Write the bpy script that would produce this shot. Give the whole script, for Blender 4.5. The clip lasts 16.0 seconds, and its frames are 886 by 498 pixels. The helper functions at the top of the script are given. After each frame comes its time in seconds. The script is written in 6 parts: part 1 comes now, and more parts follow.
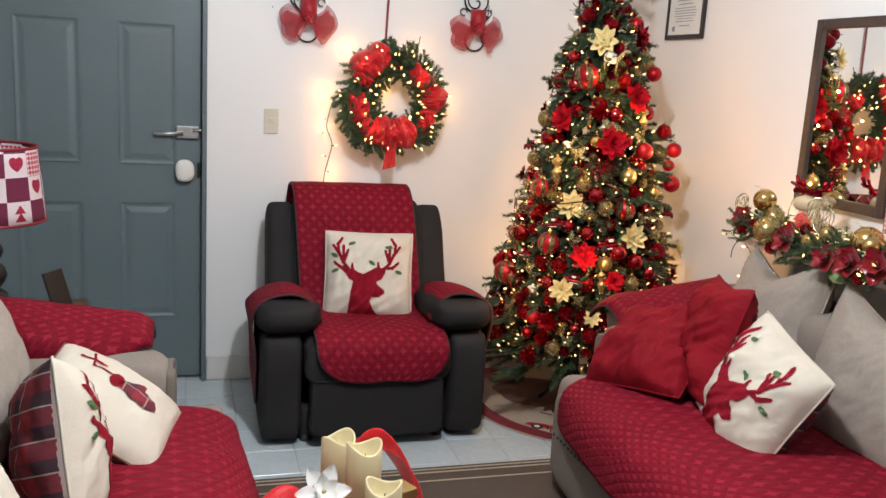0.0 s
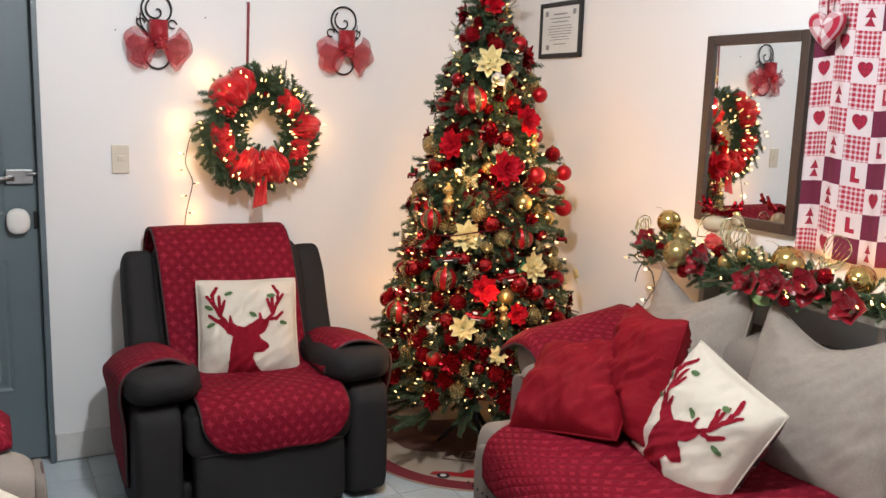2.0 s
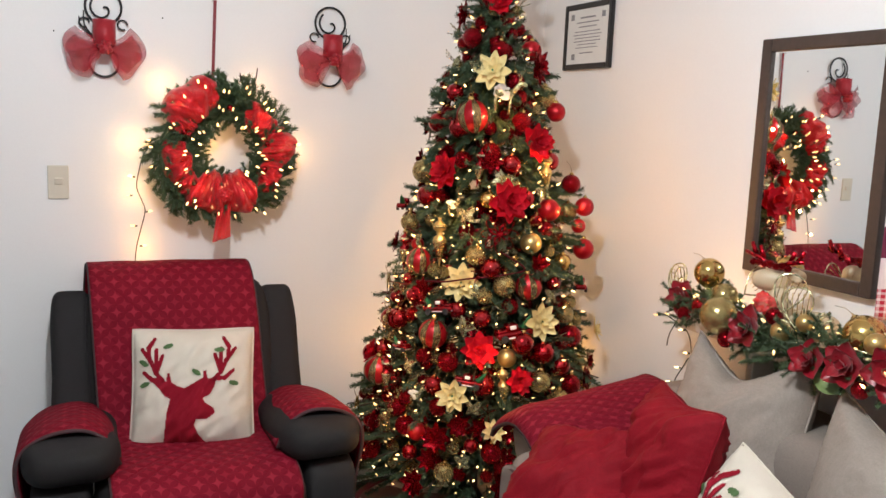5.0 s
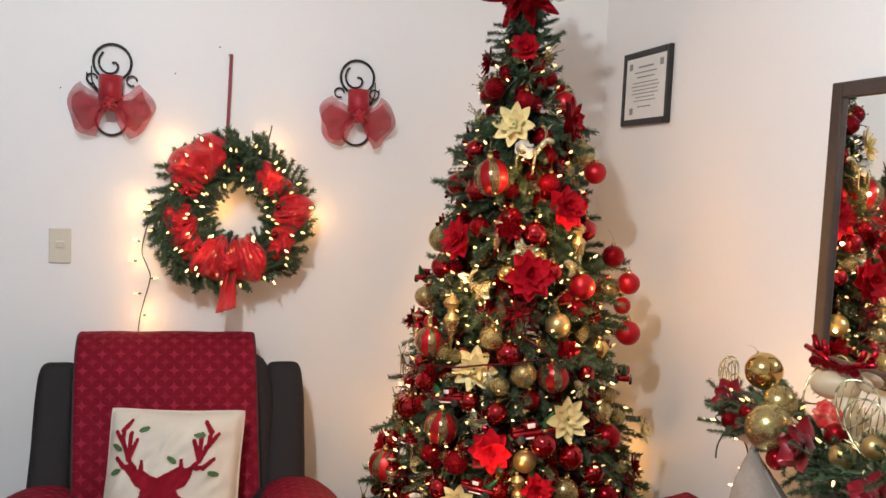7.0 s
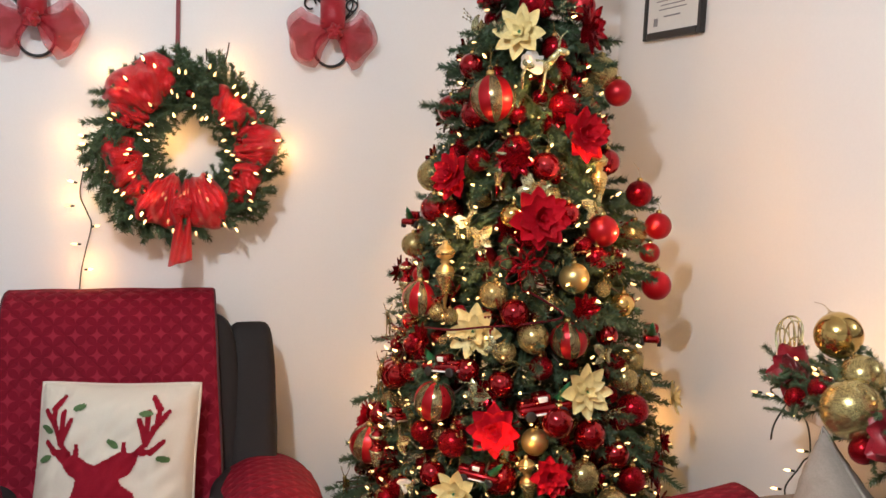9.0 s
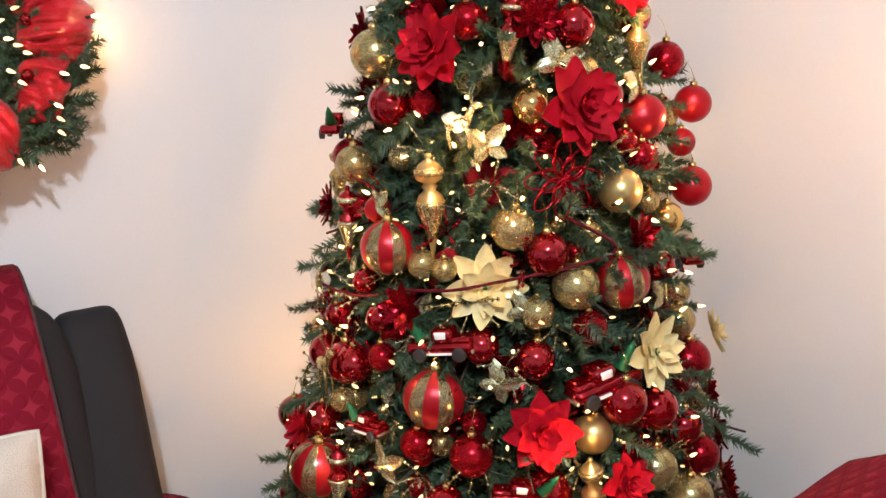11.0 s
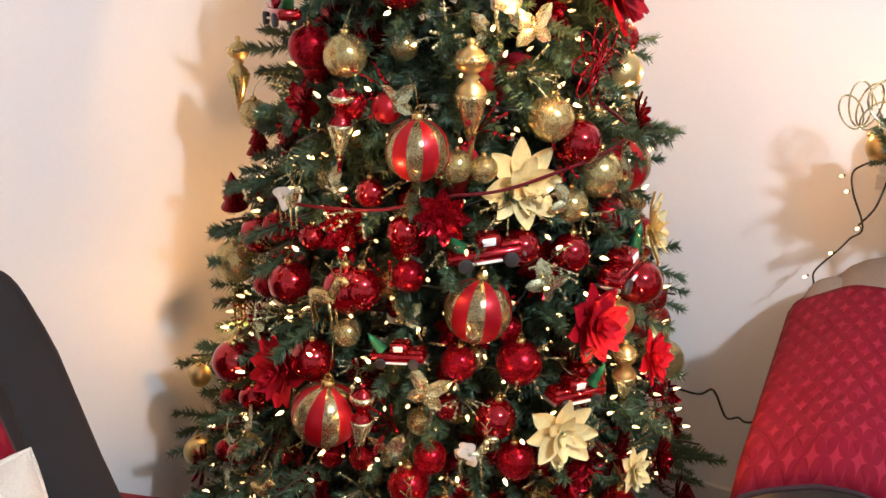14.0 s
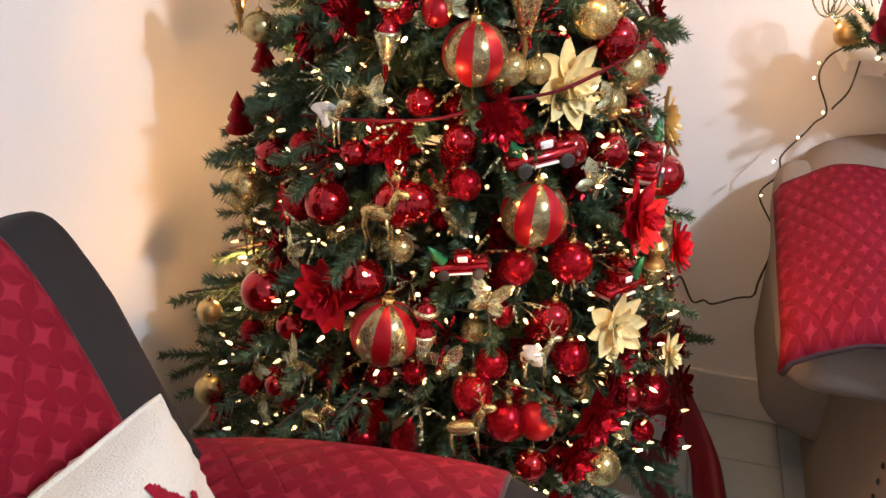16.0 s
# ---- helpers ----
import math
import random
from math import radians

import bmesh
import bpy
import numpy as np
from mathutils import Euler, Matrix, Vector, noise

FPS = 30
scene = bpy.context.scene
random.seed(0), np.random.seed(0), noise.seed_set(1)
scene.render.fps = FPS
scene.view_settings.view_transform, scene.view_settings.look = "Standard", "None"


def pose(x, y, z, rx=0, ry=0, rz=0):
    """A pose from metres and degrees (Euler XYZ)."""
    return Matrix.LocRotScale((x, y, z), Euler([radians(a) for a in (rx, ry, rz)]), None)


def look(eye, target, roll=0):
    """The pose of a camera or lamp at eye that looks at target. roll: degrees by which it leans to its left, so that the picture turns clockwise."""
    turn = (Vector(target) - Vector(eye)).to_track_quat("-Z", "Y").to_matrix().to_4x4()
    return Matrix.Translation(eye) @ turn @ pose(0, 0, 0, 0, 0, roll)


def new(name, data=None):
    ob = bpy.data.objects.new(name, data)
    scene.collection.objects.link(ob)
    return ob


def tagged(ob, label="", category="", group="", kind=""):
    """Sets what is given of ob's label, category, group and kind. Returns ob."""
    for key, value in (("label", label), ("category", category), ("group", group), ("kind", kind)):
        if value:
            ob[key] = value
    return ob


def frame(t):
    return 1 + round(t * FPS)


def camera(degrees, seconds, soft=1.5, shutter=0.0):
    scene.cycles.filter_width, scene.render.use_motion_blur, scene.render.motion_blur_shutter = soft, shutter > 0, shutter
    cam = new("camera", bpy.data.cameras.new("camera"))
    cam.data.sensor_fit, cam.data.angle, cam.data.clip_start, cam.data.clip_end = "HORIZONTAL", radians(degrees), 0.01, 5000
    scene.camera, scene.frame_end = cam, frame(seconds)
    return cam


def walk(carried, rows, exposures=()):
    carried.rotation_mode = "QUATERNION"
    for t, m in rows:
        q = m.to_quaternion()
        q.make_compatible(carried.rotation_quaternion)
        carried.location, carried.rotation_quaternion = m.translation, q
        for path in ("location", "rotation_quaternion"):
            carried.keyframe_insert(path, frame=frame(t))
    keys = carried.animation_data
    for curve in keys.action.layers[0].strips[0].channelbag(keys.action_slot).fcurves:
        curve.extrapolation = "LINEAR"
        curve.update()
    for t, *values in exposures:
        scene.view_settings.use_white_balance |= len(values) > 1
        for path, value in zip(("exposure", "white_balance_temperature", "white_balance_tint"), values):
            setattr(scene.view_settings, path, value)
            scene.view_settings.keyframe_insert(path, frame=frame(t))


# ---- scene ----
cam = camera(53.9, 16.0)
METRES, EYE, TILT, LEAN, TURN = 4.2, 1.465, 0.0, 0.0, -16.7
ROWS = [
    (0.0, 0.0, 0.0, 0.0, 0.66, -11.22, -3.33),
    (0.5, -0.0102, 0.021, -0.0001, -1.55, -10.31, -2.68),
    (1.0, -0.0228, 0.0442, 0.0015, -5.35, -9.55, -3.31),
    (1.5, -0.0428, 0.0616, 0.0038, -8.73, -9.13, -2.73),
    (2.0, -0.0562, 0.0765, 0.0035, -11.21, -9.5, -1.77),
    (2.5, -0.0558, 0.0958, 0.002, -11.8, -9.7, -1.86),
    (3.0, -0.0414, 0.1301, 0.0049, -9.95, -8.57, -1.76),
    (5.5, 0.0459, 0.2262, 0.0025, -6.08, -8.23, -2.17),
    (6.0, 0.0676, 0.2474, 0.0004, -4.27, -6.95, -1.73),
    (6.5, 0.0873, 0.274, 0.0054, -2.29, -4.7, -1.81),
    (7.0, 0.1171, 0.2936, 0.0045, 1.83, -4.51, -2.58),
    (7.5, 0.1478, 0.308, 0.0061, 5.9, -5.03, -3.79),
    (8.0, 0.1583, 0.3223, 0.0035, 6.63, -5.85, -3.49),
    (8.5, 0.1473, 0.3462, -0.0031, 5.93, -7.3, -3.65),
    (9.0, 0.1179, 0.3942, -0.0057, 1.62, -8.28, -1.94),
    (11.5, 0.0176, 0.6095, -0.026, -19.81, -16.76, 0.24),
    (12.0, 0.0059, 0.6415, -0.0282, -24.45, -18.28, -0.54),
    (12.5, -0.0167, 0.6701, -0.0294, -33.23, -20.8, -0.26),
    (13.0, -0.0406, 0.6844, -0.0353, -38.87, -22.87, -1.98),
    (13.5, -0.0673, 0.683, -0.0341, -42.26, -21.5, -1.1),
    (14.0, -0.0936, 0.6823, -0.0313, -45.5, -21.61, -1.62),
    (14.5, -0.1046, 0.698, -0.0352, -49.6, -23.67, -1.89),
    (15.0, -0.1101, 0.7333, -0.0372, -56.6, -25.03, -0.7),
    (15.5, -0.1231, 0.745, -0.0384, -58.65, -26.48, -1.75),
    (16.0, -0.1384, 0.7414, -0.0384, -57.47, -26.51, -1.74),
]
walk(cam, [(t, pose(0, 0, EYE, TILT, LEAN, TURN) @ pose(METRES * x, METRES * y, METRES * z, 90 + pitch, roll, yaw)) for t, x, y, z, yaw, pitch, roll in ROWS],
     exposures=[(0.0, -0.26, 6500, 10), (6.0, -0.38, 6450, 10), (6.5, -0.52, 6450, 10), (7.0, -0.42, 6450, 10), (9.0, -0.36, 6450, 10), (11.5, -0.06, 5780, 10), (13.0, 0.0, 5800, 10), (14.5, 0.10, 5780, 10), (16.0, 0.10, 5750, 10)])

# ---- world and lights ----
world = bpy.data.worlds.new("world")
scene.world = world
world.use_nodes = True
world.node_tree.nodes["Background"].inputs[0].default_value = (0.6, 0.65, 0.7, 1)
world.node_tree.nodes["Background"].inputs[1].default_value = 0.05


def lamp(name, kind, where, energy, colour, size=0.1, aim=None):
    data = bpy.data.lights.new(name, kind)
    data.energy, data.color = energy, colour
    if kind == "AREA":
        data.size = size
    else:
        data.shadow_soft_size = size
    ob = new(name, data)
    ob.matrix_basis = look(where, aim) if aim else pose(*where)
    return ob


lamp("ceiling_lamp_light", "POINT", (0.52, 1.70, 2.40), 145, (0.93, 0.97, 1.0), 0.045)
WARM = (1.0, 0.48, 0.15)

# ---- materials ----
MATS = {}


def nodes_of(name):
    m = bpy.data.materials.new(name)
    m.use_nodes = True
    nt = m.node_tree
    return m, nt, nt.nodes["Principled BSDF"]


def link(nt, a, b):
    nt.links.new(a, b)


def add(nt, kind, **kw):
    n = nt.nodes.new(kind)
    for k, v in kw.items():
        if k == "operation":
            n.operation = v
        elif k == "blend_type":
            n.blend_type = v
        elif k == "data_type":
            n.data_type = v
        elif k == "feature":
            n.feature = v
    return n


def noise_tex(nt, vec, scale, detail=3):
    n = add(nt, "ShaderNodeTexNoise")
    n.inputs["Scale"].default_value = scale
    n.inputs["Detail"].default_value = detail
    link(nt, vec, n.inputs["Vector"])
    return n.outputs[0]


def calc(nt, op, a, b=None, c=None):
    n = add(nt, "ShaderNodeMath", operation=op)
    for k, v in enumerate((a, b, c)):
        if v is None:
            continue
        if isinstance(v, (int, float)):
            n.inputs[k].default_value = v
        else:
            link(nt, v, n.inputs[k])
    return n.outputs[0]


def mix(nt, fac, a, b):
    n = add(nt, "ShaderNodeMix", data_type="RGBA")
    for k, v in ((0, fac), (6, a), (7, b)):
        if isinstance(v, (int, float)):
            n.inputs[k].default_value = v
        elif isinstance(v, tuple):
            n.inputs[k].default_value = (*v, 1)
        else:
            link(nt, v, n.inputs[k])
    return n.outputs[2]


def bump(nt, bsdf, height, strength, distance=0.002):
    b = add(nt, "ShaderNodeBump")
    b.inputs["Strength"].default_value = strength
    b.inputs["Distance"].default_value = distance
    link(nt, height, b.inputs["Height"])
    link(nt, b.outputs[0], bsdf.inputs["Normal"])
    return b


def mat(name, col, rough=0.6, metal=0.0, var=0.15, scale=60, big=4, strength=0.2, distance=0.002, sheen=0.0, coat=0.0, each=0.0, spec=0.5):
    """A surface with variation at two scales and fine relief."""
    m, nt, b = nodes_of(name)
    co = add(nt, "ShaderNodeTexCoord").outputs["Object"]
    fine, broad = noise_tex(nt, co, scale), noise_tex(nt, co, big)
    f = calc(nt, "ADD", calc(nt, "MULTIPLY", fine, 0.5), calc(nt, "MULTIPLY", broad, 0.5))
    if each:
        rnd = add(nt, "ShaderNodeObjectInfo").outputs["Random"]
        f = calc(nt, "ADD", f, calc(nt, "MULTIPLY", calc(nt, "SUBTRACT", rnd, 0.5), each))
    lo = tuple(max(0, c * (1 - 2 * var)) for c in col)
    hi = tuple(min(1, c * (1 + 2 * var)) for c in col)
    link(nt, mix(nt, f, lo, hi), b.inputs["Base Color"])
    link(nt, calc(nt, "ADD", rough - 0.08, calc(nt, "MULTIPLY", broad, 0.16)), b.inputs["Roughness"])
    b.inputs["Metallic"].default_value = metal
    b.inputs["Sheen Weight"].default_value = sheen
    b.inputs["Specular IOR Level"].default_value = spec
    b.inputs["Coat Weight"].default_value = coat
    if strength:
        bump(nt, b, fine, strength, distance)
    MATS[name] = m
    return m


def glitter(name, col, metal=0.85, scale=78, rough=0.22):
    """Foil grains, each turned its own way."""
    m, nt, b = nodes_of(name)
    co = add(nt, "ShaderNodeTexCoord").outputs["Object"]
    v = add(nt, "ShaderNodeTexVoronoi")
    v.inputs["Scale"].default_value = scale
    link(nt, co, v.inputs["Vector"])
    sep = add(nt, "ShaderNodeSeparateColor")
    link(nt, v.outputs["Color"], sep.inputs[0])
    link(nt, mix(nt, sep.outputs[0], tuple(c * 0.35 for c in col), tuple(min(1, c * 1.8) for c in col)), b.inputs["Base Color"])
    b.inputs["Metallic"].default_value, b.inputs["Roughness"].default_value = metal, rough
    bump(nt, b, sep.outputs[1], 1.0, 0.02)
    MATS[name] = m
    return m


def fabric_weave(name, col, rough=0.9, freq=900, var=0.2, strength=0.5, slub=0.25):
    m, nt, b = nodes_of(name)
    co = add(nt, "ShaderNodeTexCoord").outputs["Object"]
    mp = add(nt, "ShaderNodeMapping")
    mp.inputs["Scale"].default_value = (freq, freq, freq * 0.22)
    link(nt, co, mp.inputs[0])
    streak = noise_tex(nt, mp.outputs[0], 0.4, 2)
    mp2 = add(nt, "ShaderNodeMapping")
    mp2.inputs["Scale"].default_value = (freq * 0.2, freq * 0.2, freq)
    link(nt, co, mp2.inputs[0])
    cross = noise_tex(nt, mp2.outputs[0], 0.4, 2)
    broad = noise_tex(nt, co, 6)
    f = calc(nt, "ADD", calc(nt, "MULTIPLY", calc(nt, "ADD", streak, cross), 0.38), calc(nt, "MULTIPLY", broad, slub))
    link(nt, mix(nt, f, tuple(c * (1 - 1.6 * var) for c in col), tuple(min(1, c * (1 + 1.6 * var)) for c in col)), b.inputs["Base Color"])
    b.inputs["Roughness"].default_value, b.inputs["Specular IOR Level"].default_value = rough, 0.15
    bump(nt, b, f, strength, 0.0015)
    MATS[name] = m
    return m


def quilt_cloth(name, deep, light):
    """Red quilted cloth with rows of pale four-pointed stars and stitched diamonds."""
    m, nt, b = nodes_of(name)
    uv = add(nt, "ShaderNodeTexCoord").outputs["UV"]
    sep = add(nt, "ShaderNodeSeparateXYZ")
    link(nt, uv, sep.inputs[0])

    def folded(s, shift=0.0):
        f = calc(nt, "FRACT", calc(nt, "ADD", calc(nt, "MULTIPLY", s, 1 / 0.052), 100 + shift))
        return calc(nt, "ABSOLUTE", calc(nt, "SUBTRACT", f, 0.5))

    def star(shift):
        r = calc(nt, "ADD", calc(nt, "SQRT", folded(sep.outputs[0], shift)), calc(nt, "SQRT", folded(sep.outputs[1], shift)))
        n = add(nt, "ShaderNodeMapRange")
        n.inputs[1].default_value, n.inputs[2].default_value = 0.60, 0.70
        n.inputs[3].default_value, n.inputs[4].default_value = 1.0, 0.0
        link(nt, r, n.inputs[0])
        return n.outputs[0]

    stars = calc(nt, "MAXIMUM", star(0.0), calc(nt, "MULTIPLY", star(0.5), 0.55))
    obj = add(nt, "ShaderNodeTexCoord").outputs["Object"]
    broad, fine = noise_tex(nt, obj, 9), noise_tex(nt, obj, 420, 2)
    body = mix(nt, calc(nt, "ADD", calc(nt, "MULTIPLY", broad, 0.7), calc(nt, "MULTIPLY", fine, 0.3)), tuple(c * 0.72 for c in deep), tuple(c * 1.28 for c in deep))
    link(nt, mix(nt, calc(nt, "MULTIPLY", stars, 0.55), body, light), b.inputs["Base Color"])
    b.inputs["Roughness"].default_value = 0.8
    b.inputs["Specular IOR Level"].default_value = 0.15
    p = calc(nt, "ABSOLUTE", calc(nt, "SINE", calc(nt, "MULTIPLY", calc(nt, "ADD", sep.outputs[0], sep.outputs[1]), 52)))
    q = calc(nt, "ABSOLUTE", calc(nt, "SINE", calc(nt, "MULTIPLY", calc(nt, "SUBTRACT", sep.outputs[0], sep.outputs[1]), 52)))
    h = calc(nt, "POWER", calc(nt, "MULTIPLY", p, q), 0.35)
    wrinkle = noise_tex(nt, obj, 26)
    bump(nt, b, calc(nt, "ADD", calc(nt, "ADD", h, calc(nt, "MULTIPLY", wrinkle, 0.7)), calc(nt, "MULTIPLY", fine, 0.1)), 0.55, 0.006)
    MATS[name] = m
    return m


def tulle(name, col, cover=0.55):
    m, nt, b = nodes_of(name)
    co = add(nt, "ShaderNodeTexCoord").outputs["Object"]
    v = add(nt, "ShaderNodeTexVoronoi")
    v.inputs["Scale"].default_value = 420
    link(nt, co, v.inputs["Vector"])
    n = noise_tex(nt, co, 30)
    b.inputs["Base Color"].default_value = (*col, 1)
    b.inputs["Roughness"].default_value = 0.5
    b.inputs["Metallic"].default_value = 0.1
    b.inputs["Sheen Weight"].default_value = 0.15
    a = calc(nt, "ADD", cover - 0.25, calc(nt, "ADD", calc(nt, "MULTIPLY", n, 0.3), calc(nt, "MULTIPLY", v.outputs["Distance"], 0.35)))
    link(nt, a, b.inputs["Alpha"])
    bump(nt, b, n, 0.5, 0.01)
    MATS[name] = m
    return m


def plaid(name, deep, dark, line):
    m, nt, b = nodes_of(name)
    uv = add(nt, "ShaderNodeTexCoord").outputs["UV"]
    sep = add(nt, "ShaderNodeSeparateXYZ")
    link(nt, uv, sep.inputs[0])

    def band(s, period, width):
        f = calc(nt, "FRACT", calc(nt, "ADD", calc(nt, "MULTIPLY", s, 1 / period), 50))
        return calc(nt, "LESS_THAN", f, width)

    wide = calc(nt, "MULTIPLY", calc(nt, "ADD", band(sep.outputs[0], 0.07, 0.45), band(sep.outputs[1], 0.07, 0.45)), 0.45)
    thin = calc(nt, "MAXIMUM", band(sep.outputs[0], 0.07, 0.05), band(sep.outputs[1], 0.07, 0.05))
    link(nt, mix(nt, calc(nt, "MULTIPLY", thin, 0.5), mix(nt, wide, deep, dark), line), b.inputs["Base Color"])
    b.inputs["Roughness"].default_value = 0.9
    bump(nt, b, noise_tex(nt, uv, 500, 2), 0.4, 0.001)
    MATS[name] = m
    return m


def patchwork(name):
    """Squares of gingham, plain plum and white with small hearts, as printed on the curtain and the lamp's shade."""
    m, nt, b = nodes_of(name)
    uv = add(nt, "ShaderNodeTexCoord").outputs["UV"]
    sep = add(nt, "ShaderNodeSeparateXYZ")
    link(nt, uv, sep.inputs[0])
    size = 0.076
    cx, cy = (calc(nt, "MULTIPLY", sep.outputs[k], 1 / size) for k in (0, 1))
    ix, iy = calc(nt, "FLOOR", cx), calc(nt, "FLOOR", cy)
    fx, fy = (calc(nt, "SUBTRACT", calc(nt, "FRACT", calc(nt, "ADD", c, 40)), 0.5) for c in (cx, cy))
    comb = add(nt, "ShaderNodeCombineXYZ")
    link(nt, ix, comb.inputs[0])
    link(nt, iy, comb.inputs[1])
    wn = add(nt, "ShaderNodeTexWhiteNoise")
    link(nt, comb.outputs[0], wn.inputs[0])
    rnd = wn.outputs[0]
    odd = calc(nt, "MODULO", calc(nt, "ADD", calc(nt, "ADD", ix, iy), 200), 2)
    # fine gingham
    def stripe(f):
        return calc(nt, "LESS_THAN", calc(nt, "FRACT", calc(nt, "MULTIPLY", calc(nt, "ADD", f, 5), 5)), 0.6)
    ging = calc(nt, "MULTIPLY", calc(nt, "ADD", stripe(fx), stripe(fy)), 0.5)
    white, red, plum = (0.62, 0.54, 0.55), (0.36, 0.006, 0.03), (0.12, 0.007, 0.035)
    coloured = mix(nt, calc(nt, "GREATER_THAN", rnd, 0.5), plum, mix(nt, ging, white, red))
    # heart
    X, Y = calc(nt, "MULTIPLY", fx, 3.6), calc(nt, "MULTIPLY", fy, 3.6)
    x2, y2 = calc(nt, "MULTIPLY", X, X), calc(nt, "MULTIPLY", Y, Y)
    q = calc(nt, "SUBTRACT", calc(nt, "ADD", x2, y2), 1)
    heart = calc(nt, "LESS_THAN", calc(nt, "SUBTRACT", calc(nt, "MULTIPLY", calc(nt, "MULTIPLY", q, q), q), calc(nt, "MULTIPLY", calc(nt, "MULTIPLY", x2, y2), Y)), 0)
    # a small fir: narrow above, wide below, in two tiers
    tier = calc(nt, "FRACT", calc(nt, "ADD", calc(nt, "MULTIPLY", fy, 3.0), 3))
    fir = calc(nt, "MULTIPLY", calc(nt, "LESS_THAN", calc(nt, "ABSOLUTE", fx), calc(nt, "MULTIPLY", calc(nt, "SUBTRACT", 1.1, tier), 0.22)), calc(nt, "LESS_THAN", calc(nt, "ABSOLUTE", fy), 0.34))
    boot = calc(nt, "MAXIMUM", calc(nt, "MULTIPLY", calc(nt, "LESS_THAN", calc(nt, "ABSOLUTE", calc(nt, "ADD", fx, 0.06)), 0.1), calc(nt, "LESS_THAN", calc(nt, "ABSOLUTE", fy), 0.3)),
                calc(nt, "MULTIPLY", calc(nt, "LESS_THAN", calc(nt, "ABSOLUTE", calc(nt, "SUBTRACT", fx, 0.05)), 0.2), calc(nt, "LESS_THAN", calc(nt, "ABSOLUTE", calc(nt, "ADD", fy, 0.22)), 0.09)))
    motif = mix(nt, calc(nt, "GREATER_THAN", rnd, 0.5), fir, heart)
    motif = mix(nt, calc(nt, "GREATER_THAN", rnd, 0.78), motif, boot)
    printed = mix(nt, motif, white, mix(nt, calc(nt, "MULTIPLY", ging, 0.5), red, plum))
    link(nt, mix(nt, odd, coloured, printed), b.inputs["Base Color"])
    b.inputs["Roughness"].default_value = 0.85
    bump(nt, b, noise_tex(nt, uv, 600, 2), 0.3, 0.001)
    MATS[name] = m
    return m


def bulb_mat(name, col, low, high):
    """Small lamps, each a little brighter or dimmer than the next."""
    m, nt, b = nodes_of(name)
    b.inputs["Base Color"].default_value = (*col, 1)
    b.inputs["Emission Color"].default_value = (*col, 1)
    rnd = add(nt, "ShaderNodeObjectInfo").outputs["Random"]
    link(nt, calc(nt, "ADD", low, calc(nt, "MULTIPLY", calc(nt, "POWER", rnd, 1.5), high - low)), b.inputs["Emission Strength"])
    m.cycles.emission_sampling = "NONE"
    MATS[name] = m
    return m


mat("wall_paint", (0.80, 0.795, 0.785), 0.55, var=0.025, scale=170, big=1.6, strength=0.12)
mat("ceiling_paint", (0.8, 0.8, 0.79), 0.7, var=0.02, strength=0.1)
mat("tile", (0.46, 0.53, 0.56), 0.22, var=0.08, scale=30, big=7, strength=0.03, each=0.3)
mat("grout", (0.34, 0.36, 0.37), 0.8, var=0.15)
mat("skirting", (0.66, 0.65, 0.62), 0.35, var=0.06, scale=40)
mat("door_paint", (0.110, 0.145, 0.156), 0.42, var=0.07, scale=90, big=2.5, strength=0.08)
mat("door_frame_paint", (0.11, 0.14, 0.155), 0.4, var=0.12)
mat("steel", (0.5, 0.5, 0.5), 0.3, 1.0, var=0.1)
mat("black_iron", (0.012, 0.012, 0.013), 0.45, 0.3, var=0.2, scale=120)
mat("charcoal", (0.0165, 0.0148, 0.0152), 0.78, var=0.2, scale=500, big=10, strength=0.3, distance=0.001, spec=0.22)
quilt_cloth("quilt", (0.148, 0.0020, 0.011), (0.31, 0.022, 0.040))
mat("binding", (0.045, 0.02, 0.022), 0.8, var=0.2, scale=300)
fabric_weave("beige_cloth", (0.225, 0.192, 0.165), freq=1300)
fabric_weave("panel_cloth", (0.15, 0.128, 0.112), freq=1300)
fabric_weave("grey_linen", (0.315, 0.272, 0.235), freq=700, var=0.20, slub=0.08)
mat("cream_plush", (0.67, 0.61, 0.51), 0.95, var=0.07, scale=420, big=12, strength=0.8, distance=0.003, spec=0.15)
mat("deer_felt", (0.22, 0.006, 0.016), 0.95, var=0.18, scale=420, strength=0.5, spec=0.15)
mat("leaf_felt", (0.085, 0.15, 0.06), 0.95, var=0.3, scale=300, strength=0.5, spec=0.15)
mat("red_velvet", (0.185, 0.003, 0.009), 0.75, var=0.22, scale=200, big=8, strength=0.25, spec=0.15)
plaid("plaid", (0.21, 0.01, 0.02), (0.015, 0.012, 0.02), (0.55, 0.5, 0.45))
mat("needles", (0.042, 0.078, 0.036), 0.55, var=0.4, scale=40, big=9, strength=0)
mat("needles_light", (0.07, 0.112, 0.05), 0.55, var=0.4, scale=40, big=9, strength=0)
mat("bark", (0.05, 0.03, 0.02), 0.85, var=0.4, scale=80, strength=0.6)
mat("red_shiny", (0.33, 0.002, 0.007), 0.08, 0.85, var=0.08, scale=10, strength=0, coat=0.6, each=0.5)
mat("red_satin", (0.34, 0.003, 0.009), 0.34, 0.5, var=0.1, scale=20, strength=0.03, each=0.4)
glitter("red_glitter", (0.34, 0.004, 0.012))
mat("gold_shiny", (0.62, 0.43, 0.15), 0.13, 0.95, var=0.08, scale=10, strength=0, each=0.3)
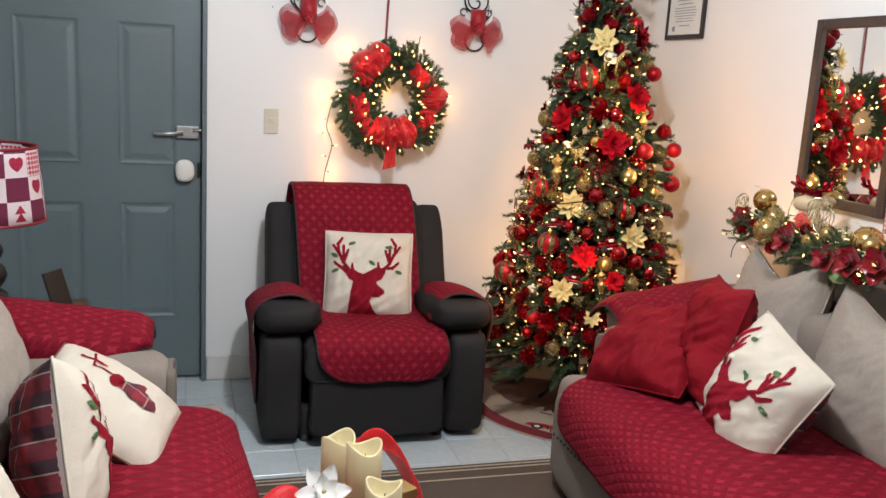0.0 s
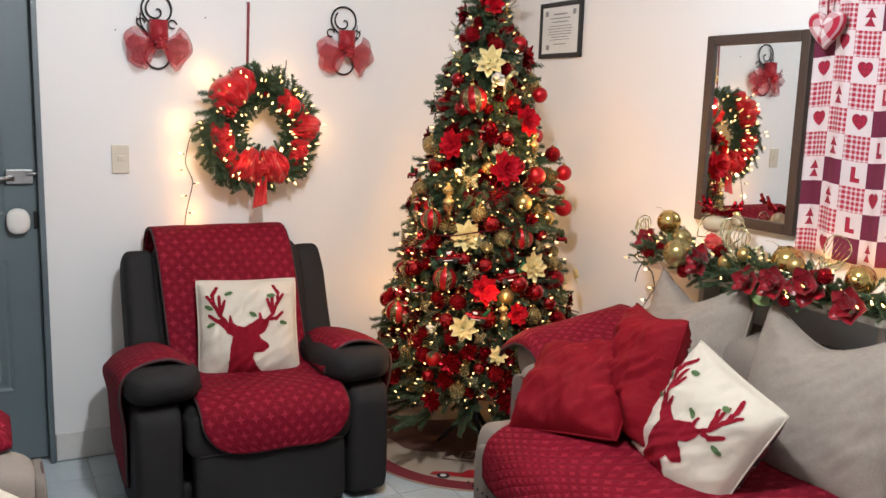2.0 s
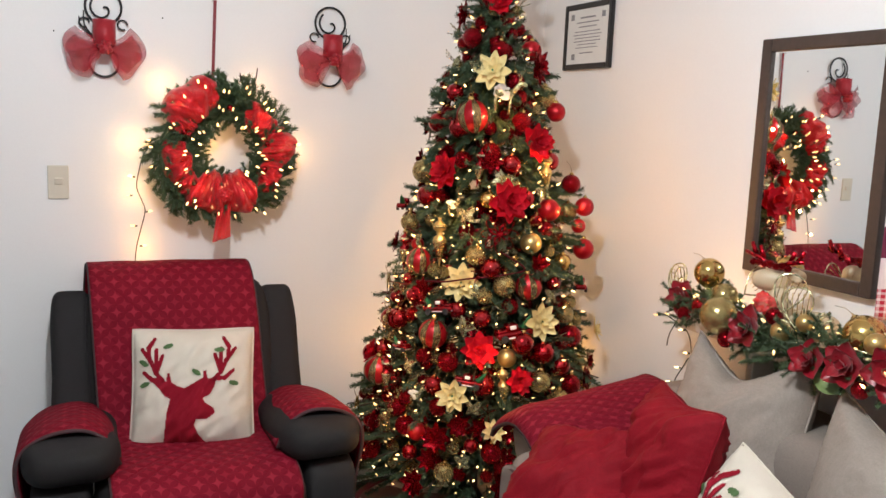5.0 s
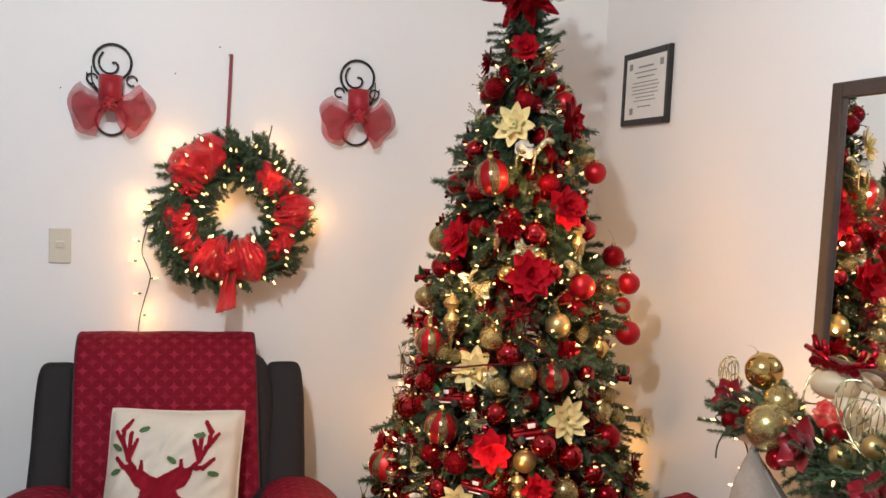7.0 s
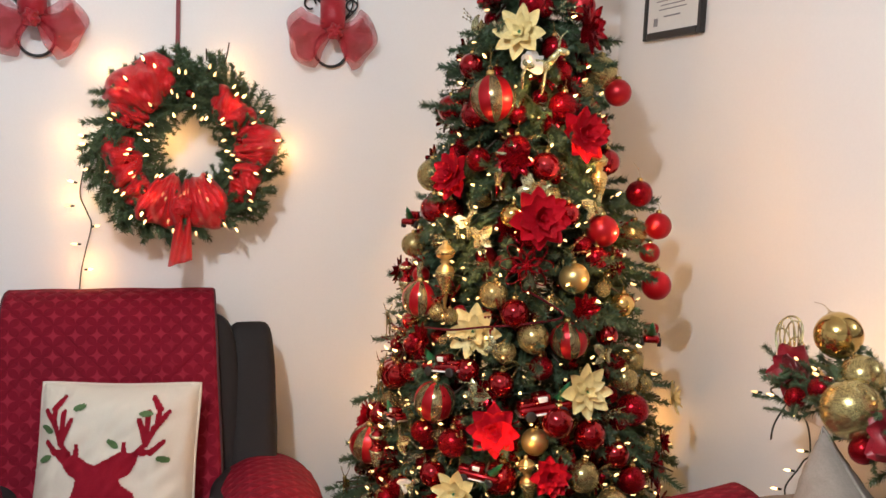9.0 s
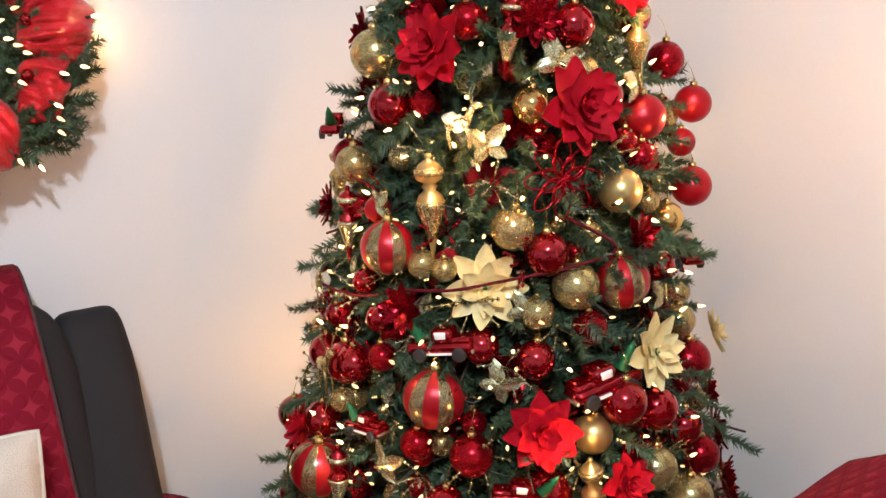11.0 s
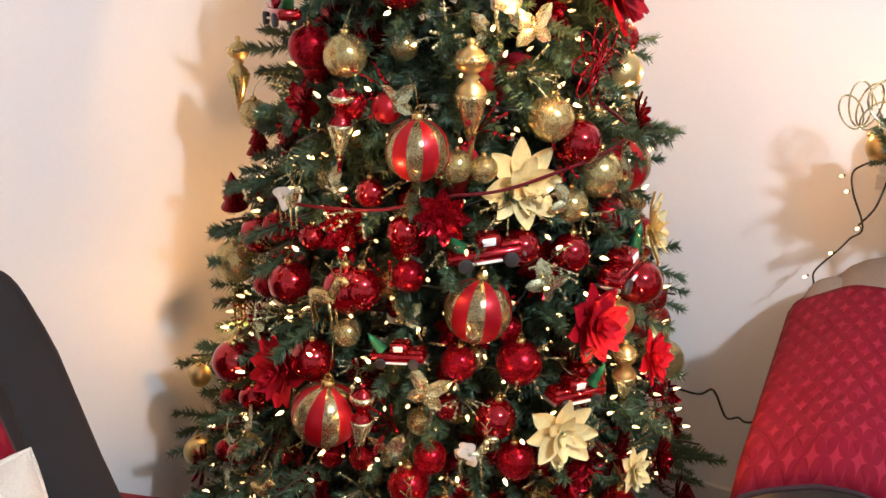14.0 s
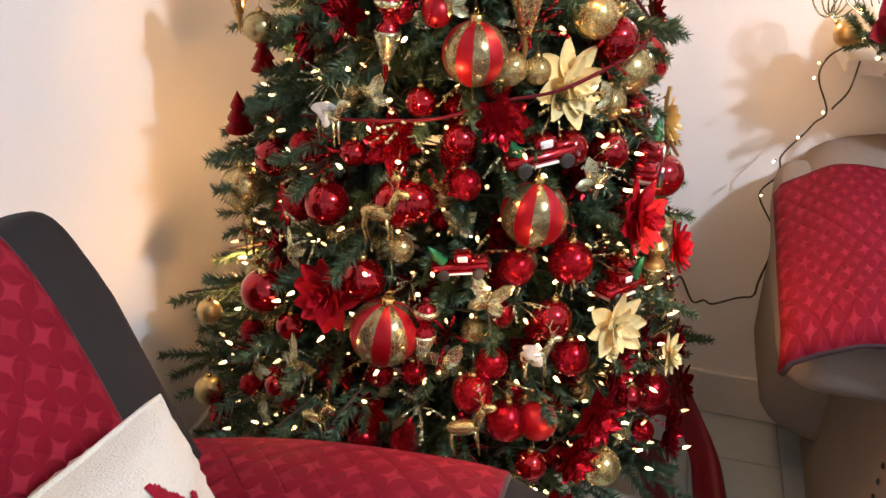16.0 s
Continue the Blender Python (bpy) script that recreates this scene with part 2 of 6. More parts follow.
mat("gold_satin", (0.52, 0.38, 0.15), 0.33, 0.85, var=0.08, strength=0.03, each=0.3)
glitter("gold_glitter", (0.54, 0.44, 0.19))
glitter("pale_glitter", (0.60, 0.56, 0.34))
glitter("stripe_glitter", (0.36, 0.29, 0.15))
mat("red_petal", (0.39, 0.0025, 0.011), 0.7, var=0.25, scale=90, big=20, strength=0.25, each=0.3, spec=0.15)
mat("red_sateen", (0.25, 0.002, 0.010), 0.3, var=0.25, scale=60, big=20, strength=0.25, spec=0.5, sheen=0.2)
mat("gold_petal", (0.74, 0.60, 0.27), 0.5, 0.0, var=0.16, scale=90, big=20, strength=0.25, each=0.25)
mat("white_fur", (0.8, 0.78, 0.74), 0.95, var=0.1, scale=300, strength=0.9, distance=0.004, spec=0.15)
mat("toy_white", (0.78, 0.77, 0.74), 0.3, var=0.04, strength=0)
mat("rubber", (0.015, 0.015, 0.016), 0.6, var=0.1)
mat("toy_green", (0.02, 0.16, 0.06), 0.4, 0.2, var=0.2)
tulle("red_tulle", (0.52, 0.014, 0.035), 0.26)
tulle("bright_tulle", (0.78, 0.012, 0.020), 0.54)
tulle("cup_glass", (0.40, 0.010, 0.022), 0.72)
mat("ribbon_red", (0.20, 0.004, 0.012), 0.5, var=0.15, scale=300, strength=0.3)
mat("cord_red", (0.075, 0.004, 0.008), 0.8, spec=0.15, var=0.2, scale=300, strength=0.3)
mat("cable", (0.012, 0.02, 0.012), 0.5, var=0.2)
bulb_mat("bulb_glow", (1.0, 0.62, 0.25), 2.0, 9.0)
mat("mirror_wood", (0.055, 0.036, 0.028), 0.38, var=0.3, scale=70, strength=0.2)
mat("black_wood", (0.012, 0.010, 0.010), 0.35, var=0.2)
mat("paper", (0.70, 0.70, 0.67), 0.6, var=0.06, scale=30, strength=0)
mat("ink", (0.24, 0.24, 0.25), 0.7, var=0.1, strength=0)
patchwork("patchwork")
mat("cream_plastic", (0.62, 0.58, 0.48), 0.35, var=0.04, strength=0.02)
mat("brown_plush", (0.16, 0.075, 0.05), 0.9, var=0.2, scale=200, strength=0.4)
mat("candle_wax", (0.62, 0.53, 0.31), 0.45, var=0.06, scale=20, strength=0.04)
mat("brown_wood", (0.09, 0.045, 0.025), 0.4, var=0.3, scale=50, strength=0.15)
mat("shelf_paint", (0.66, 0.62, 0.54), 0.45, var=0.05)
mat("rug_brown", (0.075, 0.055, 0.042), 0.95, var=0.3, scale=350, big=6, strength=0.9, distance=0.004)
mat("rug_line", (0.36, 0.30, 0.23), 0.95, var=0.25, scale=350, strength=0.9, distance=0.004)
mat("mat_beige", (0.44, 0.35, 0.27), 0.75, var=0.12, scale=260, big=5, strength=0.3)
mat("mat_brown", (0.13, 0.055, 0.04), 0.75, var=0.3, scale=260, big=9, strength=0.3)
mat("mat_red", (0.16, 0.012, 0.02), 0.75, var=0.2, scale=260, strength=0.3)
mat("toy_ink", (0.42, 0.012, 0.016), 0.6, var=0.1)
mat("ceramic", (0.50, 0.40, 0.26), 0.4, var=0.05, scale=12, strength=0.03)
mat("olive_leaf", (0.16, 0.22, 0.07), 0.5, var=0.3)
mirror_mat, mt, mb = nodes_of("mirror_glass")
mb.inputs["Metallic"].default_value, mb.inputs["Roughness"].default_value = 1.0, 0.015
mb.inputs["Base Color"].default_value = (0.86, 0.88, 0.87, 1)
MATS["mirror_glass"] = mirror_mat

# ---- shapes ----


def finish(name, bm, material, smooth=True, normals=True):
    me = bpy.data.meshes.new(name)
    if normals:
        bmesh.ops.recalc_face_normals(bm, faces=bm.faces)
    for f in bm.faces:
        f.smooth = smooth
    bm.to_mesh(me)
    bm.free()
    for mm in (material if isinstance(material, (list, tuple)) else [material]):
        me.materials.append(MATS[mm])
    return me


def thing(name, label, category, where=(0, 0, 0), turn=0.0, group="", kind=""):
    ob = new(name)
    ob.empty_display_size = 0.1
    ob.matrix_basis = pose(*where, 0, 0, turn)
    return tagged(ob, label, category, group, kind)


def part(name, bm, material, parent, label="", smooth=True, at=None, normals=True):
    """One mesh under a thing or a part, in its parent's own space."""
    ob = new(name, bm if isinstance(bm, bpy.types.Mesh) else finish(name, bm, material, smooth, normals))
    ob.parent = parent
    if at is not None:
        ob.matrix_basis = at if isinstance(at, Matrix) else pose(*at)
    if label:
        ob["label"] = label
    return ob


def solid(name, bm, material, label, category, kind="", group="", smooth=True, at=None):
    ob = new(name, finish(name, bm, material, smooth))
    if at is not None:
        ob.matrix_basis = at if isinstance(at, Matrix) else pose(*at)
    return tagged(ob, label, category, group, kind)


def rbox(sx, sy, sz, at=(0, 0, 0), r=0.0, seg=2, turn=None):
    bm = bmesh.new()
    bmesh.ops.create_cube(bm, size=1)
    bmesh.ops.scale(bm, vec=(sx, sy, sz), verts=bm.verts)
    if r:
        bmesh.ops.bevel(bm, geom=list(bm.edges), offset=min(r, 0.49 * min(sx, sy, sz)), segments=seg, profile=0.5, affect="EDGES")
    m = Matrix.Translation(at)
    if turn:
        m = m @ pose(0, 0, 0, *turn)
    bm.transform(m)
    return bm


def puff(sx, sy, sz, at=(0, 0, 0), e1=0.4, e2=0.4, nu=40, nv=20, turn=None, lumps=0.0):
    """A stuffed form: a rounded box whose faces swell."""
    def pw(c, e):
        return math.copysign(abs(c) ** e, c)
    bm = bmesh.new()
    rings = []
    for j in range(nv + 1):
        v = -math.pi / 2 + math.pi * j / nv
        ring = []
        for i in range(nu):
            u = 2 * math.pi * i / nu
            p = Vector((pw(math.cos(v), e1) * pw(math.cos(u), e2) * sx / 2, pw(math.cos(v), e1) * pw(math.sin(u), e2) * sy / 2, pw(math.sin(v), e1) * sz / 2))
            if lumps:
                p += p.normalized() * lumps * noise.noise(p * 9)
            ring.append(bm.verts.new(p) if 0 < j < nv or i == 0 else ring[0])
        rings.append(ring)
    for j in range(nv):
        for i in range(nu):
            a, b, c, d = rings[j][i], rings[j][(i + 1) % nu], rings[j + 1][(i + 1) % nu], rings[j + 1][i]
            vs = []
            for x in (a, b, c, d):
                if x not in vs:
                    vs.append(x)
            if len(vs) > 2:
                bm.faces.new(vs)
    m = Matrix.Translation(at)
    if turn:
        m = m @ pose(0, 0, 0, *turn)
    bm.transform(m)
    return bm


def lathe(profile, n=24, squash=1.0):
    """Turned about z from (radius, height) pairs."""
    bm = bmesh.new()
    rings = [[bm.verts.new((r * math.cos(2 * math.pi * i / n), r * squash * math.sin(2 * math.pi * i / n), z)) for i in range(n)] for r, z in profile]
    for a, b in zip(rings, rings[1:]):
        for i in range(n):
            bm.faces.new((a[i], a[(i + 1) % n], b[(i + 1) % n], b[i]))
    for ring in (rings[0], rings[-1]):
        bm.faces.new(ring)
    return bm


def tube(points, r, n=8, taper=1.0, closed=False):
    bm = bmesh.new()
    pts = [Vector(p) for p in points]
    rings = []
    up = Vector((0.31, 0.17, 0.93)).normalized()
    k = len(pts)
    for i, p in enumerate(pts):
        a, b = (pts[(i - 1) % k], pts[(i + 1) % k]) if closed else (pts[max(i - 1, 0)], pts[min(i + 1, k - 1)])
        d = (b - a).normalized()
        s = d.cross(up)
        s = s.normalized() if s.length > 1e-4 else d.orthogonal().normalized()
        q = s.cross(d)
        rr = r * (1 + (taper - 1) * i / max(1, k - 1))
        rings.append([bm.verts.new(p + rr * (math.cos(2 * math.pi * j / n) * s + math.sin(2 * math.pi * j / n) * q)) for j in range(n)])
    pairs = list(zip(rings, rings[1:])) + ([(rings[-1], rings[0])] if closed else [])
    for a, b in pairs:
        for j in range(n):
            bm.faces.new((a[j], a[(j + 1) % n], b[(j + 1) % n], b[j]))
    if not closed:
        bm.faces.new(rings[0])
        bm.faces.new(rings[-1])
    return bm


def smooth_path(points, steps=8):
    """A Catmull-Rom curve through the points."""
    p = [Vector(q) for q in points]
    p = [2 * p[0] - p[1]] + p + [2 * p[-1] - p[-2]]
    out = []
    for i in range(1, len(p) - 2):
        for k in range(steps):
            t = k / steps
            a, b, c, d = p[i - 1], p[i], p[i + 1], p[i + 2]
            out.append(0.5 * (2 * b + (c - a) * t + (2 * a - 5 * b + 4 * c - d) * t * t + (3 * b - a - 3 * c + d) * t ** 3))
    out.append(p[-2])
    return out


def sheet(f, nu, nv, thick=0.0, uv=None):
    """A sheet f(i / nu, j / nv) with thickness; uv(u, v) gives its cloth coordinates in metres."""
    bm = bmesh.new()
    lay = bm.loops.layers.uv.new("UVMap")
    P = [[Vector(f(i / nu, j / nv)) for i in range(nu + 1)] for j in range(nv + 1)]
    T = [[uv(i / nu, j / nv) if uv else (i / nu, j / nv) for i in range(nu + 1)] for j in range(nv + 1)]
    N = [[None] * (nu + 1) for _ in range(nv + 1)]
    for j in range(nv + 1):
        for i in range(nu + 1):
            du = P[j][min(i + 1, nu)] - P[j][max(i - 1, 0)]
            dv = P[min(j + 1, nv)][i] - P[max(j - 1, 0)][i]
            n = du.cross(dv)
            N[j][i] = n.normalized() if n.length > 1e-9 else Vector((0, 0, 1))
    top = [[bm.verts.new(P[j][i] + N[j][i] * thick / 2) for i in range(nu + 1)] for j in range(nv + 1)]
    low = [[bm.verts.new(P[j][i] - N[j][i] * thick / 2) for i in range(nu + 1)] for j in range(nv + 1)] if thick else None

    def face(cells, grid, flip=False):
        vs = [grid[j][i] for j, i in cells]
        tex = [T[j][i] for j, i in cells]
        if flip:
            vs, tex = vs[::-1], tex[::-1]
        fc = bm.faces.new(vs)
        for lp, t in zip(fc.loops, tex):
            lp[lay].uv = t

    for j in range(nv):
        for i in range(nu):
            cells = ((j, i), (j, i + 1), (j + 1, i + 1), (j + 1, i))
            face(cells, top)
            if low:
                face(cells, low, True)
    if low:
        edge = [(0, i) for i in range(nu)] + [(j, nu) for j in range(nv)] + [(nv, i) for i in range(nu, 0, -1)] + [(j, 0) for j in range(nv, 0, -1)]
        for a, b in zip(edge, edge[1:] + edge[:1]):
            fc = bm.faces.new((top[b[0]][b[1]], top[a[0]][a[1]], low[a[0]][a[1]], low[b[0]][b[1]]))
            for lp, c in zip(fc.loops, (b, a, a, b)):
                lp[lay].uv = T[c[0]][c[1]]
    return bm


def joined(*parts):
    """Several bmeshes as one."""
    out = bmesh.new()
    for b in parts:
        me = bpy.data.meshes.new("tmp")
        b.to_mesh(me)
        b.free()
        out.from_mesh(me)
        bpy.data.meshes.remove(me)
    return out


def drape(path, widths, round_end=0.0, thick=0.012, nu=40, steps=10, sag=0.003, seed=0):
    """A cloth laid along a path of (y, z) points; widths: (x from, x to) at the path's start and end. The end's corners are rounded."""
    pts = smooth_path([(0, y, z) for y, z in path], steps)
    lens = [0.0]
    for a, b in zip(pts, pts[1:]):
        lens.append(lens[-1] + (b - a).length)
    total = lens[-1]

    def f(u, v):
        k = v * (len(pts) - 1)
        i = min(int(k), len(pts) - 2)
        p = pts[i].lerp(pts[i + 1], k - i)
        s = lens[i] + (lens[i + 1] - lens[i]) * (k - i)
        w = s / total
        x0, x1 = widths[0][0] + (widths[1][0] - widths[0][0]) * w, widths[0][1] + (widths[1][1] - widths[0][1]) * w
        left = total - s
        if round_end and left < round_end:
            cut = round_end - math.sqrt(max(0, round_end ** 2 - (round_end - left) ** 2))
            x0, x1 = x0 + cut, x1 - cut
        x = x0 + (x1 - x0) * u
        wob = sag * noise.noise(Vector((x * 9 + seed, s * 9, seed)))
        return (x, p.y + wob, p.z + wob)

    def uv(u, v):
        k = v * (len(pts) - 1)
        i = min(int(k), len(pts) - 2)
        return (widths[0][0] + (widths[0][1] - widths[0][0]) * u, lens[i] + (lens[i + 1] - lens[i]) * (k - i))

    return sheet(f, nu, len(pts) - 1, thick, uv), f


def rim_of(f, n=60):
    """Points round a sheet's border."""
    e = [(0, k / n) for k in range(n + 1)] + [(k / 16, 1) for k in range(1, 17)] + [(1, 1 - k / n) for k in range(1, n + 1)]
    return [f(u, v) for u, v in e]


# ---- the room ----
WALL_Y, WALL_X, LEFT, FRONT, TOP = 4.04, 2.22, -2.3, -2.0, 2.5
DOOR_L, DOOR_R, DOOR_TOP = -0.90, 0.085, 2.08
solid("floor", rbox(WALL_X - LEFT + 0.4, WALL_Y - FRONT + 0.4, 0.1, ((WALL_X + LEFT) / 2, (WALL_Y + FRONT) / 2, -0.053)), "grout", "pale blue-grey glazed square floor tiles with thin joints", "floor", "structure", smooth=False)
solid("ceiling", rbox(WALL_X - LEFT + 0.4, WALL_Y - FRONT + 0.4, 0.1, ((WALL_X + LEFT) / 2, (WALL_Y + FRONT) / 2, TOP + 0.05)), "ceiling_paint", "plain white painted plaster ceiling", "ceiling", "structure", smooth=False)
back = joined(rbox(WALL_X - DOOR_R + 0.15, 0.15, TOP, ((WALL_X + 0.15 + DOOR_R) / 2, WALL_Y + 0.075, TOP / 2)),
              rbox(DOOR_L - LEFT + 0.15, 0.15, TOP, ((DOOR_L + LEFT - 0.15) / 2, WALL_Y + 0.075, TOP / 2)),
              rbox(DOOR_R - DOOR_L, 0.15, TOP - DOOR_TOP, ((DOOR_R + DOOR_L) / 2, WALL_Y + 0.075, (TOP + DOOR_TOP) / 2)))
solid("wall_north", back, "wall_paint", "white painted plaster wall with a doorway", "wall", "structure", smooth=False)
solid("wall_east", rbox(0.15, WALL_Y - FRONT, TOP, (WALL_X + 0.075, (WALL_Y + FRONT) / 2, TOP / 2)), "wall_paint", "white painted plaster wall beside the sofa", "wall", "structure", smooth=False)
solid("wall_west", rbox(0.15, WALL_Y - FRONT, TOP, (LEFT - 0.075, (WALL_Y + FRONT) / 2, TOP / 2)), "wall_paint", "plain white painted plaster wall", "wall", "structure", smooth=False)
solid("wall_south", rbox(WALL_X - LEFT + 0.3, 0.15, TOP, ((WALL_X + LEFT) / 2, FRONT - 0.075, TOP / 2)), "wall_paint", "plain white painted plaster wall", "wall", "structure", smooth=False)
solid("baseboard_north", rbox(WALL_X - DOOR_R - 0.004, 0.012, 0.115, ((WALL_X + DOOR_R) / 2, WALL_Y - 0.006, 0.0605), 0.003), "skirting", "pale tiled skirting along the wall", "baseboard", "structure", smooth=False)
solid("baseboard_east", rbox(0.012, WALL_Y - FRONT - 0.03, 0.115, (WALL_X - 0.006, (WALL_Y + FRONT) / 2 - 0.014, 0.0605), 0.003), "skirting", "pale tiled skirting along the wall", "baseboard", "structure", smooth=False)

# ---- door ----


def make_door():
    door = thing("door_1", "grey painted six-panel steel door, closed", "door", ((DOOR_L + DOOR_R) / 2, WALL_Y + 0.03, 0), kind="structure")
    w = DOOR_R - DOOR_L
    x0, x1 = -w / 2 + 0.022, w / 2 - 0.022
    part("door_leaf", rbox(x1 - x0, 0.036, DOOR_TOP - 0.03, ((x0 + x1) / 2, 0.018, DOOR_TOP / 2), 0.003), "door_paint", door, smooth=False)
    for s in (-1, 1):
        part("door_jamb", rbox(0.02, 0.12, DOOR_TOP, (s * (w / 2 - 0.011), -0.022 + 0.03, DOOR_TOP / 2), 0.002), "door_frame_paint", door, "darker grey metal jamb", smooth=False)
    part("door_head", rbox(w - 0.046, 0.12, 0.02, (0, 0.008, DOOR_TOP - 0.011), 0.002), "door_frame_paint", door, smooth=False)
    cols = ((x0 + 0.185, x0 + 0.435), (x1 - 0.345, x1 - 0.115))
    for a, b in cols:
        for lo, hi in ((0.31, 0.835), (1.01, 1.615), (1.76, 1.97)):
            cx, cz, pw, ph = (a + b) / 2, (lo + hi) / 2, b - a, hi - lo
            ring = bmesh.new()
            loops = []
            for inset, y in ((0, 0.003), (0.012, 0.0085), (0.020, 0.0085), (0.042, 0.002), (0.05, 0.0015)):
                loops.append([ring.verts.new((cx + sx * (pw / 2 - inset), y, cz + sz * (ph / 2 - inset))) for sx, sz in ((-1, -1), (1, -1), (1, 1), (-1, 1))])
            for p, q in zip(loops, loops[1:]):
                for k in range(4):
                    ring.faces.new((p[k], p[(k + 1) % 4], q[(k + 1) % 4], q[k]))
            ring.faces.new(loops[-1])
            ring.transform(Matrix.Translation((0, -0.010, 0)))
            part("door_panel", ring, "door_paint", door, "raised moulded panel", smooth=False)
    hx = x1 - 0.06
    lock = part("lock_case", rbox(0.095, 0.022, 0.055, (hx, -0.012, 1.155), 0.004), "steel", door, "steel surface bolt with a long lever", smooth=False)
    part("lever", tube([(hx - 0.02, -0.03, 1.15), (hx - 0.09, -0.032, 1.146), (hx - 0.145, -0.03, 1.146)], 0.009, 8), "steel", lock)
    part("bolt", tube([(hx + 0.02, -0.022, 1.165), (hx + 0.075, -0.022, 1.165)], 0.008, 8), "steel", lock)
    part("keeper", rbox(0.02, 0.02, 0.06, (hx + 0.075, -0.012, 1.16), 0.003), "steel", lock)
    part("knob_cover", puff(0.082, 0.05, 0.10, (hx - 0.015, -0.03, 0.985), 0.8, 0.9, lumps=0.006), "white_fur", door, "fluffy white knob cover")
    part("keyhole_plate", rbox(0.014, 0.006, 0.07, (x1 - 0.012, -0.004, 0.985), 0.002), "black_iron", door, smooth=False)
    return door


make_door()

# ---- wall switch ----
sw = thing("light_switch", "cream plastic wall switch plate with one rocker", "switch", (0.365, WALL_Y, 1.221))
part("plate", rbox(0.066, 0.008, 0.113, (0, -0.004, 0), 0.003), "cream_plastic", sw, smooth=False)
part("rocker", rbox(0.026, 0.008, 0.022, (0.002, -0.010, 0.004), 0.002, turn=(6, 0, 0)), "cream_plastic", sw, smooth=False)

# ---- rug and round mat ----
rug = thing("rug", "dark brown woven rug with pale border stripes", "rug", (0.45, 1.75, 0))
part("woven_field", rbox(2.04, 2.40, 0.010, (0, 0, 0.007), 0.003), "rug_brown", rug, smooth=False)
for inset in (0.022, 0.048, 0.115):
    hx, hy, wd = 1.02 - inset, 1.20 - inset, 0.009
    for s in (-1, 1):
        part("border_stripe", rbox(2 * hx, wd, 0.006, (0, s * hy, 0.011), 0.002), "rug_line", rug, "pale beige stripe", smooth=False)
        part("border_stripe", rbox(wd, 2 * hy - wd - 0.002, 0.006, (s * (hx - wd / 2), 0, 0.011), 0.002), "rug_line", rug, "pale beige stripe", smooth=False)

MAT_C, MAT_R = (1.79, 3.57), 0.56
mat_ob = thing("tree_mat", "round beige mat with a dark red border and a printed car", "mat", (*MAT_C, 0))
part("mat_disc", lathe([(MAT_R - 0.004, 0.001), (MAT_R, 0.003), (MAT_R, 0.005), (MAT_R - 0.004, 0.006)], 72), "mat_beige", mat_ob, smooth=False)
ringm = bmesh.new()
rr = [[ringm.verts.new((r * math.cos(k * math.pi / 36), r * math.sin(k * math.pi / 36), z)) for k in range(72)] for r, z in ((MAT_R - 0.075, 0.0085), (MAT_R - 0.006, 0.0085))]
for k in range(72):
    ringm.faces.new((rr[0][k], rr[0][(k + 1) % 72], rr[1][(k + 1) % 72], rr[1][k]))
part("mat_border", ringm, "mat_red", mat_ob, "dark red border")


def blob(name, cx, cy, rx, ry, z, material, parent, seed, n=40, label=""):
    bm = bmesh.new()
    vs = []
    for k in range(n):
        a = 2 * math.pi * k / n
        s = 1 + 0.35 * noise.noise(Vector((math.cos(a) * 1.4 + seed, math.sin(a) * 1.4, seed)))
        vs.append(bm.verts.new((cx + rx * s * math.cos(a), cy + ry * s * math.sin(a), z)))
    bm.faces.new(vs)
    return part(name, bm, material, parent, label)


blob("printed_patch", -0.14, 0.09, 0.24, 0.20, 0.0090, "mat_brown", mat_ob, 3, label="printed brown patch")
blob("printed_patch", -0.27, 0.30, 0.10, 0.08, 0.0090, "mat_brown", mat_ob, 8, label="printed brown patch")
txt = bpy.data.curves.new("mat_word", "FONT")
txt.body, txt.size, txt.extrude, txt.align_x = "MERRY", 0.088, 0.0006, "LEFT"
txt.offset = 0.003
word = new("mat_word", txt)
word.parent = mat_ob
word.matrix_basis = pose(-0.245, -0.13, 0.0096, 0, 0, -40)
word.data.materials.append(MATS["mat_brown"])
for k in range(3):
    part("small_writing", rbox(0.055, 0.008, 0.001, (0.075 * k, 0, 0)), "mat_brown", mat_ob, "small unreadable brown writing", smooth=False, at=pose(-0.235, -0.165, 0.0096, 0, 0, -40) @ pose(0, -0.012, 0))
car_m = pose(-0.39, -0.28, 0.0096, 0, 0, -36)
carbm = bmesh.new()
carbm.faces.new([carbm.verts.new((x, y, 0)) for x, y in ((0, 0.01), (0.01, 0.04), (0.07, 0.05), (0.12, 0.045), (0.15, 0.085), (0.2, 0.085), (0.215, 0.05), (0.30, 0.05), (0.31, 0.01))])
part("printed_car", carbm, "toy_ink", mat_ob, "printed red pickup car", at=car_m)
for x in (0.055, 0.25):
    part("printed_wheel", lathe([(0.026, 0.0012), (0.024, 0.0016)], 20), "rubber", mat_ob, at=car_m @ pose(x, 0.006, 0))
    part("printed_hub", lathe([(0.013, 0.0022), (0.012, 0.0026)], 16), "toy_white", mat_ob, at=car_m @ pose(x, 0.006, 0))

# ---- cushions ----


def cushion_xy(u, v, w, h, pinch=0.05):
    ear = 1 - 0.025 * (u * v) ** 4
    return (u * w / 2 * (1 - pinch * (1 - v * v)) * ear, v * h / 2 * (1 - pinch * (1 - u * u)) * ear)


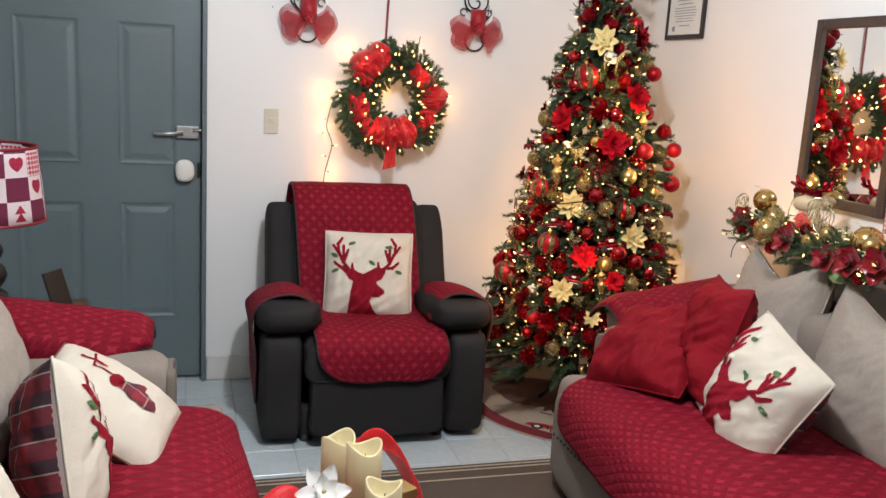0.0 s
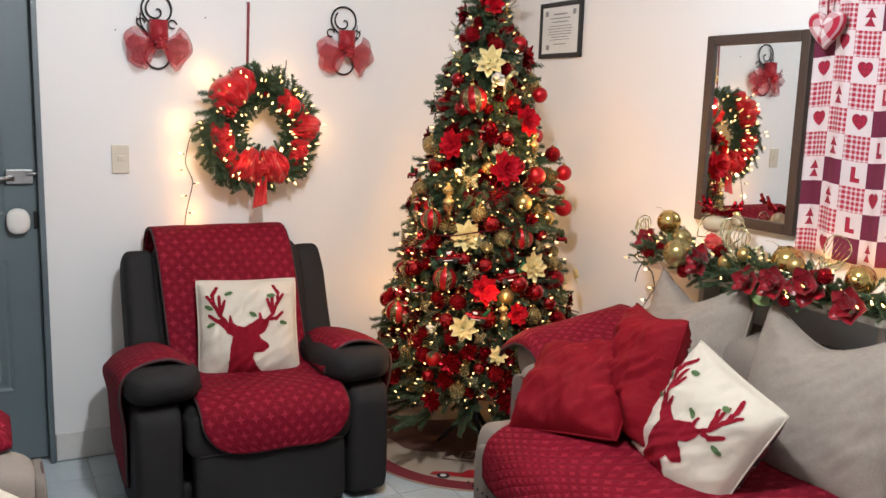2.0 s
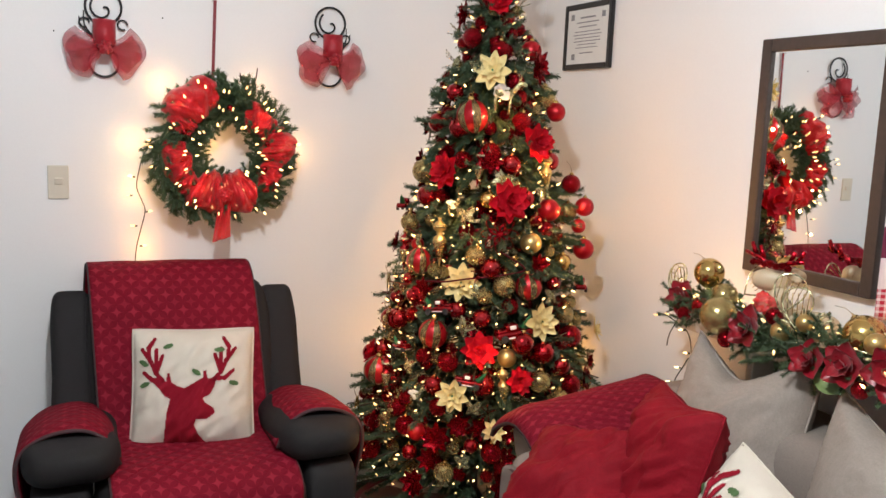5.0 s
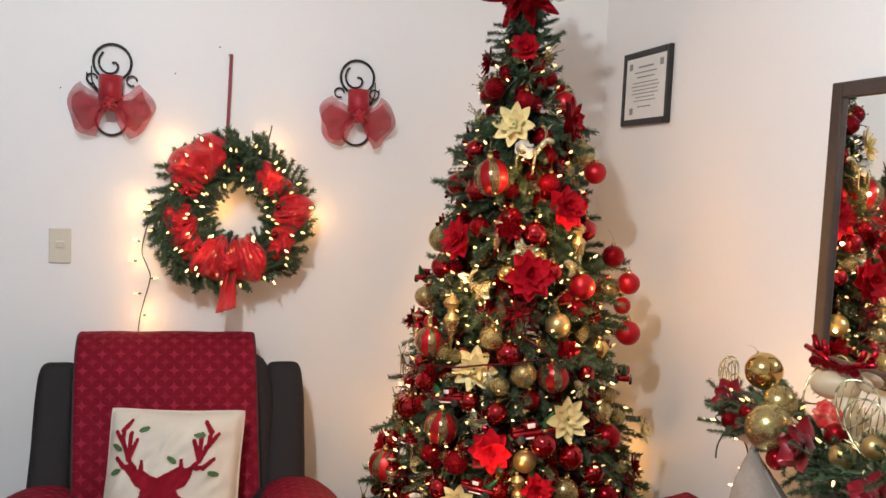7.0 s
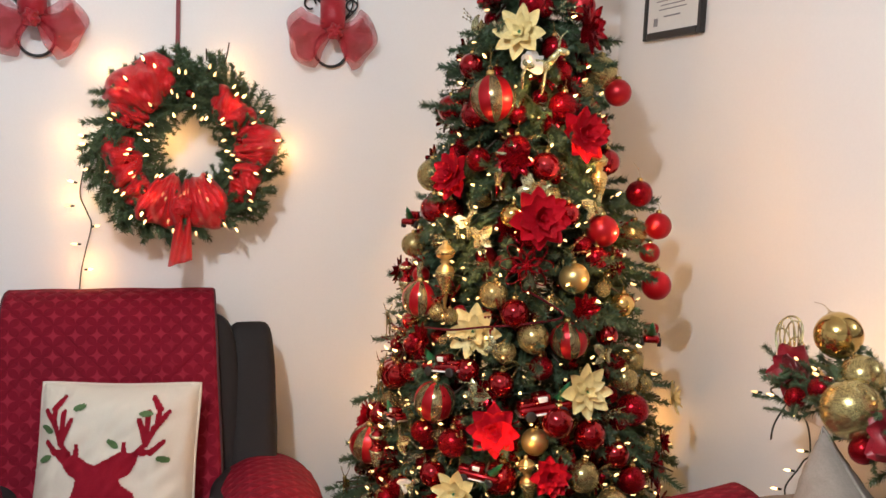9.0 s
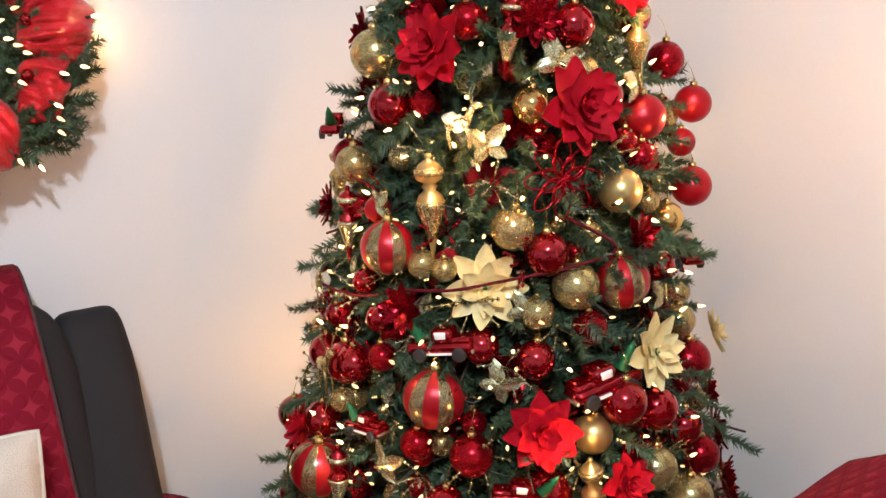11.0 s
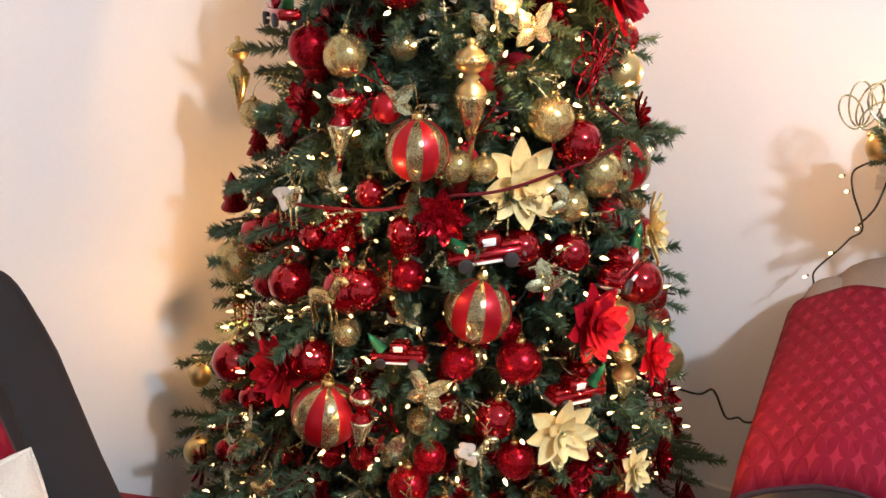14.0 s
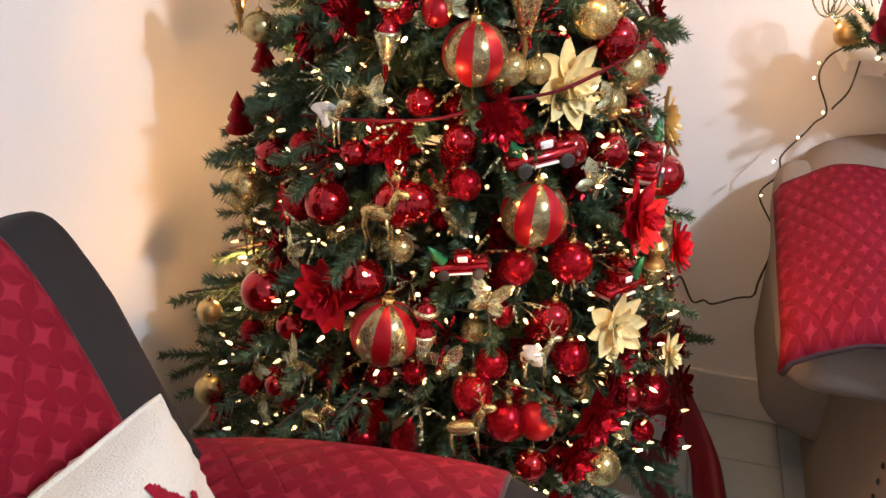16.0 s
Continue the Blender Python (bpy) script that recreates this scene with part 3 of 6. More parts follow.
def cushion_z(u, v, w, h, thick, wrinkle=0.006, seed=0):
    """The face's height over the seam: swollen, with folds that run in from the corners."""
    a, b = max(0, 1 - abs(u) ** 2.4), max(0, 1 - abs(v) ** 2.4)
    x, y = u * w / 2, v * h / 2
    ed = min(1, 5 * (1 - u * u) * (1 - v * v))
    fold = noise.noise(Vector((x * 11 + seed, y * 11, seed))) + 0.55 * noise.noise(Vector(((x + y) * 9 + seed, (x - y) * 34, seed + 4))) + 0.3 * noise.noise(Vector((x * 46, y * 13, seed + 9)))
    rim = 0.35 * math.sin(38 * math.pi * (u if abs(v) > abs(u) else v) / 2 + seed) * max(abs(u), abs(v)) ** 8
    return thick / 2 * (a * b) ** 0.5 + wrinkle * (fold * ed + rim * min(1, 12 * (1 - u * u) * (1 - v * v)))


def cushion_side(w, h, thick, sign, n=44, wrinkle=0.006, seed=0, dent=0.0):
    def f(a, b):
        u, v = 2 * a - 1, 2 * b - 1
        x, y = cushion_xy(u, v, w, h)
        z = cushion_z(u, v, w, h, thick, wrinkle, seed)
        y -= dent * max(0, 1 - abs(u + 0.12) ** 1.6) ** 1.5 * ((v + 1) / 2) ** 3
        return (x, y, sign * z)
    return sheet(f, n, n, 0, lambda a, b: (a * w, b * h))


def make_cushion(name, label, w, h, thick, front, rear, piping="", m=None, seed=0, group="cushions", dent=0.0, wrinkle=0.006):
    """A square cushion in its own x-y plane, its face to +z."""
    c = thing(name, label, "cushion", group=group)
    part("front", cushion_side(w, h, thick, 1, 44, wrinkle, seed, dent), front, c)
    part("back", cushion_side(w, h, thick, -1, 44, wrinkle, seed + 2, dent), rear, c)
    ring = []
    for k in range(80):
        s = k / 20
        u, v = ((2 * s - 1, -1), (1, 2 * (s - 1) - 1), (1 - 2 * (s - 2), 1), (-1, 1 - 2 * (s - 3)))[int(s)]
        x, y = cushion_xy(u, v, w, h)
        ring.append((x, y - dent * max(0, 1 - abs(u + 0.12) ** 1.6) ** 1.5 * ((v + 1) / 2) ** 3, 0))
    part("seam", tube(ring, 0.003 if rear == "plaid" else 0.0035, 8, closed=True), piping or ("cream_plush" if rear == "plaid" else rear), c)
    if m is not None:
        c.matrix_basis = m
    return c


def stroke(p, a, b, r0, r1):
    """Is p within a tapering line from a to b?"""
    ax, ay = b[0] - a[0], b[1] - a[1]
    t = max(0, min(1, ((p[0] - a[0]) * ax + (p[1] - a[1]) * ay) / (ax * ax + ay * ay)))
    return math.hypot(p[0] - a[0] - t * ax, p[1] - a[1] - t * ay) < r0 + (r1 - r0) * t


def oval(p, c, rx, ry, turn=0):
    s, k = math.sin(radians(turn)), math.cos(radians(turn))
    x, y = p[0] - c[0], p[1] - c[1]
    return ((x * k + y * s) / rx) ** 2 + ((y * k - x * s) / ry) ** 2 < 1


HEAD = ((-0.66, 0.10), (-0.43, 0.09), (-0.41, 0.22), (-0.38, 0.23), (-0.34, 0.07), (-0.23, 0.0), (-0.12, -0.03), (0.0, 0.04), (0.17, 0.14), (0.18, 0.25), (0.22, 0.25), (0.25, 0.12), (0.40, 0.14), (0.36, -0.01), (0.28, -0.15),
        (0.17, -0.2), (0.2, -0.27), (0.35, -0.37), (0.36, -0.45), (0.24, -0.54), (0.06, -0.55), (0.03, -0.64), (0.10, -0.80), (0.24, -0.96), (-0.46, -0.96), (-0.43, -0.65), (-0.41, -0.42), (-0.36, -0.2), (-0.46, -0.14), (-0.53, -0.04))


def in_head(p):
    """Is p inside the outline of the stag's head and neck?"""
    x, y = p
    inside = False
    for (ax, ay), (bx, by) in zip(HEAD, HEAD[1:] + HEAD[:1]):
        if (ay > y) != (by > y) and x < ax + (bx - ax) * (y - ay) / (by - ay):
            inside = not inside
    return inside


def in_antler(p, s):
    q = (p[0] * s - (0.0 if s > 0 else 0.13), p[1])
    lines = (((0.36, 0.11), (0.46, 0.22)), ((0.46, 0.22), (0.58, 0.48)), ((0.58, 0.48), (0.59, 0.65)), ((0.59, 0.65), (0.49, 0.81)), ((0.55, 0.42), (0.69, 0.62)),
             ((0.46, 0.24), (0.36, 0.52)), ((0.46, 0.24), (0.46, 0.62)), ((0.42, 0.12), (0.55, 0.13)), ((0.53, 0.12), (0.67, 0.25)))
    return any(stroke(q, a, b, 0.040, 0.030) for a, b in lines)


LEAVES = ((0.06, 0.23, -35), (-0.40, 0.68, 20), (-0.80, 0.40, -30), (-0.78, 0.05, 20), (0.43, 0.60, 0), (0.68, 0.04, -10))


def applique(w, h, thick, inside, lift, n=150, wrinkle=0.006, seed=0):
    """The part of a cushion's face that inside((u, v)) picks, raised a little."""
    bm = bmesh.new()
    lay = bm.loops.layers.uv.new("UVMap")
    grid = {}

    def vert(i, j):
        if (i, j) not in grid:
            u, v = 2 * i / n - 1, 2 * j / n - 1
            x, y = cushion_xy(u, v, w, h)
            grid[i, j] = bm.verts.new((x, y, cushion_z(u, v, w, h, thick, wrinkle, seed) + lift))
        return grid[i, j]
    for i in range(n):
        for j in range(n):
            if inside(((2 * i + 1) / n - 1, (2 * j + 1) / n - 1)):
                fc = bm.faces.new((vert(i, j), vert(i + 1, j), vert(i + 1, j + 1), vert(i, j + 1)))
                for lp in fc.loops:
                    lp[lay].uv = (lp.vert.co.x, lp.vert.co.y)
    return bm


def deer_cushion(m, seed, rear, lean):
    size = (0.38, 0.385, 0.20)
    c = make_cushion("deer_cushion", "cream plush cushion, red stag's head, " + lean, *size, "cream_plush", rear, m=m, seed=seed, wrinkle=0.014)
    part("stag_head", applique(*size, in_head, 0.0025, wrinkle=0.014, seed=seed), "deer_felt", c, "dark red felt stag's head", normals=False)
    for s in (-1, 1):
        part("antler", applique(*size, lambda p: in_antler(p, s), 0.0025, wrinkle=0.014, seed=seed), "deer_felt", c, "dark red felt antler", normals=False)
    for x, y, t in LEAVES:
        part("leaf", applique(*size, lambda p: oval(p, (x, y), 0.085, 0.04, t), 0.004, wrinkle=0.014, seed=seed), "leaf_felt", c, "green felt leaf", normals=False)
    return c


def facing(centre, right, up):
    """The pose of a cushion from its middle and the ways to its right and its top."""
    r, u = Vector(right).normalized(), Vector(up)
    n = r.cross(u).normalized()
    u = n.cross(r)
    m = Matrix((r, u, n)).transposed().to_4x4()
    return Matrix.Translation(centre) @ m


# ---- recliner ----


def make_recliner():
    c = thing("recliner", "charcoal padded recliner armchair with red quilted covers", "armchair", (0.735, 3.555, 0), -1.5)
    part("base", rbox(0.60, 0.62, 0.14, (0, 0.02, 0.085), 0.02), "charcoal", c)
    part("footrest", puff(0.53, 0.09, 0.26, (0, -0.338, 0.175), 0.25, 0.2, 48, 16, lumps=0.012), "charcoal", c, "padded footrest panel")
    part("footrest_seam", tube([(-0.25, -0.384, 0.285), (0.25, -0.384, 0.285)], 0.003, 5), "rubber", c)
    part("seat_front", puff(0.585, 0.20, 0.19, (0, -0.285, 0.348), 0.45, 0.35, lumps=0.012), "charcoal", c)
    part("seat", puff(0.585, 0.66, 0.17, (0, -0.03, 0.368), 0.4, 0.3, lumps=0.012), "charcoal", c)
    part("backrest", puff(0.605, 0.19, 0.59, (-0.01, 0.235, 0.628), 0.33, 0.33, turn=(-18, 0, 0), lumps=0.012), "charcoal", c)
    part("lumbar_pad", puff(0.53, 0.12, 0.28, (0, 0.168, 0.56), 0.45, 0.5, turn=(-18, 0, 0)), "charcoal", c)
    for s in (-1, 1):
        part("wing", puff(0.13, 0.20, 0.57, (s * 0.325 - (0.022 if s < 0 else 0), 0.245, 0.595), 0.35, 0.45, turn=(-24, 0, 0), lumps=0.012), "charcoal", c)
        arm = part("arm", puff(0.165, 0.66, 0.44, (s * 0.375, -0.02, 0.235), 0.25, 0.25), "charcoal", c)
        part("arm_pad", puff(0.265, 0.60, 0.16, (s * 0.350, -0.066, 0.49), 0.75, 0.55, turn=(-7, 0, 0), lumps=0.012), "charcoal", arm, "rounded arm pad")
        for y in (-0.27, 0.27):
            part("foot", lathe([(0.02, 0), (0.025, 0.012), (0.022, 0.03)], 16), "rubber", c, at=(s * 0.27, y, 0))
    cover, f = drape([(0.435, 0.80), (0.435, 0.89), (0.385, 0.950), (0.30, 0.956), (0.225, 0.905), (0.165, 0.80), (0.085, 0.58), (0.03, 0.478), (-0.12, 0.466), (-0.30, 0.462), (-0.385, 0.42), (-0.402, 0.34), (-0.398, 0.285)],
                     ((-0.308, 0.215), (-0.238, 0.276)), 0.13, 0.014, 44)
    cv = part("seat_cover", cover, "quilt", c, "red quilted cover with pale stars")
    part("binding", tube(rim_of(f), 0.006, 6), "binding", cv)
    for s in (-1, 1):
        pts = [(-0.222, 0.49), (-0.25, 0.56), (-0.32, 0.603), (-0.41, 0.593), (-0.475, 0.545), (-0.489, 0.47), (-0.476, 0.36), (-0.470, 0.25), (-0.466, 0.13)]
        base = smooth_path([(x, 0, z) for x, z in pts], 6)
        lens = [0.0]
        for a, b in zip(base, base[1:]):
            lens.append(lens[-1] + (b - a).length)

        def g(u, v, base=base, s=s):
            k = v * (len(base) - 1)
            i = min(int(k), len(base) - 2)
            p = base[i].lerp(base[i + 1], k - i)
            y0 = -0.27 + 0.05 * abs(v - 0.28) + 0.06 * max(0, v - 0.6)
            return (-s * p.x if s > 0 else p.x, y0 + (0.24 - y0) * u, p.z + 0.016 - (0.10 * u ** 1.4 + 0.02 * (1 - u) ** 4) * min(1, max(0, (0.8 - v) / 0.3)) + 0.004 * math.sin(u * 9 + v * 5) * v)

        ac = part("arm_cover", sheet(g, 26, len(base) - 1, 0.013, lambda u, v, lens=lens: (u * 0.52, v * lens[-1])), "quilt", c, "red quilted arm cover")
        part("binding", tube([g(0, k / 40) for k in range(41)], 0.006, 6), "binding", ac)
    return c


make_recliner()
deer_cushion(facing((0.742, 3.556, 0.612), (0.98, -0.17, 0.0), (0.05, 0.38, 1.0)), 1, "cream_plush", "leaning on the recliner's back")

# ---- sofas ----


def sofa_arm_cover(parent, inner, outer, y_lo, x_front, x_back, rise, sign):
    """A quilted cover over an arm that runs along x; it hangs on both sides."""
    mid, half = (inner + outer) / 2, abs(outer - inner) / 2
    def f(u, v):
        a = -1.45 + 2.5 * v
        x_cut = x_front + math.copysign(0.34, x_back - x_front) * max(0, -a - 0.7)
        x = x_cut + (x_back - x_cut) * u
        top = 0.655 + rise * u
        if abs(a) < 1:
            y, z = a * half, top + 0.055 * math.cos(a * math.pi / 2) - 0.012
        else:
            y, z = math.copysign(half + 0.008, a), top - 0.012 - (abs(a) - 1) * 0.42
        r = 0.06
        edge = min(u, 1) * abs(x_back - x_front)
        if edge < r:
            z -= 0.03 * (1 - edge / r) ** 2
        return (x, mid + sign * y, z + 0.004 * noise.noise(Vector((x * 12, v * 9, 2))))
    return sheet(f, 30, 40, 0.014, lambda u, v: (u * abs(x_back - x_front), v * (2 * half + 0.4))), f


def make_sofa(name, label, flip, where, y_far, y_near, seat_front, back_x):
    """A sofa whose front looks to -x, or to +x when flip is -1; y_far is the outer face of its far arm."""
    k = flip
    s = thing(name, label, "sofa", where)
    X = lambda d: k * d
    depth = back_x - seat_front
    over = 0.185
    length = y_far - y_near - 2 * over
    mid = (y_far + y_near) / 2
    part("base", rbox(depth - 0.10, length, 0.26, (X((seat_front + back_x) / 2 + 0.02), mid, 0.17), 0.02), "beige_cloth", s)
    part("front_rail", puff(0.11, length - 0.03, 0.36, (X(seat_front + 0.055), mid, 0.225), 0.25, 0.25), "beige_cloth", s)
    seat = part("seat", puff(depth - 0.2, length - 0.26, 0.17, (X((seat_front + back_x) / 2 - 0.085), mid, 0.385), 0.3, 0.2, 60, 20), "beige_cloth", s)
    part("backrest", puff(0.30, length + 0.30, 0.64, (X(back_x - 0.13), mid, 0.46), 0.3, 0.14, 48, 20), "beige_cloth", s)
    for end, sgn in ((y_far, -1), (y_near, 1)):
        yc, yb = end + sgn * 0.135, end + sgn * (over + 0.085)
        arm = part("arm", puff(depth - 0.19, 0.20, 0.60, (X(back_x - 0.02 - (depth - 0.19) / 2), yb, 0.325), 0.22, 0.3, lumps=0.010), "beige_cloth", s)
        part("arm_roll", puff(depth - 0.27, 0.262, 0.16, (X(back_x - (depth - 0.27) / 2), yc, 0.612), 0.5, 0.35, turn=(0, -5 * k, 0), lumps=0.010), "beige_cloth", arm)
        part("arm_post", puff(0.20, 0.19, 0.40, (X(seat_front + 0.115), yb, 0.245), 0.35, 0.45, lumps=0.010), "beige_cloth", arm, "rounded front post")
        edge = [(X(seat_front + 0.166), yb + 0.085 * math.copysign(abs(math.cos(a)) ** 0.5, math.cos(a)), 0.40 + 0.19 * math.copysign(abs(math.sin(a)) ** 0.5, math.sin(a))) for a in np.linspace(0, 2 * math.pi, 41)[:-1]]
        part("arm_panel", puff(0.03, 0.175, 0.385, (X(seat_front + 0.174), yb, 0.40), 0.25, 0.3), "panel_cloth", arm, "darker front panel with piped edge")
        part("piping", tube(edge, 0.0045, 6, closed=True), "binding", arm, "dark piping")
        for j in range(14):
            part("nail", STUD, None, arm, at=Matrix.Translation((X(seat_front + 0.25), yb - sgn * 0.0985, 0.12 + 0.03 * j)) @ pose(0, 0, 0, 90 * sgn, 0, 0))
        cov, f = sofa_arm_cover(s, yc - 0.13, yc + 0.13, 0, X(back_x - depth + 0.23), X(back_x - 0.24), 0.065, -sgn)
        ac = part("arm_cover", cov, "quilt", s, "red quilted arm cover with pale stars")
        part("binding", tube([f(0, j / 40) for j in range(41)], 0.006, 6), "binding", ac)
    # the seat's cover bends over the front edge
    path = smooth_path([(back_x - 0.28, 0, 0.478), (back_x - 0.5, 0, 0.480), (seat_front + 0.12, 0, 0.470), (seat_front + 0.02, 0, 0.435), (seat_front - 0.012, 0, 0.37), (seat_front - 0.014, 0, 0.285)], 8)
    ya, yb = y_near + 0.32, y_far - 0.315

    def f(u, v):
        q = v * (len(path) - 1)
        i = min(int(q), len(path) - 2)
        p = path[i].lerp(path[i + 1], q - i)
        y = ya + (yb - ya) * u
        near = min(u, 1 - u) * (yb - ya)
        bow = 0.05 * math.sin(math.pi * u) * v
        drop = 0.05 * max(0, 1 - near / 0.10) ** 2 if v > 0.55 else 0
        z = p.z + 0.006 * noise.noise(Vector((p.x * 8, y * 8, 1)))
        return (X(p.x - bow), y, z + drop * (v - 0.55))
    total = sum((b - a).length for a, b in zip(path, path[1:]))
    cv = part("seat_cover", sheet(f, 110, len(path) - 1, 0.014, lambda u, v: (u * (yb - ya), v * total)), "quilt", s, "red quilted seat cover with pale stars")
    part("binding", tube([f(j / 60, 1) for j in range(61)], 0.006, 6), "binding", cv)
    for j in range(int(length / 0.03)):
        part("nail", STUD, None, s, at=Matrix.Translation((X(seat_front - 0.001), y_near + over + 0.015 + 0.03 * j, 0.235)) @ pose(0, 0, 0, 0, -90 * k, 0))
    for y in (y_far - over - 0.08, y_near + over + 0.08):
        for d in (seat_front + 0.1, back_x - 0.1):
            part("foot", lathe([(0.02, 0), (0.026, 0.02), (0.03, 0.045)], 16), "black_wood", s, at=(X(d), y, 0))
    return s


STUD = finish("nail", lathe([(0.0055, 0), (0.005, 0.002), (0.002, 0.0035)], 8), "black_iron")
make_sofa("sofa", "beige woven sofa with red quilted covers and black nail trim", 1, (0, 0, 0), 2.94, 0.95, 1.26, 2.19)
make_sofa("loveseat", "beige woven loveseat with red quilted covers and black nail trim", -1, (0, 0, 0), 2.82, 0.85, -0.13, 0.80)

deer_cushion(facing((1.62, 2.07, 0.60), (-0.08, -0.9, -0.27), (0.38, -0.22, 0.92)), 3, "plaid", "lying on the sofa")
make_cushion("grey_cushion", "large grey linen back cushion with a dented top", 0.43, 0.50, 0.19, "grey_linen", "grey_linen", m=facing((1.955, 2.485, 0.705), (0.05, -1, 0.03), (0.30, 0, 1)), seed=5, dent=0.10, wrinkle=0.010)
make_cushion("grey_cushion", "large grey linen back cushion with a dented top", 0.54, 0.52, 0.20, "grey_linen", "grey_linen", m=facing((1.935, 1.935, 0.68), (0.02, -1, 0.02), (0.30, 0, 1)), seed=9, dent=0.10, wrinkle=0.010)
make_cushion("grey_cushion", "large grey linen back cushion with a dented top", 0.54, 0.50, 0.20, "grey_linen", "grey_linen", m=facing((1.935, 1.36, 0.66), (0.02, -1, 0.0), (0.30, 0, 1)), seed=13, dent=0.10, wrinkle=0.010)
make_cushion("red_cushion", "plain red velvet cushion leaning on the sofa's arm", 0.385, 0.37, 0.22, "red_velvet", "red_velvet", m=facing((1.53, 2.525, 0.595), (0.433, -0.89, 0.141), (0.72, 0.30, 0.60)), seed=21, dent=0.02, wrinkle=0.03)
make_cushion("red_cushion", "plain red velvet cushion behind another one", 0.38, 0.40, 0.19, "red_velvet", "red_velvet", m=facing((1.645, 2.37, 0.68), (-0.30, -0.94, 0.08), (0.30, -0.02, 0.95)), seed=25, dent=0.02, wrinkle=0.03)

# on the loveseat
make_cushion("grey_cushion", "large grey linen back cushion", 0.50, 0.46, 0.19, "grey_linen", "grey_linen", m=facing((-0.50, 2.28, 0.68), (0.05, 1, 0), (-0.30, 0, 1)), seed=31, dent=0.10, wrinkle=0.010)
mit = make_cushion("mitten_cushion", "cream plush cushion with a plaid mitten", 0.38, 0.36, 0.17, "cream_plush", "brown_plush", m=facing((-0.20, 2.30, 0.565), (0.82, -0.10, -0.55), (0.06, 0.95, 0.16)), seed=35)
part("mitten", applique(0.38, 0.36, 0.17, lambda p: oval(p, (0.24, -0.1), 0.34, 0.2, -8) or oval(p, (0.2, 0.1), 0.16, 0.09, 50), 0.0025, seed=35), "plaid", mit, "red plaid mitten", normals=False)
part("mitten_cuff", applique(0.38, 0.36, 0.17, lambda p: oval(p, (-0.12, -0.06), 0.10, 0.2, -8), 0.0025, seed=35), "deer_felt", mit, "dark red cuff", normals=False)
part("cord", applique(0.38, 0.36, 0.17, lambda p: stroke(p, (-0.12, 0), (-0.5, 0.1), 0.02, 0.02) or stroke(p, (-0.5, 0.1), (-0.56, 0.5), 0.02, 0.02) or stroke(p, (-0.7, 0.3), (-0.35, 0.2), 0.03, 0.03), 0.0025, seed=35), "deer_felt", mit, normals=False)
deer_cushion(facing((-0.275, 2.0, 0.59), (-0.16, 0.90, -0.42), (-0.15, 0.43, 0.88)), 41, "plaid", "standing on the loveseat")
make_cushion("patterned_cushion", "cream plush cushion with a red print", 0.38, 0.36, 0.15, "cream_plush", "plaid", m=facing((-0.37, 1.56, 0.56), (0.3, 0.95, 0.0), (-0.45, 0.05, 1.0)), seed=45)

# ---- christmas tree ----
AX, AY, TREE_LOW, TREE_HIGH = 1.70, 3.475, 0.23, 2.0


def tree_radius(z):
    return max(0.05, 0.085 + (1.93 - z) * 0.262)


rng = np.random.default_rng(7)


def sprig(length, needles, seed, spread=0.03):
    """Verts and faces of one twig with flat needles, along +x."""
    g = np.random.default_rng(seed)
    vs, fs = [], []
    for k in range(4):
        a = k * math.pi / 2
        vs += [(0, 0.003 * math.cos(a), 0.003 * math.sin(a)), (length, 0.001 * math.cos(a), 0.001 * math.sin(a))]
    for k in range(4):
        a, b = 2 * k, 2 * ((k + 1) % 4)
        fs.append((a, b, b + 1, a + 1))
    for k in range(needles):
        t = g.uniform(0.05, 1.0)
        a = g.uniform(0, 2 * math.pi)
        ln = spread * g.uniform(0.7, 1.15) * (1 - 0.35 * t)
        lean = g.uniform(0.5, 1.0)
        d = np.array([lean, math.cos(a), math.sin(a)])
        d /= np.linalg.norm(d)
        side = np.cross(d, [math.sin(a * 3), 0.3, math.cos(a)])
        side = side / np.linalg.norm(side) * 0.0016
        p = np.array([t * length, 0, 0])
        i = len(vs)
        vs += [tuple(p - side), tuple(p + side), tuple(p + d * ln)]
        fs.append((i, i + 1, i + 2))
    return np.array(vs), fs


def scatter(placed, forms):
    """One mesh from many turned copies: placed holds (form number, 4x4 matrix)."""
    V, F = [], []
    n = 0
    for k, m in placed:
        v, f = forms[k]
        A = np.array(m)
        V.append(v @ A[:3, :3].T + A[:3, 3])
        F += [tuple(i + n for i in q) for q in f]
        n += len(v)
    return np.concatenate(V).tolist(), F


def mesh_of(name, V, F, material):
    me = bpy.data.meshes.new(name)
    me.from_pydata(V, [], F)
    for mm in (material if isinstance(material, (list, tuple)) else [material]):
        me.materials.append(MATS[mm])
    return me


def along(p, d, roll=0.0, s=1.0):
    d = Vector(d).normalized()
    q = d.to_track_quat("X", "Z").to_matrix().to_4x4()
    return Matrix.Translation(p) @ q @ pose(0, 0, 0, math.degrees(roll)) @ Matrix.Scale(s, 4)


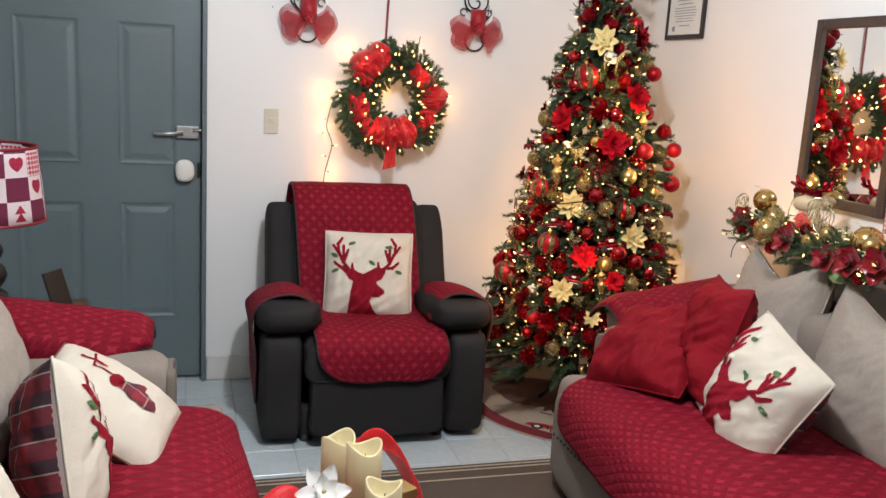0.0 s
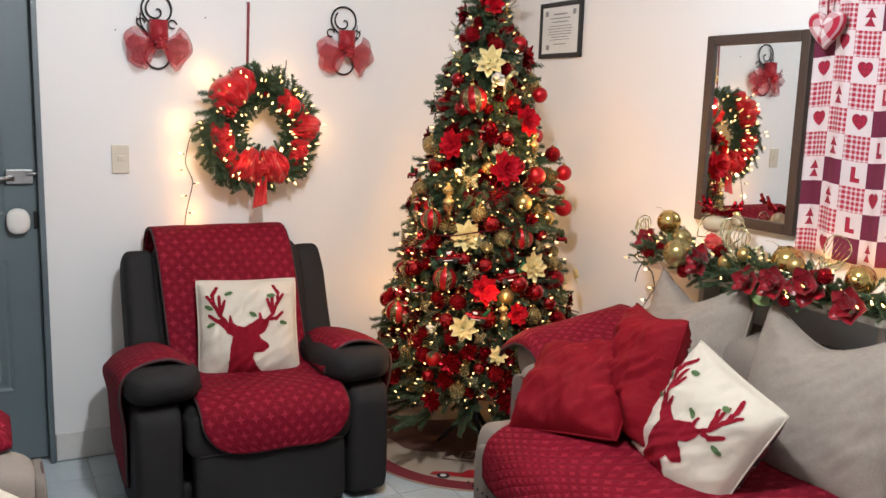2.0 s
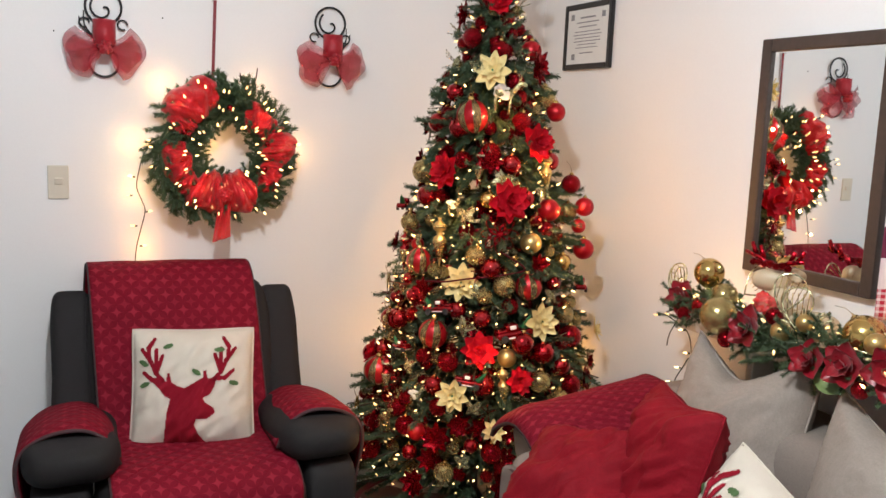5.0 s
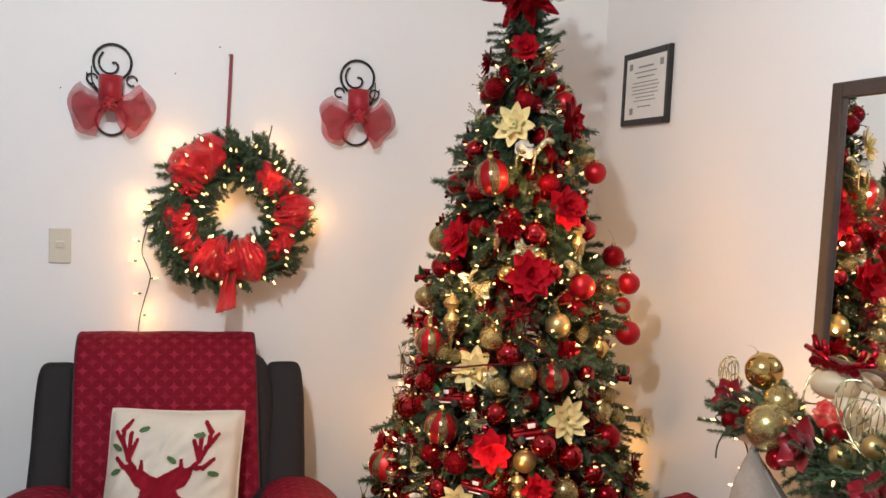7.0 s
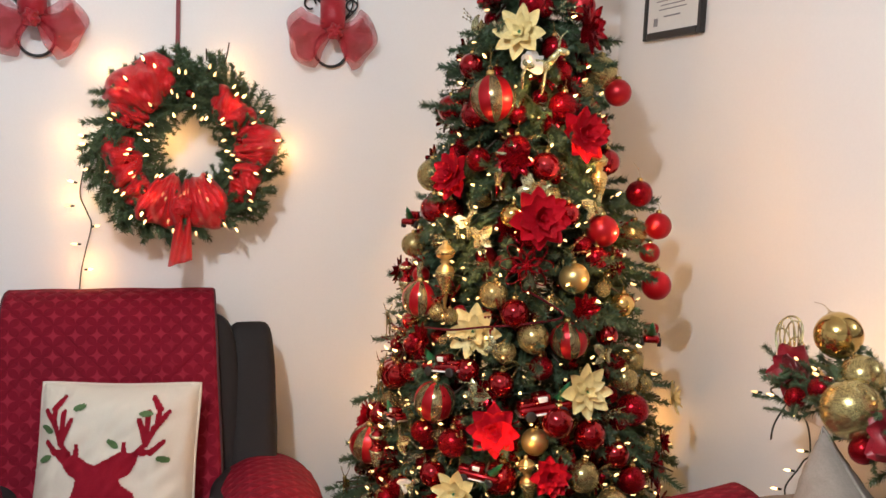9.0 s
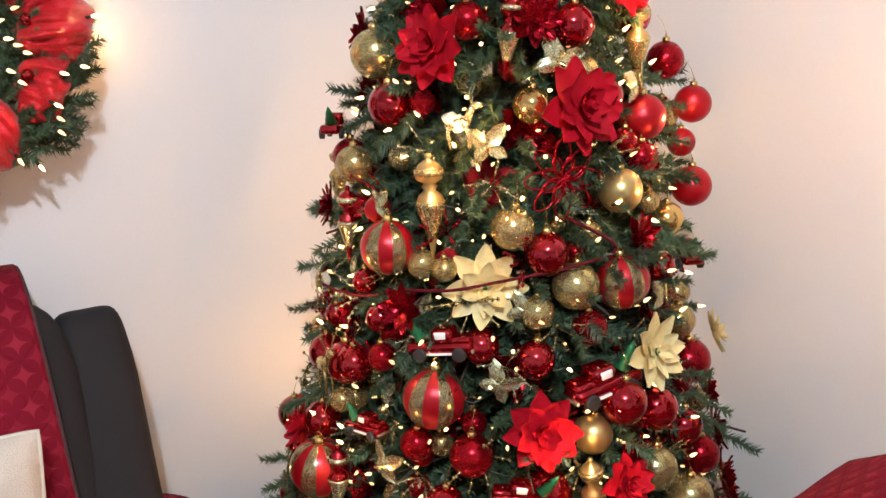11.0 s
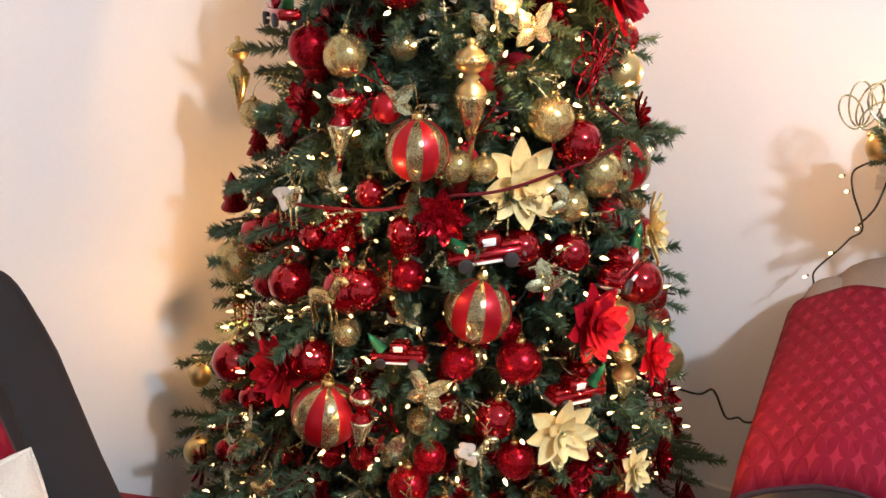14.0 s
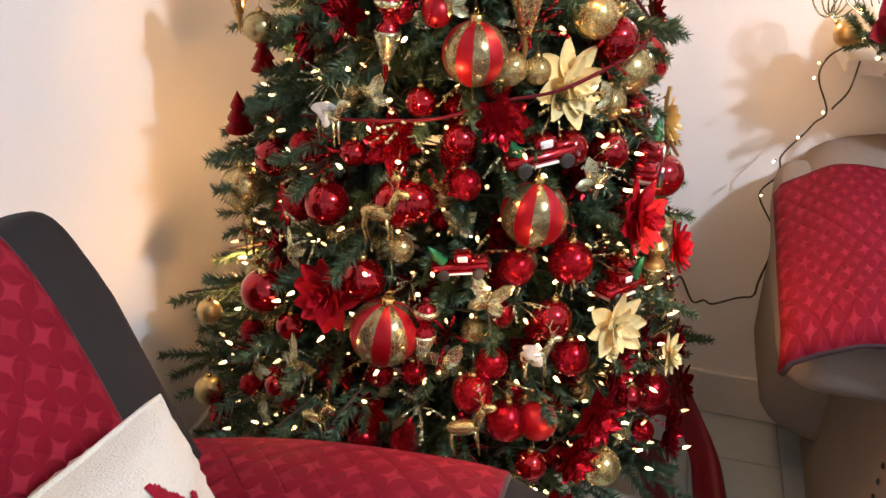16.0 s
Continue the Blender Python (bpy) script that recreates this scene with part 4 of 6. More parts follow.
FORMS = [sprig(0.12, 235, k, 0.026) for k in range(6)]
tree = thing("christmas_tree", "dark green artificial christmas tree crowded with lights and ornaments", "christmas tree", (AX, AY, 0))
part("trunk", tube([(0, 0, 0.12), (0, 0, 1.0), (0, 0, 2.02)], 0.022, 12, 0.35), "bark", tree)
part("stand", joined(*[tube(smooth_path([(0, 0, 0.20), (0.07 * math.cos(a), 0.07 * math.sin(a), 0.11), (0.15 * math.cos(a), 0.15 * math.sin(a), 0.022)], 5), 0.011, 8) for a in (0.4, 2.5, 4.6)]), "black_iron", tree)
placed, limbs = [], []
z = TREE_LOW
level = 0
while z < TREE_HIGH:
    R = tree_radius(z)
    n = int(round(11 + R * 24))
    for k in range(n):
        a = 2 * math.pi * (k + 0.5 * (level % 2)) / n + rng.uniform(-0.12, 0.12)
        flat = 1 - (0.17 if math.cos(a - radians(228)) > 0 else 0.10) * math.cos(a - radians(228))
        out = (1 - 0.16 * max(0, min(1, (z - 1.35) / 0.3))) * flat * (R * rng.uniform(0.66, 0.9) if rng.random() < 0.75 else R * rng.uniform(0.9, 1.05))
        zz = z + rng.uniform(-0.025, 0.025)
        droop = rng.uniform(-0.30, 0.05)
        tip = Vector((out * math.cos(a), out * math.sin(a), zz + 0.02))
        root = Vector((0.02 * math.cos(a), 0.02 * math.sin(a), zz + 0.05 - droop * 0.12))
        if k % 2 == 0:
            limbs.append(tube([root, (root + tip) / 2 + Vector((0, 0, 0.01)), tip], 0.004, 4, 0.5))
        way = (tip - root).normalized()
        small = min(1, max(0.62, R / 0.30))
        placed.append((int(rng.integers(6)), along(tip - way * 0.09, way + Vector((0, 0, droop)), rng.uniform(0, 6), small)))
        for s in (-1, 1):
            turn = s * rng.uniform(0.35, 0.9)
            d = Vector((way.x * math.cos(turn) - way.y * math.sin(turn), way.x * math.sin(turn) + way.y * math.cos(turn), way.z + droop * 0.8 + rng.uniform(-0.15, 0.15)))
            placed.append((int(rng.integers(6)), along(tip - way * rng.uniform(0.10, 0.16), d, rng.uniform(0, 6), small * rng.uniform(0.75, 1.0))))
        if R > 0.16:
            inner = root.lerp(tip, rng.uniform(0.35, 0.6))
            placed.append((int(rng.integers(6)), along(inner, way + Vector((0, 0, rng.uniform(-0.5, 0.4))), rng.uniform(0, 6))))
            inner = root.lerp(tip, rng.uniform(0.45, 0.7))
            placed.append((int(rng.integers(6)), along(inner, way + Vector((rng.uniform(-0.7, 0.7), rng.uniform(-0.7, 0.7), rng.uniform(-0.5, 0.4))), rng.uniform(0, 6))))
    z += 0.052
    level += 1
for k in range(64):
    a, zz = k * 2.4, 1.68 + 0.27 * k / 63
    placed.append((k % 6, along((0.02 * math.cos(a), 0.02 * math.sin(a), zz), (math.cos(a), math.sin(a), rng.uniform(-0.2, 0.7)), a, rng.uniform(0.75, 1.0) * (1.15 - 0.35 * k / 63))))
for k in range(9):
    a = k * 0.7
    placed.append((k % 6, along((0, 0, 1.93), (math.cos(a), math.sin(a), 0.8 + 0.1 * k), a, 0.9)))
V, F = scatter(placed, FORMS)
crown = new("crown", mesh_of("crown", V, F, "needles"))
crown.parent = tree
tagged(crown, "dense dark green plastic needles", kind="stuff")
tagged(part("branchwork", joined(*limbs), "bark", tree), kind="stuff")

# ---- ornaments on the tree: rows of (bearing in degrees, height, distance from the trunk, size) ----
RED_SHINY = [(196, 1.573, 0.156, 0.059), (266, 1.35, 0.198, 0.066), (320, 1.361, 0.214, 0.063), (183, 1.235, 0.22, 0.07), (280, 1.246, 0.22, 0.053), (250, 1.022, 0.245, 0.068), (245, 0.863, 0.266, 0.061), (175, 0.814, 0.299, 0.073), (168, 0.701, 0.334, 0.068), (227, 0.883, 0.259, 0.057), (247, 0.656, 0.302, 0.08), (210, 1.462, 0.174, 0.068), (179, 0.955, 0.267, 0.044), (191, 0.91, 0.279, 0.047), (128, 0.821, 0.331, 0.063), (153, 0.79, 0.313, 0.068), (179, 0.819, 0.295, 0.064), (142, 0.64, 0.39, 0.069), (149, 0.499, 0.404, 0.036), (242, 0.477, 0.367, 0.046), (211, 0.429, 0.38, 0.05), (269, 0.796, 0.322, 0.072), (285, 0.756, 0.316, 0.073)]
RED_SATIN = [(317, 1.719, 0.133, 0.068), (336, 1.525, 0.224, 0.065), (304, 1.205, 0.24, 0.075), (333, 1.211, 0.338, 0.065), (333, 1.066, 0.344, 0.072), (334, 1.144, 0.323, 0.05), (213, 0.496, 0.362, 0.061), (182, 1.073, 0.247, 0.043)]
RED_GLIT = [(254, 1.712, 0.126, 0.062), (310, 0.789, 0.33, 0.077), (205, 0.504, 0.362, 0.064), (225, 0.721, 0.3, 0.068), (147, 1.136, 0.257, 0.063), (208, 0.727, 0.302, 0.053)]
GOLD_GLIT = [(337, 1.572, 0.181, 0.079), (238, 1.061, 0.237, 0.066), (260, 0.97, 0.255, 0.073), (335, 1.191, 0.283, 0.065), (167, 1.311, 0.216, 0.079), (280, 0.669, 0.336, 0.074), (290, 0.603, 0.369, 0.076), (121, 0.757, 0.376, 0.075), (230, 0.391, 0.388, 0.063)]
RED_GLIT_MORE = [(280, 1.486, 0.175, 0.065), (246, 1.386, 0.187, 0.066), (219, 1.36, 0.192, 0.056), (336, 1.338, 0.221, 0.069), (335, 1.286, 0.289, 0.065), (213, 1.536, 0.16, 0.057), (209, 1.75, 0.119, 0.063), (197, 0.549, 0.354, 0.061), (208, 0.695, 0.311, 0.063), (180, 0.878, 0.279, 0.061), (225, 1.109, 0.229, 0.073), (275, 1.159, 0.233, 0.063), (302, 0.641, 0.362, 0.067), (171, 0.752, 0.344, 0.063), (275, 1.613, 0.149, 0.061), (297, 1.145, 0.248, 0.054), (264, 0.904, 0.267, 0.056), (170, 1.071, 0.254, 0.041), (179, 1.084, 0.246, 0.039), (182, 0.474, 0.383, 0.042), (239, 0.507, 0.358, 0.071), (252, 0.458, 0.374, 0.067), (223, 0.582, 0.338, 0.059)]
RED_SHINY_MORE = [(224, 1.375, 0.188, 0.046), (174, 1.474, 0.179, 0.066), (191, 0.916, 0.266, 0.054), (239, 1.284, 0.203, 0.05), (281, 1.026, 0.259, 0.053), (204, 0.826, 0.278, 0.056), (300, 0.969, 0.281, 0.052), (256, 0.849, 0.274, 0.053), (296, 0.705, 0.34, 0.064), (270, 1.025, 0.253, 0.05), (275, 0.906, 0.273, 0.053), (218, 0.645, 0.321, 0.061), (160, 0.873, 0.294, 0.041), (170, 0.753, 0.319, 0.041), (202, 0.581, 0.344, 0.047), (150, 0.599, 0.376, 0.045), (208, 0.5, 0.362, 0.064), (219, 0.465, 0.369, 0.067), (213, 0.39, 0.39, 0.059), (167, 0.652, 0.348, 0.071), (169, 0.816, 0.303, 0.066)]
GOLD_MORE = [(168, 1.138, 0.259, 0.061), (169, 1.091, 0.293, 0.055), (309, 0.861, 0.31, 0.059), (246, 0.934, 0.254, 0.053), (269, 1.284, 0.21, 0.048), (283, 1.534, 0.166, 0.049), (119, 1.009, 0.334, 0.05), (166, 0.646, 0.349, 0.039), (221, 0.748, 0.295, 0.038), (235, 0.349, 0.4, 0.059)]
GOLD_SATIN = [(282, 1.103, 0.246, 0.069), (124, 0.548, 0.449, 0.042), (124, 0.391, 0.462, 0.054), (261, 0.746, 0.304, 0.062)]
GOLD_SHINY = [(246, 1.239, 0.211, 0.055), (314, 1.03, 0.282, 0.059)]
STRIPED = [(225, 1.498, 0.167, 0.108), (194, 1.026, 0.27, 0.086), (278, 0.966, 0.266, 0.088), (213, 0.804, 0.289, 0.096), (176, 0.64, 0.36, 0.099)]
GOLD_FLOWER = [(245, 1.643, 0.144, 0.12), (228, 0.97, 0.213, 0.122), (281, 0.86, 0.293, 0.118), (333, 0.787, 0.375, 0.082), (232, 0.633, 0.338, 0.105), (252, 0.538, 0.369, 0.071)]
RED_FLOWER = [(287, 1.421, 0.196, 0.114), (209, 1.323, 0.205, 0.108), (260, 1.237, 0.224, 0.125), (244, 0.776, 0.303, 0.106), (265, 0.686, 0.335, 0.082), (161, 0.674, 0.332, 0.103)]
GLIT_FLOWER = [(307, 1.668, 0.145, 0.119), (247, 1.36, 0.198, 0.073), (158, 1.064, 0.274, 0.073), (226, 0.5, 0.374, 0.091)]
SNOW = [(255, 1.134, 0.229, 0.121)]
BUTTERFLY = [(256, 1.301, 0.203, 0.077), (295, 1.26, 0.225, 0.07), (229, 1.185, 0.219, 0.069), (233, 0.835, 0.272, 0.067), (294, 0.93, 0.283, 0.065), (200, 0.692, 0.314, 0.071), (149, 0.72, 0.346, 0.06), (155, 0.559, 0.383, 0.078), (187, 1.086, 0.243, 0.056), (241, 0.945, 0.253, 0.058)]
GOLD_FINIAL = [(209, 1.092, 0.234, 0.143), (301, 1.321, 0.216, 0.123), (258, 0.66, 0.324, 0.12), (114, 1.061, 0.349, 0.117)]
RED_FINIAL = [(169, 1.04, 0.26, 0.115), (185, 0.638, 0.338, 0.114), (237, 1.337, 0.195, 0.106)]
WHITE_DEER = [(257, 1.57, 0.156, 0.121), (219, 1.215, 0.215, 0.074), (156, 0.926, 0.29, 0.078), (211, 0.61, 0.332, 0.074)]
GOLD_DEER = [(172, 0.808, 0.303, 0.096), (195, 0.514, 0.364, 0.095), (163, 0.494, 0.391, 0.082), (122, 0.69, 0.417, 0.098)]
TRUCK = [(215, 0.89, 0.251, 0.093), (265, 0.833, 0.283, 0.106), (334, 0.944, 0.319, 0.094), (239, 0.678, 0.314, 0.083), (193, 0.747, 0.304, 0.07), (141, 1.187, 0.267, 0.083)]
HEART = [(228, 1.11, 0.124, 0.1), (203, 0.975, 0.172, 0.081)]
RED_CONE = [(118, 0.971, 0.321, 0.063), (120, 0.882, 0.365, 0.068), (183, 0.491, 0.378, 0.064)]
ROPE = [(146, 0.916, 0.324), (158, 0.924, 0.311), (172, 0.933, 0.299), (186, 0.942, 0.287), (202, 0.964, 0.275), (218, 0.973, 0.271), (234, 0.989, 0.267), (258, 1.007, 0.271), (273, 1.026, 0.275), (256, 1.078, 0.258)]


def on_tree(bearing, z, r, tip=0.0):
    """A pose on the tree's skin: x along it, y away from the trunk turned to the back, z up."""
    return pose(AX + r * math.cos(radians(bearing)), AY + r * math.sin(radians(bearing)), z, 0, tip, bearing + 90)


def ball_mesh(name, material, n=28):
    prof = [(max(0.0005, 0.5 * math.sin(math.pi * k / 18)), -0.5 * math.cos(math.pi * k / 18)) for k in range(19)]
    return finish(name, lathe(prof, n), material)


CAP = finish("cap", joined(lathe([(0.10, 0.47), (0.105, 0.50), (0.10, 0.58), (0.06, 0.60)], 14), tube([(0.05 * math.cos(a), 0, 0.64 + 0.05 * math.sin(a)) for a in np.linspace(0, 2 * math.pi, 13)[:-1]], 0.012, 5, closed=True),
                           tube([(0, 0, 0.68), (0.03, 0.1, 0.95), (0.0, 0.28, 1.15)], 0.008, 4)), "gold_shiny")


def spot_of(row):
    b, z, r, _ = row
    return Vector((r * math.cos(radians(b)), r * math.sin(radians(b)), z))


def apart(rows, others):
    """The rows that do not run into one another or into the others."""
    kept = []
    for row in rows:
        if all((spot_of(row) - spot_of(q)).length > 0.52 * (row[3] + q[3]) for q in list(others) + kept):
            kept.append(row)
    return kept


def baubles(name, label, rows, material):
    me = ball_mesh("ball", material)
    for b, z, r, d in rows:
        t = thing(name, label, "bauble", group="baubles on the tree")
        t.matrix_basis = on_tree(b, z, r, random.uniform(-8, 8)) @ Matrix.Scale(d, 4)
        part("ball", me, None, t)
        part("cap", CAP, None, t, "gold cap and hook")


def striped_baubles(rows):
    bm = bmesh.new()
    n, m = 48, 20
    rings = [[bm.verts.new((0.5 * (1 + (0.02 if (i // 4) % 2 else 0)) * math.sin(math.pi * j / m) * math.cos(2 * math.pi * i / n), 0.5 * (1 + (0.02 if (i // 4) % 2 else 0)) * math.sin(math.pi * j / m) * math.sin(2 * math.pi * i / n), -0.5 * math.cos(math.pi * j / m))) for i in range(n)] for j in range(1, m)]
    for a, b in zip(rings, rings[1:]):
        for i in range(n):
            f = bm.faces.new((a[i], a[(i + 1) % n], b[(i + 1) % n], b[i]))
            f.material_index = (i // 4) % 2
    for ring in (rings[0], rings[-1]):
        bm.faces.new(ring)
    me = finish("ball", bm, ["red_satin", "stripe_glitter"])
    for b, z, r, d in rows:
        t = thing("striped_bauble", "large red bauble with gold glitter stripes", "bauble", group="baubles on the tree")
        t.matrix_basis = on_tree(b, z, r, random.uniform(-10, 10)) @ Matrix.Scale(d, 4) @ pose(0, 0, 0, 0, 0, random.uniform(0, 60))
        part("ball", me, None, t)
        part("cap", CAP, None, t, "gold cap and hook")


def petal(length, width, cup=0.12, n=7, m=4, jag=0.0):
    """A pointed petal along +x with a folded midrib."""
    def f(u, v):
        w = width * math.sin(math.pi * min(1, u * 0.93 + 0.04)) ** 0.8 * (1 - 0.25 * u)
        s = 2 * v - 1
        return (length * u, w / 2 * s * (1 + jag * math.sin(u * 22)), cup * length * (4 * (u - 0.45) ** 2 * 0.5 - 0.15) + 0.12 * width * abs(s))
    return sheet(f, n, m, 0.0)


PETALS = {}


def flower(name, label, m, size, material, layers=((8, 1.0, 4), (7, 0.82, 20), (5, 0.5, 46)), centre="gold_glitter", category="flower", group="flowers on the tree", width=0.62):
    """A poinsettia that looks along its own -y."""
    t = thing(name, label, category, group=group)
    t.matrix_basis = m @ Matrix.Scale(size, 4)
    for k, (n, s, lift) in enumerate(layers):
        key = (material, s, width)
        if key not in PETALS:
            PETALS[key] = finish("petal", petal(0.5 * s, 0.5 * s * width), material)
        for i in range(n):
            a = 360 * i / n + 23 * k + random.uniform(-8, 8)
            q = pose(0, 0, 0, 90, 0, 0) @ pose(0, 0, 0.03 * k, 0, 0, a) @ pose(0, 0, 0, random.uniform(-10, 10), -lift - random.uniform(-9, 9), 0)
            part("petal", PETALS[key], None, t, at=q)
    part("stamens", STAMENS[centre], None, t, "cluster of small beads", at=pose(0, -0.06, 0, 90))
    return t


def stamen_mesh(material):
    bs = []
    for k in range(9):
        a, r = k * 2.4, 0.012 * math.sqrt(k)
        bs.append(puff(0.035, 0.035, 0.04, (r * math.cos(a), r * math.sin(a), 0.02), 1, 1, 8, 5))
    return finish("stamens", joined(*bs), material)


STAMENS = {k: stamen_mesh(k) for k in ("gold_glitter", "red_glitter", "toy_green")}


def finial_mesh(kind):
    prof = [(0.004, 0.5), (0.03, 0.49), (0.035, 0.46), (0.02, 0.44), (0.09, 0.40), (0.135, 0.33), (0.12, 0.26), (0.05, 0.22), (0.075, 0.19), (0.05, 0.16), (0.11, 0.11), (0.135, 0.04), (0.11, -0.06), (0.065, -0.2), (0.03, -0.36), (0.006, -0.5)]
    return finish("drop", lathe(prof, 20), kind)


def finials(name, label, rows, kind, belt):
    me = finial_mesh(kind)
    band = finish("band", lathe([(0.137, 0.30), (0.145, 0.33), (0.137, 0.36)], 20), belt)
    sleeve = finish("sleeve", lathe([(0.138, 0.06), (0.141, 0.03), (0.116, -0.06), (0.07, -0.2), (0.05, -0.28)], 20), belt)
    for b, z, r, d in rows:
        t = thing(name, label, "ornament", group="drop ornaments on the tree")
        t.matrix_basis = on_tree(b, z, r + 0.015, random.uniform(-9, 9)) @ Matrix.Scale(d * 1.15, 4)
        part("drop", me, None, t)
        part("band", band, None, t, "glittered band")
        part("sleeve", sleeve, None, t, "glittered tip")


def butterflies(rows):
    def wing(w, h, a):
        bm = petal(w, h, 0.05, 6, 4, 0.10)
        bm.transform(pose(0, 0, 0, 90, 0, 0) @ pose(0, 0, 0, 0, 0, a))
        return bm
    up, low = finish("upper_wing", wing(0.52, 0.36, 40), "pale_glitter"), finish("lower_wing", wing(0.42, 0.30, -40), "pale_glitter")
    body = finish("body", tube([(0, 0, -0.16), (0, -0.01, 0), (0, 0, 0.2)], 0.025, 6), "gold_glitter")
    for b, z, r, d in rows:
        t = thing("butterfly_ornament", "pale gold glittered wire butterfly", "ornament", group="butterflies on the tree")
        t.matrix_basis = on_tree(b, z, r + 0.02, random.uniform(-40, 40)) @ Matrix.Scale(d * 1.15, 4)
        part("body", body, None, t)
        for s in (1, -1):
            flip = pose(0, 0, 0) if s > 0 else pose(0, 0, 0, 0, 0, 180)
            q = flip @ pose(0, 0, 0, 0, 0, s * 18)
            part("upper_wing", up, None, t, at=q)
            part("lower_wing", low, None, t, at=q)


def trucks(rows):
    """Small glass pickups with a fir on the load bed."""
    hull = finish("body", joined(rbox(1.0, 0.36, 0.17, (0, 0, 0.16), 0.06), rbox(0.34, 0.34, 0.22, (0.06, 0, 0.33), 0.07), rbox(0.30, 0.30, 0.10, (0.34, 0, 0.27), 0.05)), "red_shiny")
    pane = finish("window", rbox(0.20, 0.352, 0.12, (0.06, 0, 0.35), 0.03), "toy_white")
    board = finish("running_board", rbox(0.42, 0.40, 0.03, (0.0, 0, 0.09), 0.01), "toy_white")
    tyre = finish("wheel", lathe([(0.07, -0.04), (0.10, -0.035), (0.10, 0.035), (0.07, 0.04)], 16), "rubber")
    fir = finish("fir", lathe([(0.02, 0), (0.13, 0.02), (0.07, 0.14), (0.10, 0.15), (0.05, 0.26), (0.07, 0.27), (0.005, 0.42)], 9), "toy_green")
    snow = finish("bumper", rbox(0.04, 0.34, 0.05, (0.51, 0, 0.11), 0.015), "steel")
    for k, (b, z, r, d) in enumerate(rows):
        t = thing("truck_ornament", "red glass pickup truck carrying a small green fir", "ornament", group="truck ornaments on the tree")
        t.matrix_basis = on_tree(b, z - d * 0.25, r + 0.02, random.uniform(-16, 16)) @ Matrix.Scale(d * 1.15, 4) @ pose(0, 0, 0, 0, 0, 180 if k % 2 else 0)
        part("body", hull, None, t)
        part("window", pane, None, t, "white window")
        part("running_board", board, None, t)
        part("bumper", snow, None, t)
        part("fir", fir, None, t, "green glittered fir", at=pose(-0.28, 0, 0.22, 0, -35, 0))
        for x in (-0.28, 0.32):
            for y in (-0.18, 0.18):
                part("wheel", tyre, None, t, at=pose(x, y, 0.08, 90))


def reindeer(name, label, rows, material, body_material):
    """A small hanging reindeer: one plain mesh."""
    def build():
        legs = [tube([(x, y, 0.0), (x * 1.15, y, -0.18), (x * 1.05 + 0.03, y, -0.42)], 0.028, 6, 0.5) for x in (-0.16, 0.16) for y in (-0.05, 0.05)]
        horns = []
        for s in (-1, 1):
            horns.append(tube([(0.30, 0.03 * s, 0.36), (0.27, 0.10 * s, 0.52), (0.34, 0.13 * s, 0.66)], 0.016, 5, 0.4))
            horns.append(tube([(0.275, 0.09 * s, 0.50), (0.18, 0.12 * s, 0.60)], 0.012, 5, 0.4))
        return joined(puff(0.48, 0.2, 0.22, (0, 0, 0.03), 0.9, 0.8, 20, 10), tube([(0.18, 0, 0.08), (0.27, 0, 0.25), (0.31, 0, 0.33)], 0.075, 8, 0.7), puff(0.24, 0.12, 0.13, (0.37, 0, 0.33), 0.9, 0.9, 14, 8), *legs, *horns)
    me = finish(name, build(), material)
    fur = finish("fur", puff(0.36, 0.27, 0.27, (-0.02, 0, 0.06), 0.9, 0.9, 40, 24, lumps=0.16), "white_fur") if body_material else None
    for b, z, r, d in rows:
        m = on_tree(b, z, r + 0.03, random.uniform(-12, 12)) @ Matrix.Scale(d * (1.12 if fur else 1.1), 4)
        if fur:
            t = thing(name, label, "ornament", group="reindeer ornaments on the tree")
            t.matrix_basis = m
            part("figure", me, None, t)
            part("fur", fur, None, t, "white fur body")
        else:
            ob = new(name, me)
            ob.matrix_basis = m
            tagged(ob, label, "ornament", "reindeer ornaments on the tree")


baubles("red_bauble", "shiny mirror-red bauble hanging on the tree", RED_SHINY, "red_shiny")
baubles("red_bauble", "satin red bauble hanging on the tree", RED_SATIN, "red_satin")
baubles("red_bauble", "red glittered bauble hanging on the tree", RED_GLIT, "red_glitter")
baubles("gold_bauble", "gold glittered bauble hanging on the tree", GOLD_GLIT, "gold_glitter")
baubles("gold_bauble", "satin gold bauble hanging on the tree", GOLD_SATIN, "gold_satin")
baubles("gold_bauble", "shiny pale gold bauble hanging on the tree", GOLD_SHINY, "gold_shiny")
striped_baubles(STRIPED)
FIRST = RED_SHINY + RED_SATIN + RED_GLIT + GOLD_GLIT + GOLD_SATIN + GOLD_SHINY + STRIPED
RED_GLIT_MORE = apart(RED_GLIT_MORE, FIRST)
RED_SHINY_MORE = apart(RED_SHINY_MORE, FIRST + RED_GLIT_MORE)
GOLD_MORE = apart(GOLD_MORE, FIRST + RED_GLIT_MORE + RED_SHINY_MORE)
baubles("red_bauble", "red glittered bauble hanging on the tree", RED_GLIT_MORE, "red_glitter")
baubles("red_bauble", "shiny mirror-red bauble hanging on the tree", RED_SHINY_MORE, "red_shiny")
baubles("gold_bauble", "small gold glittered bauble hanging on the tree", GOLD_MORE, "gold_glitter")
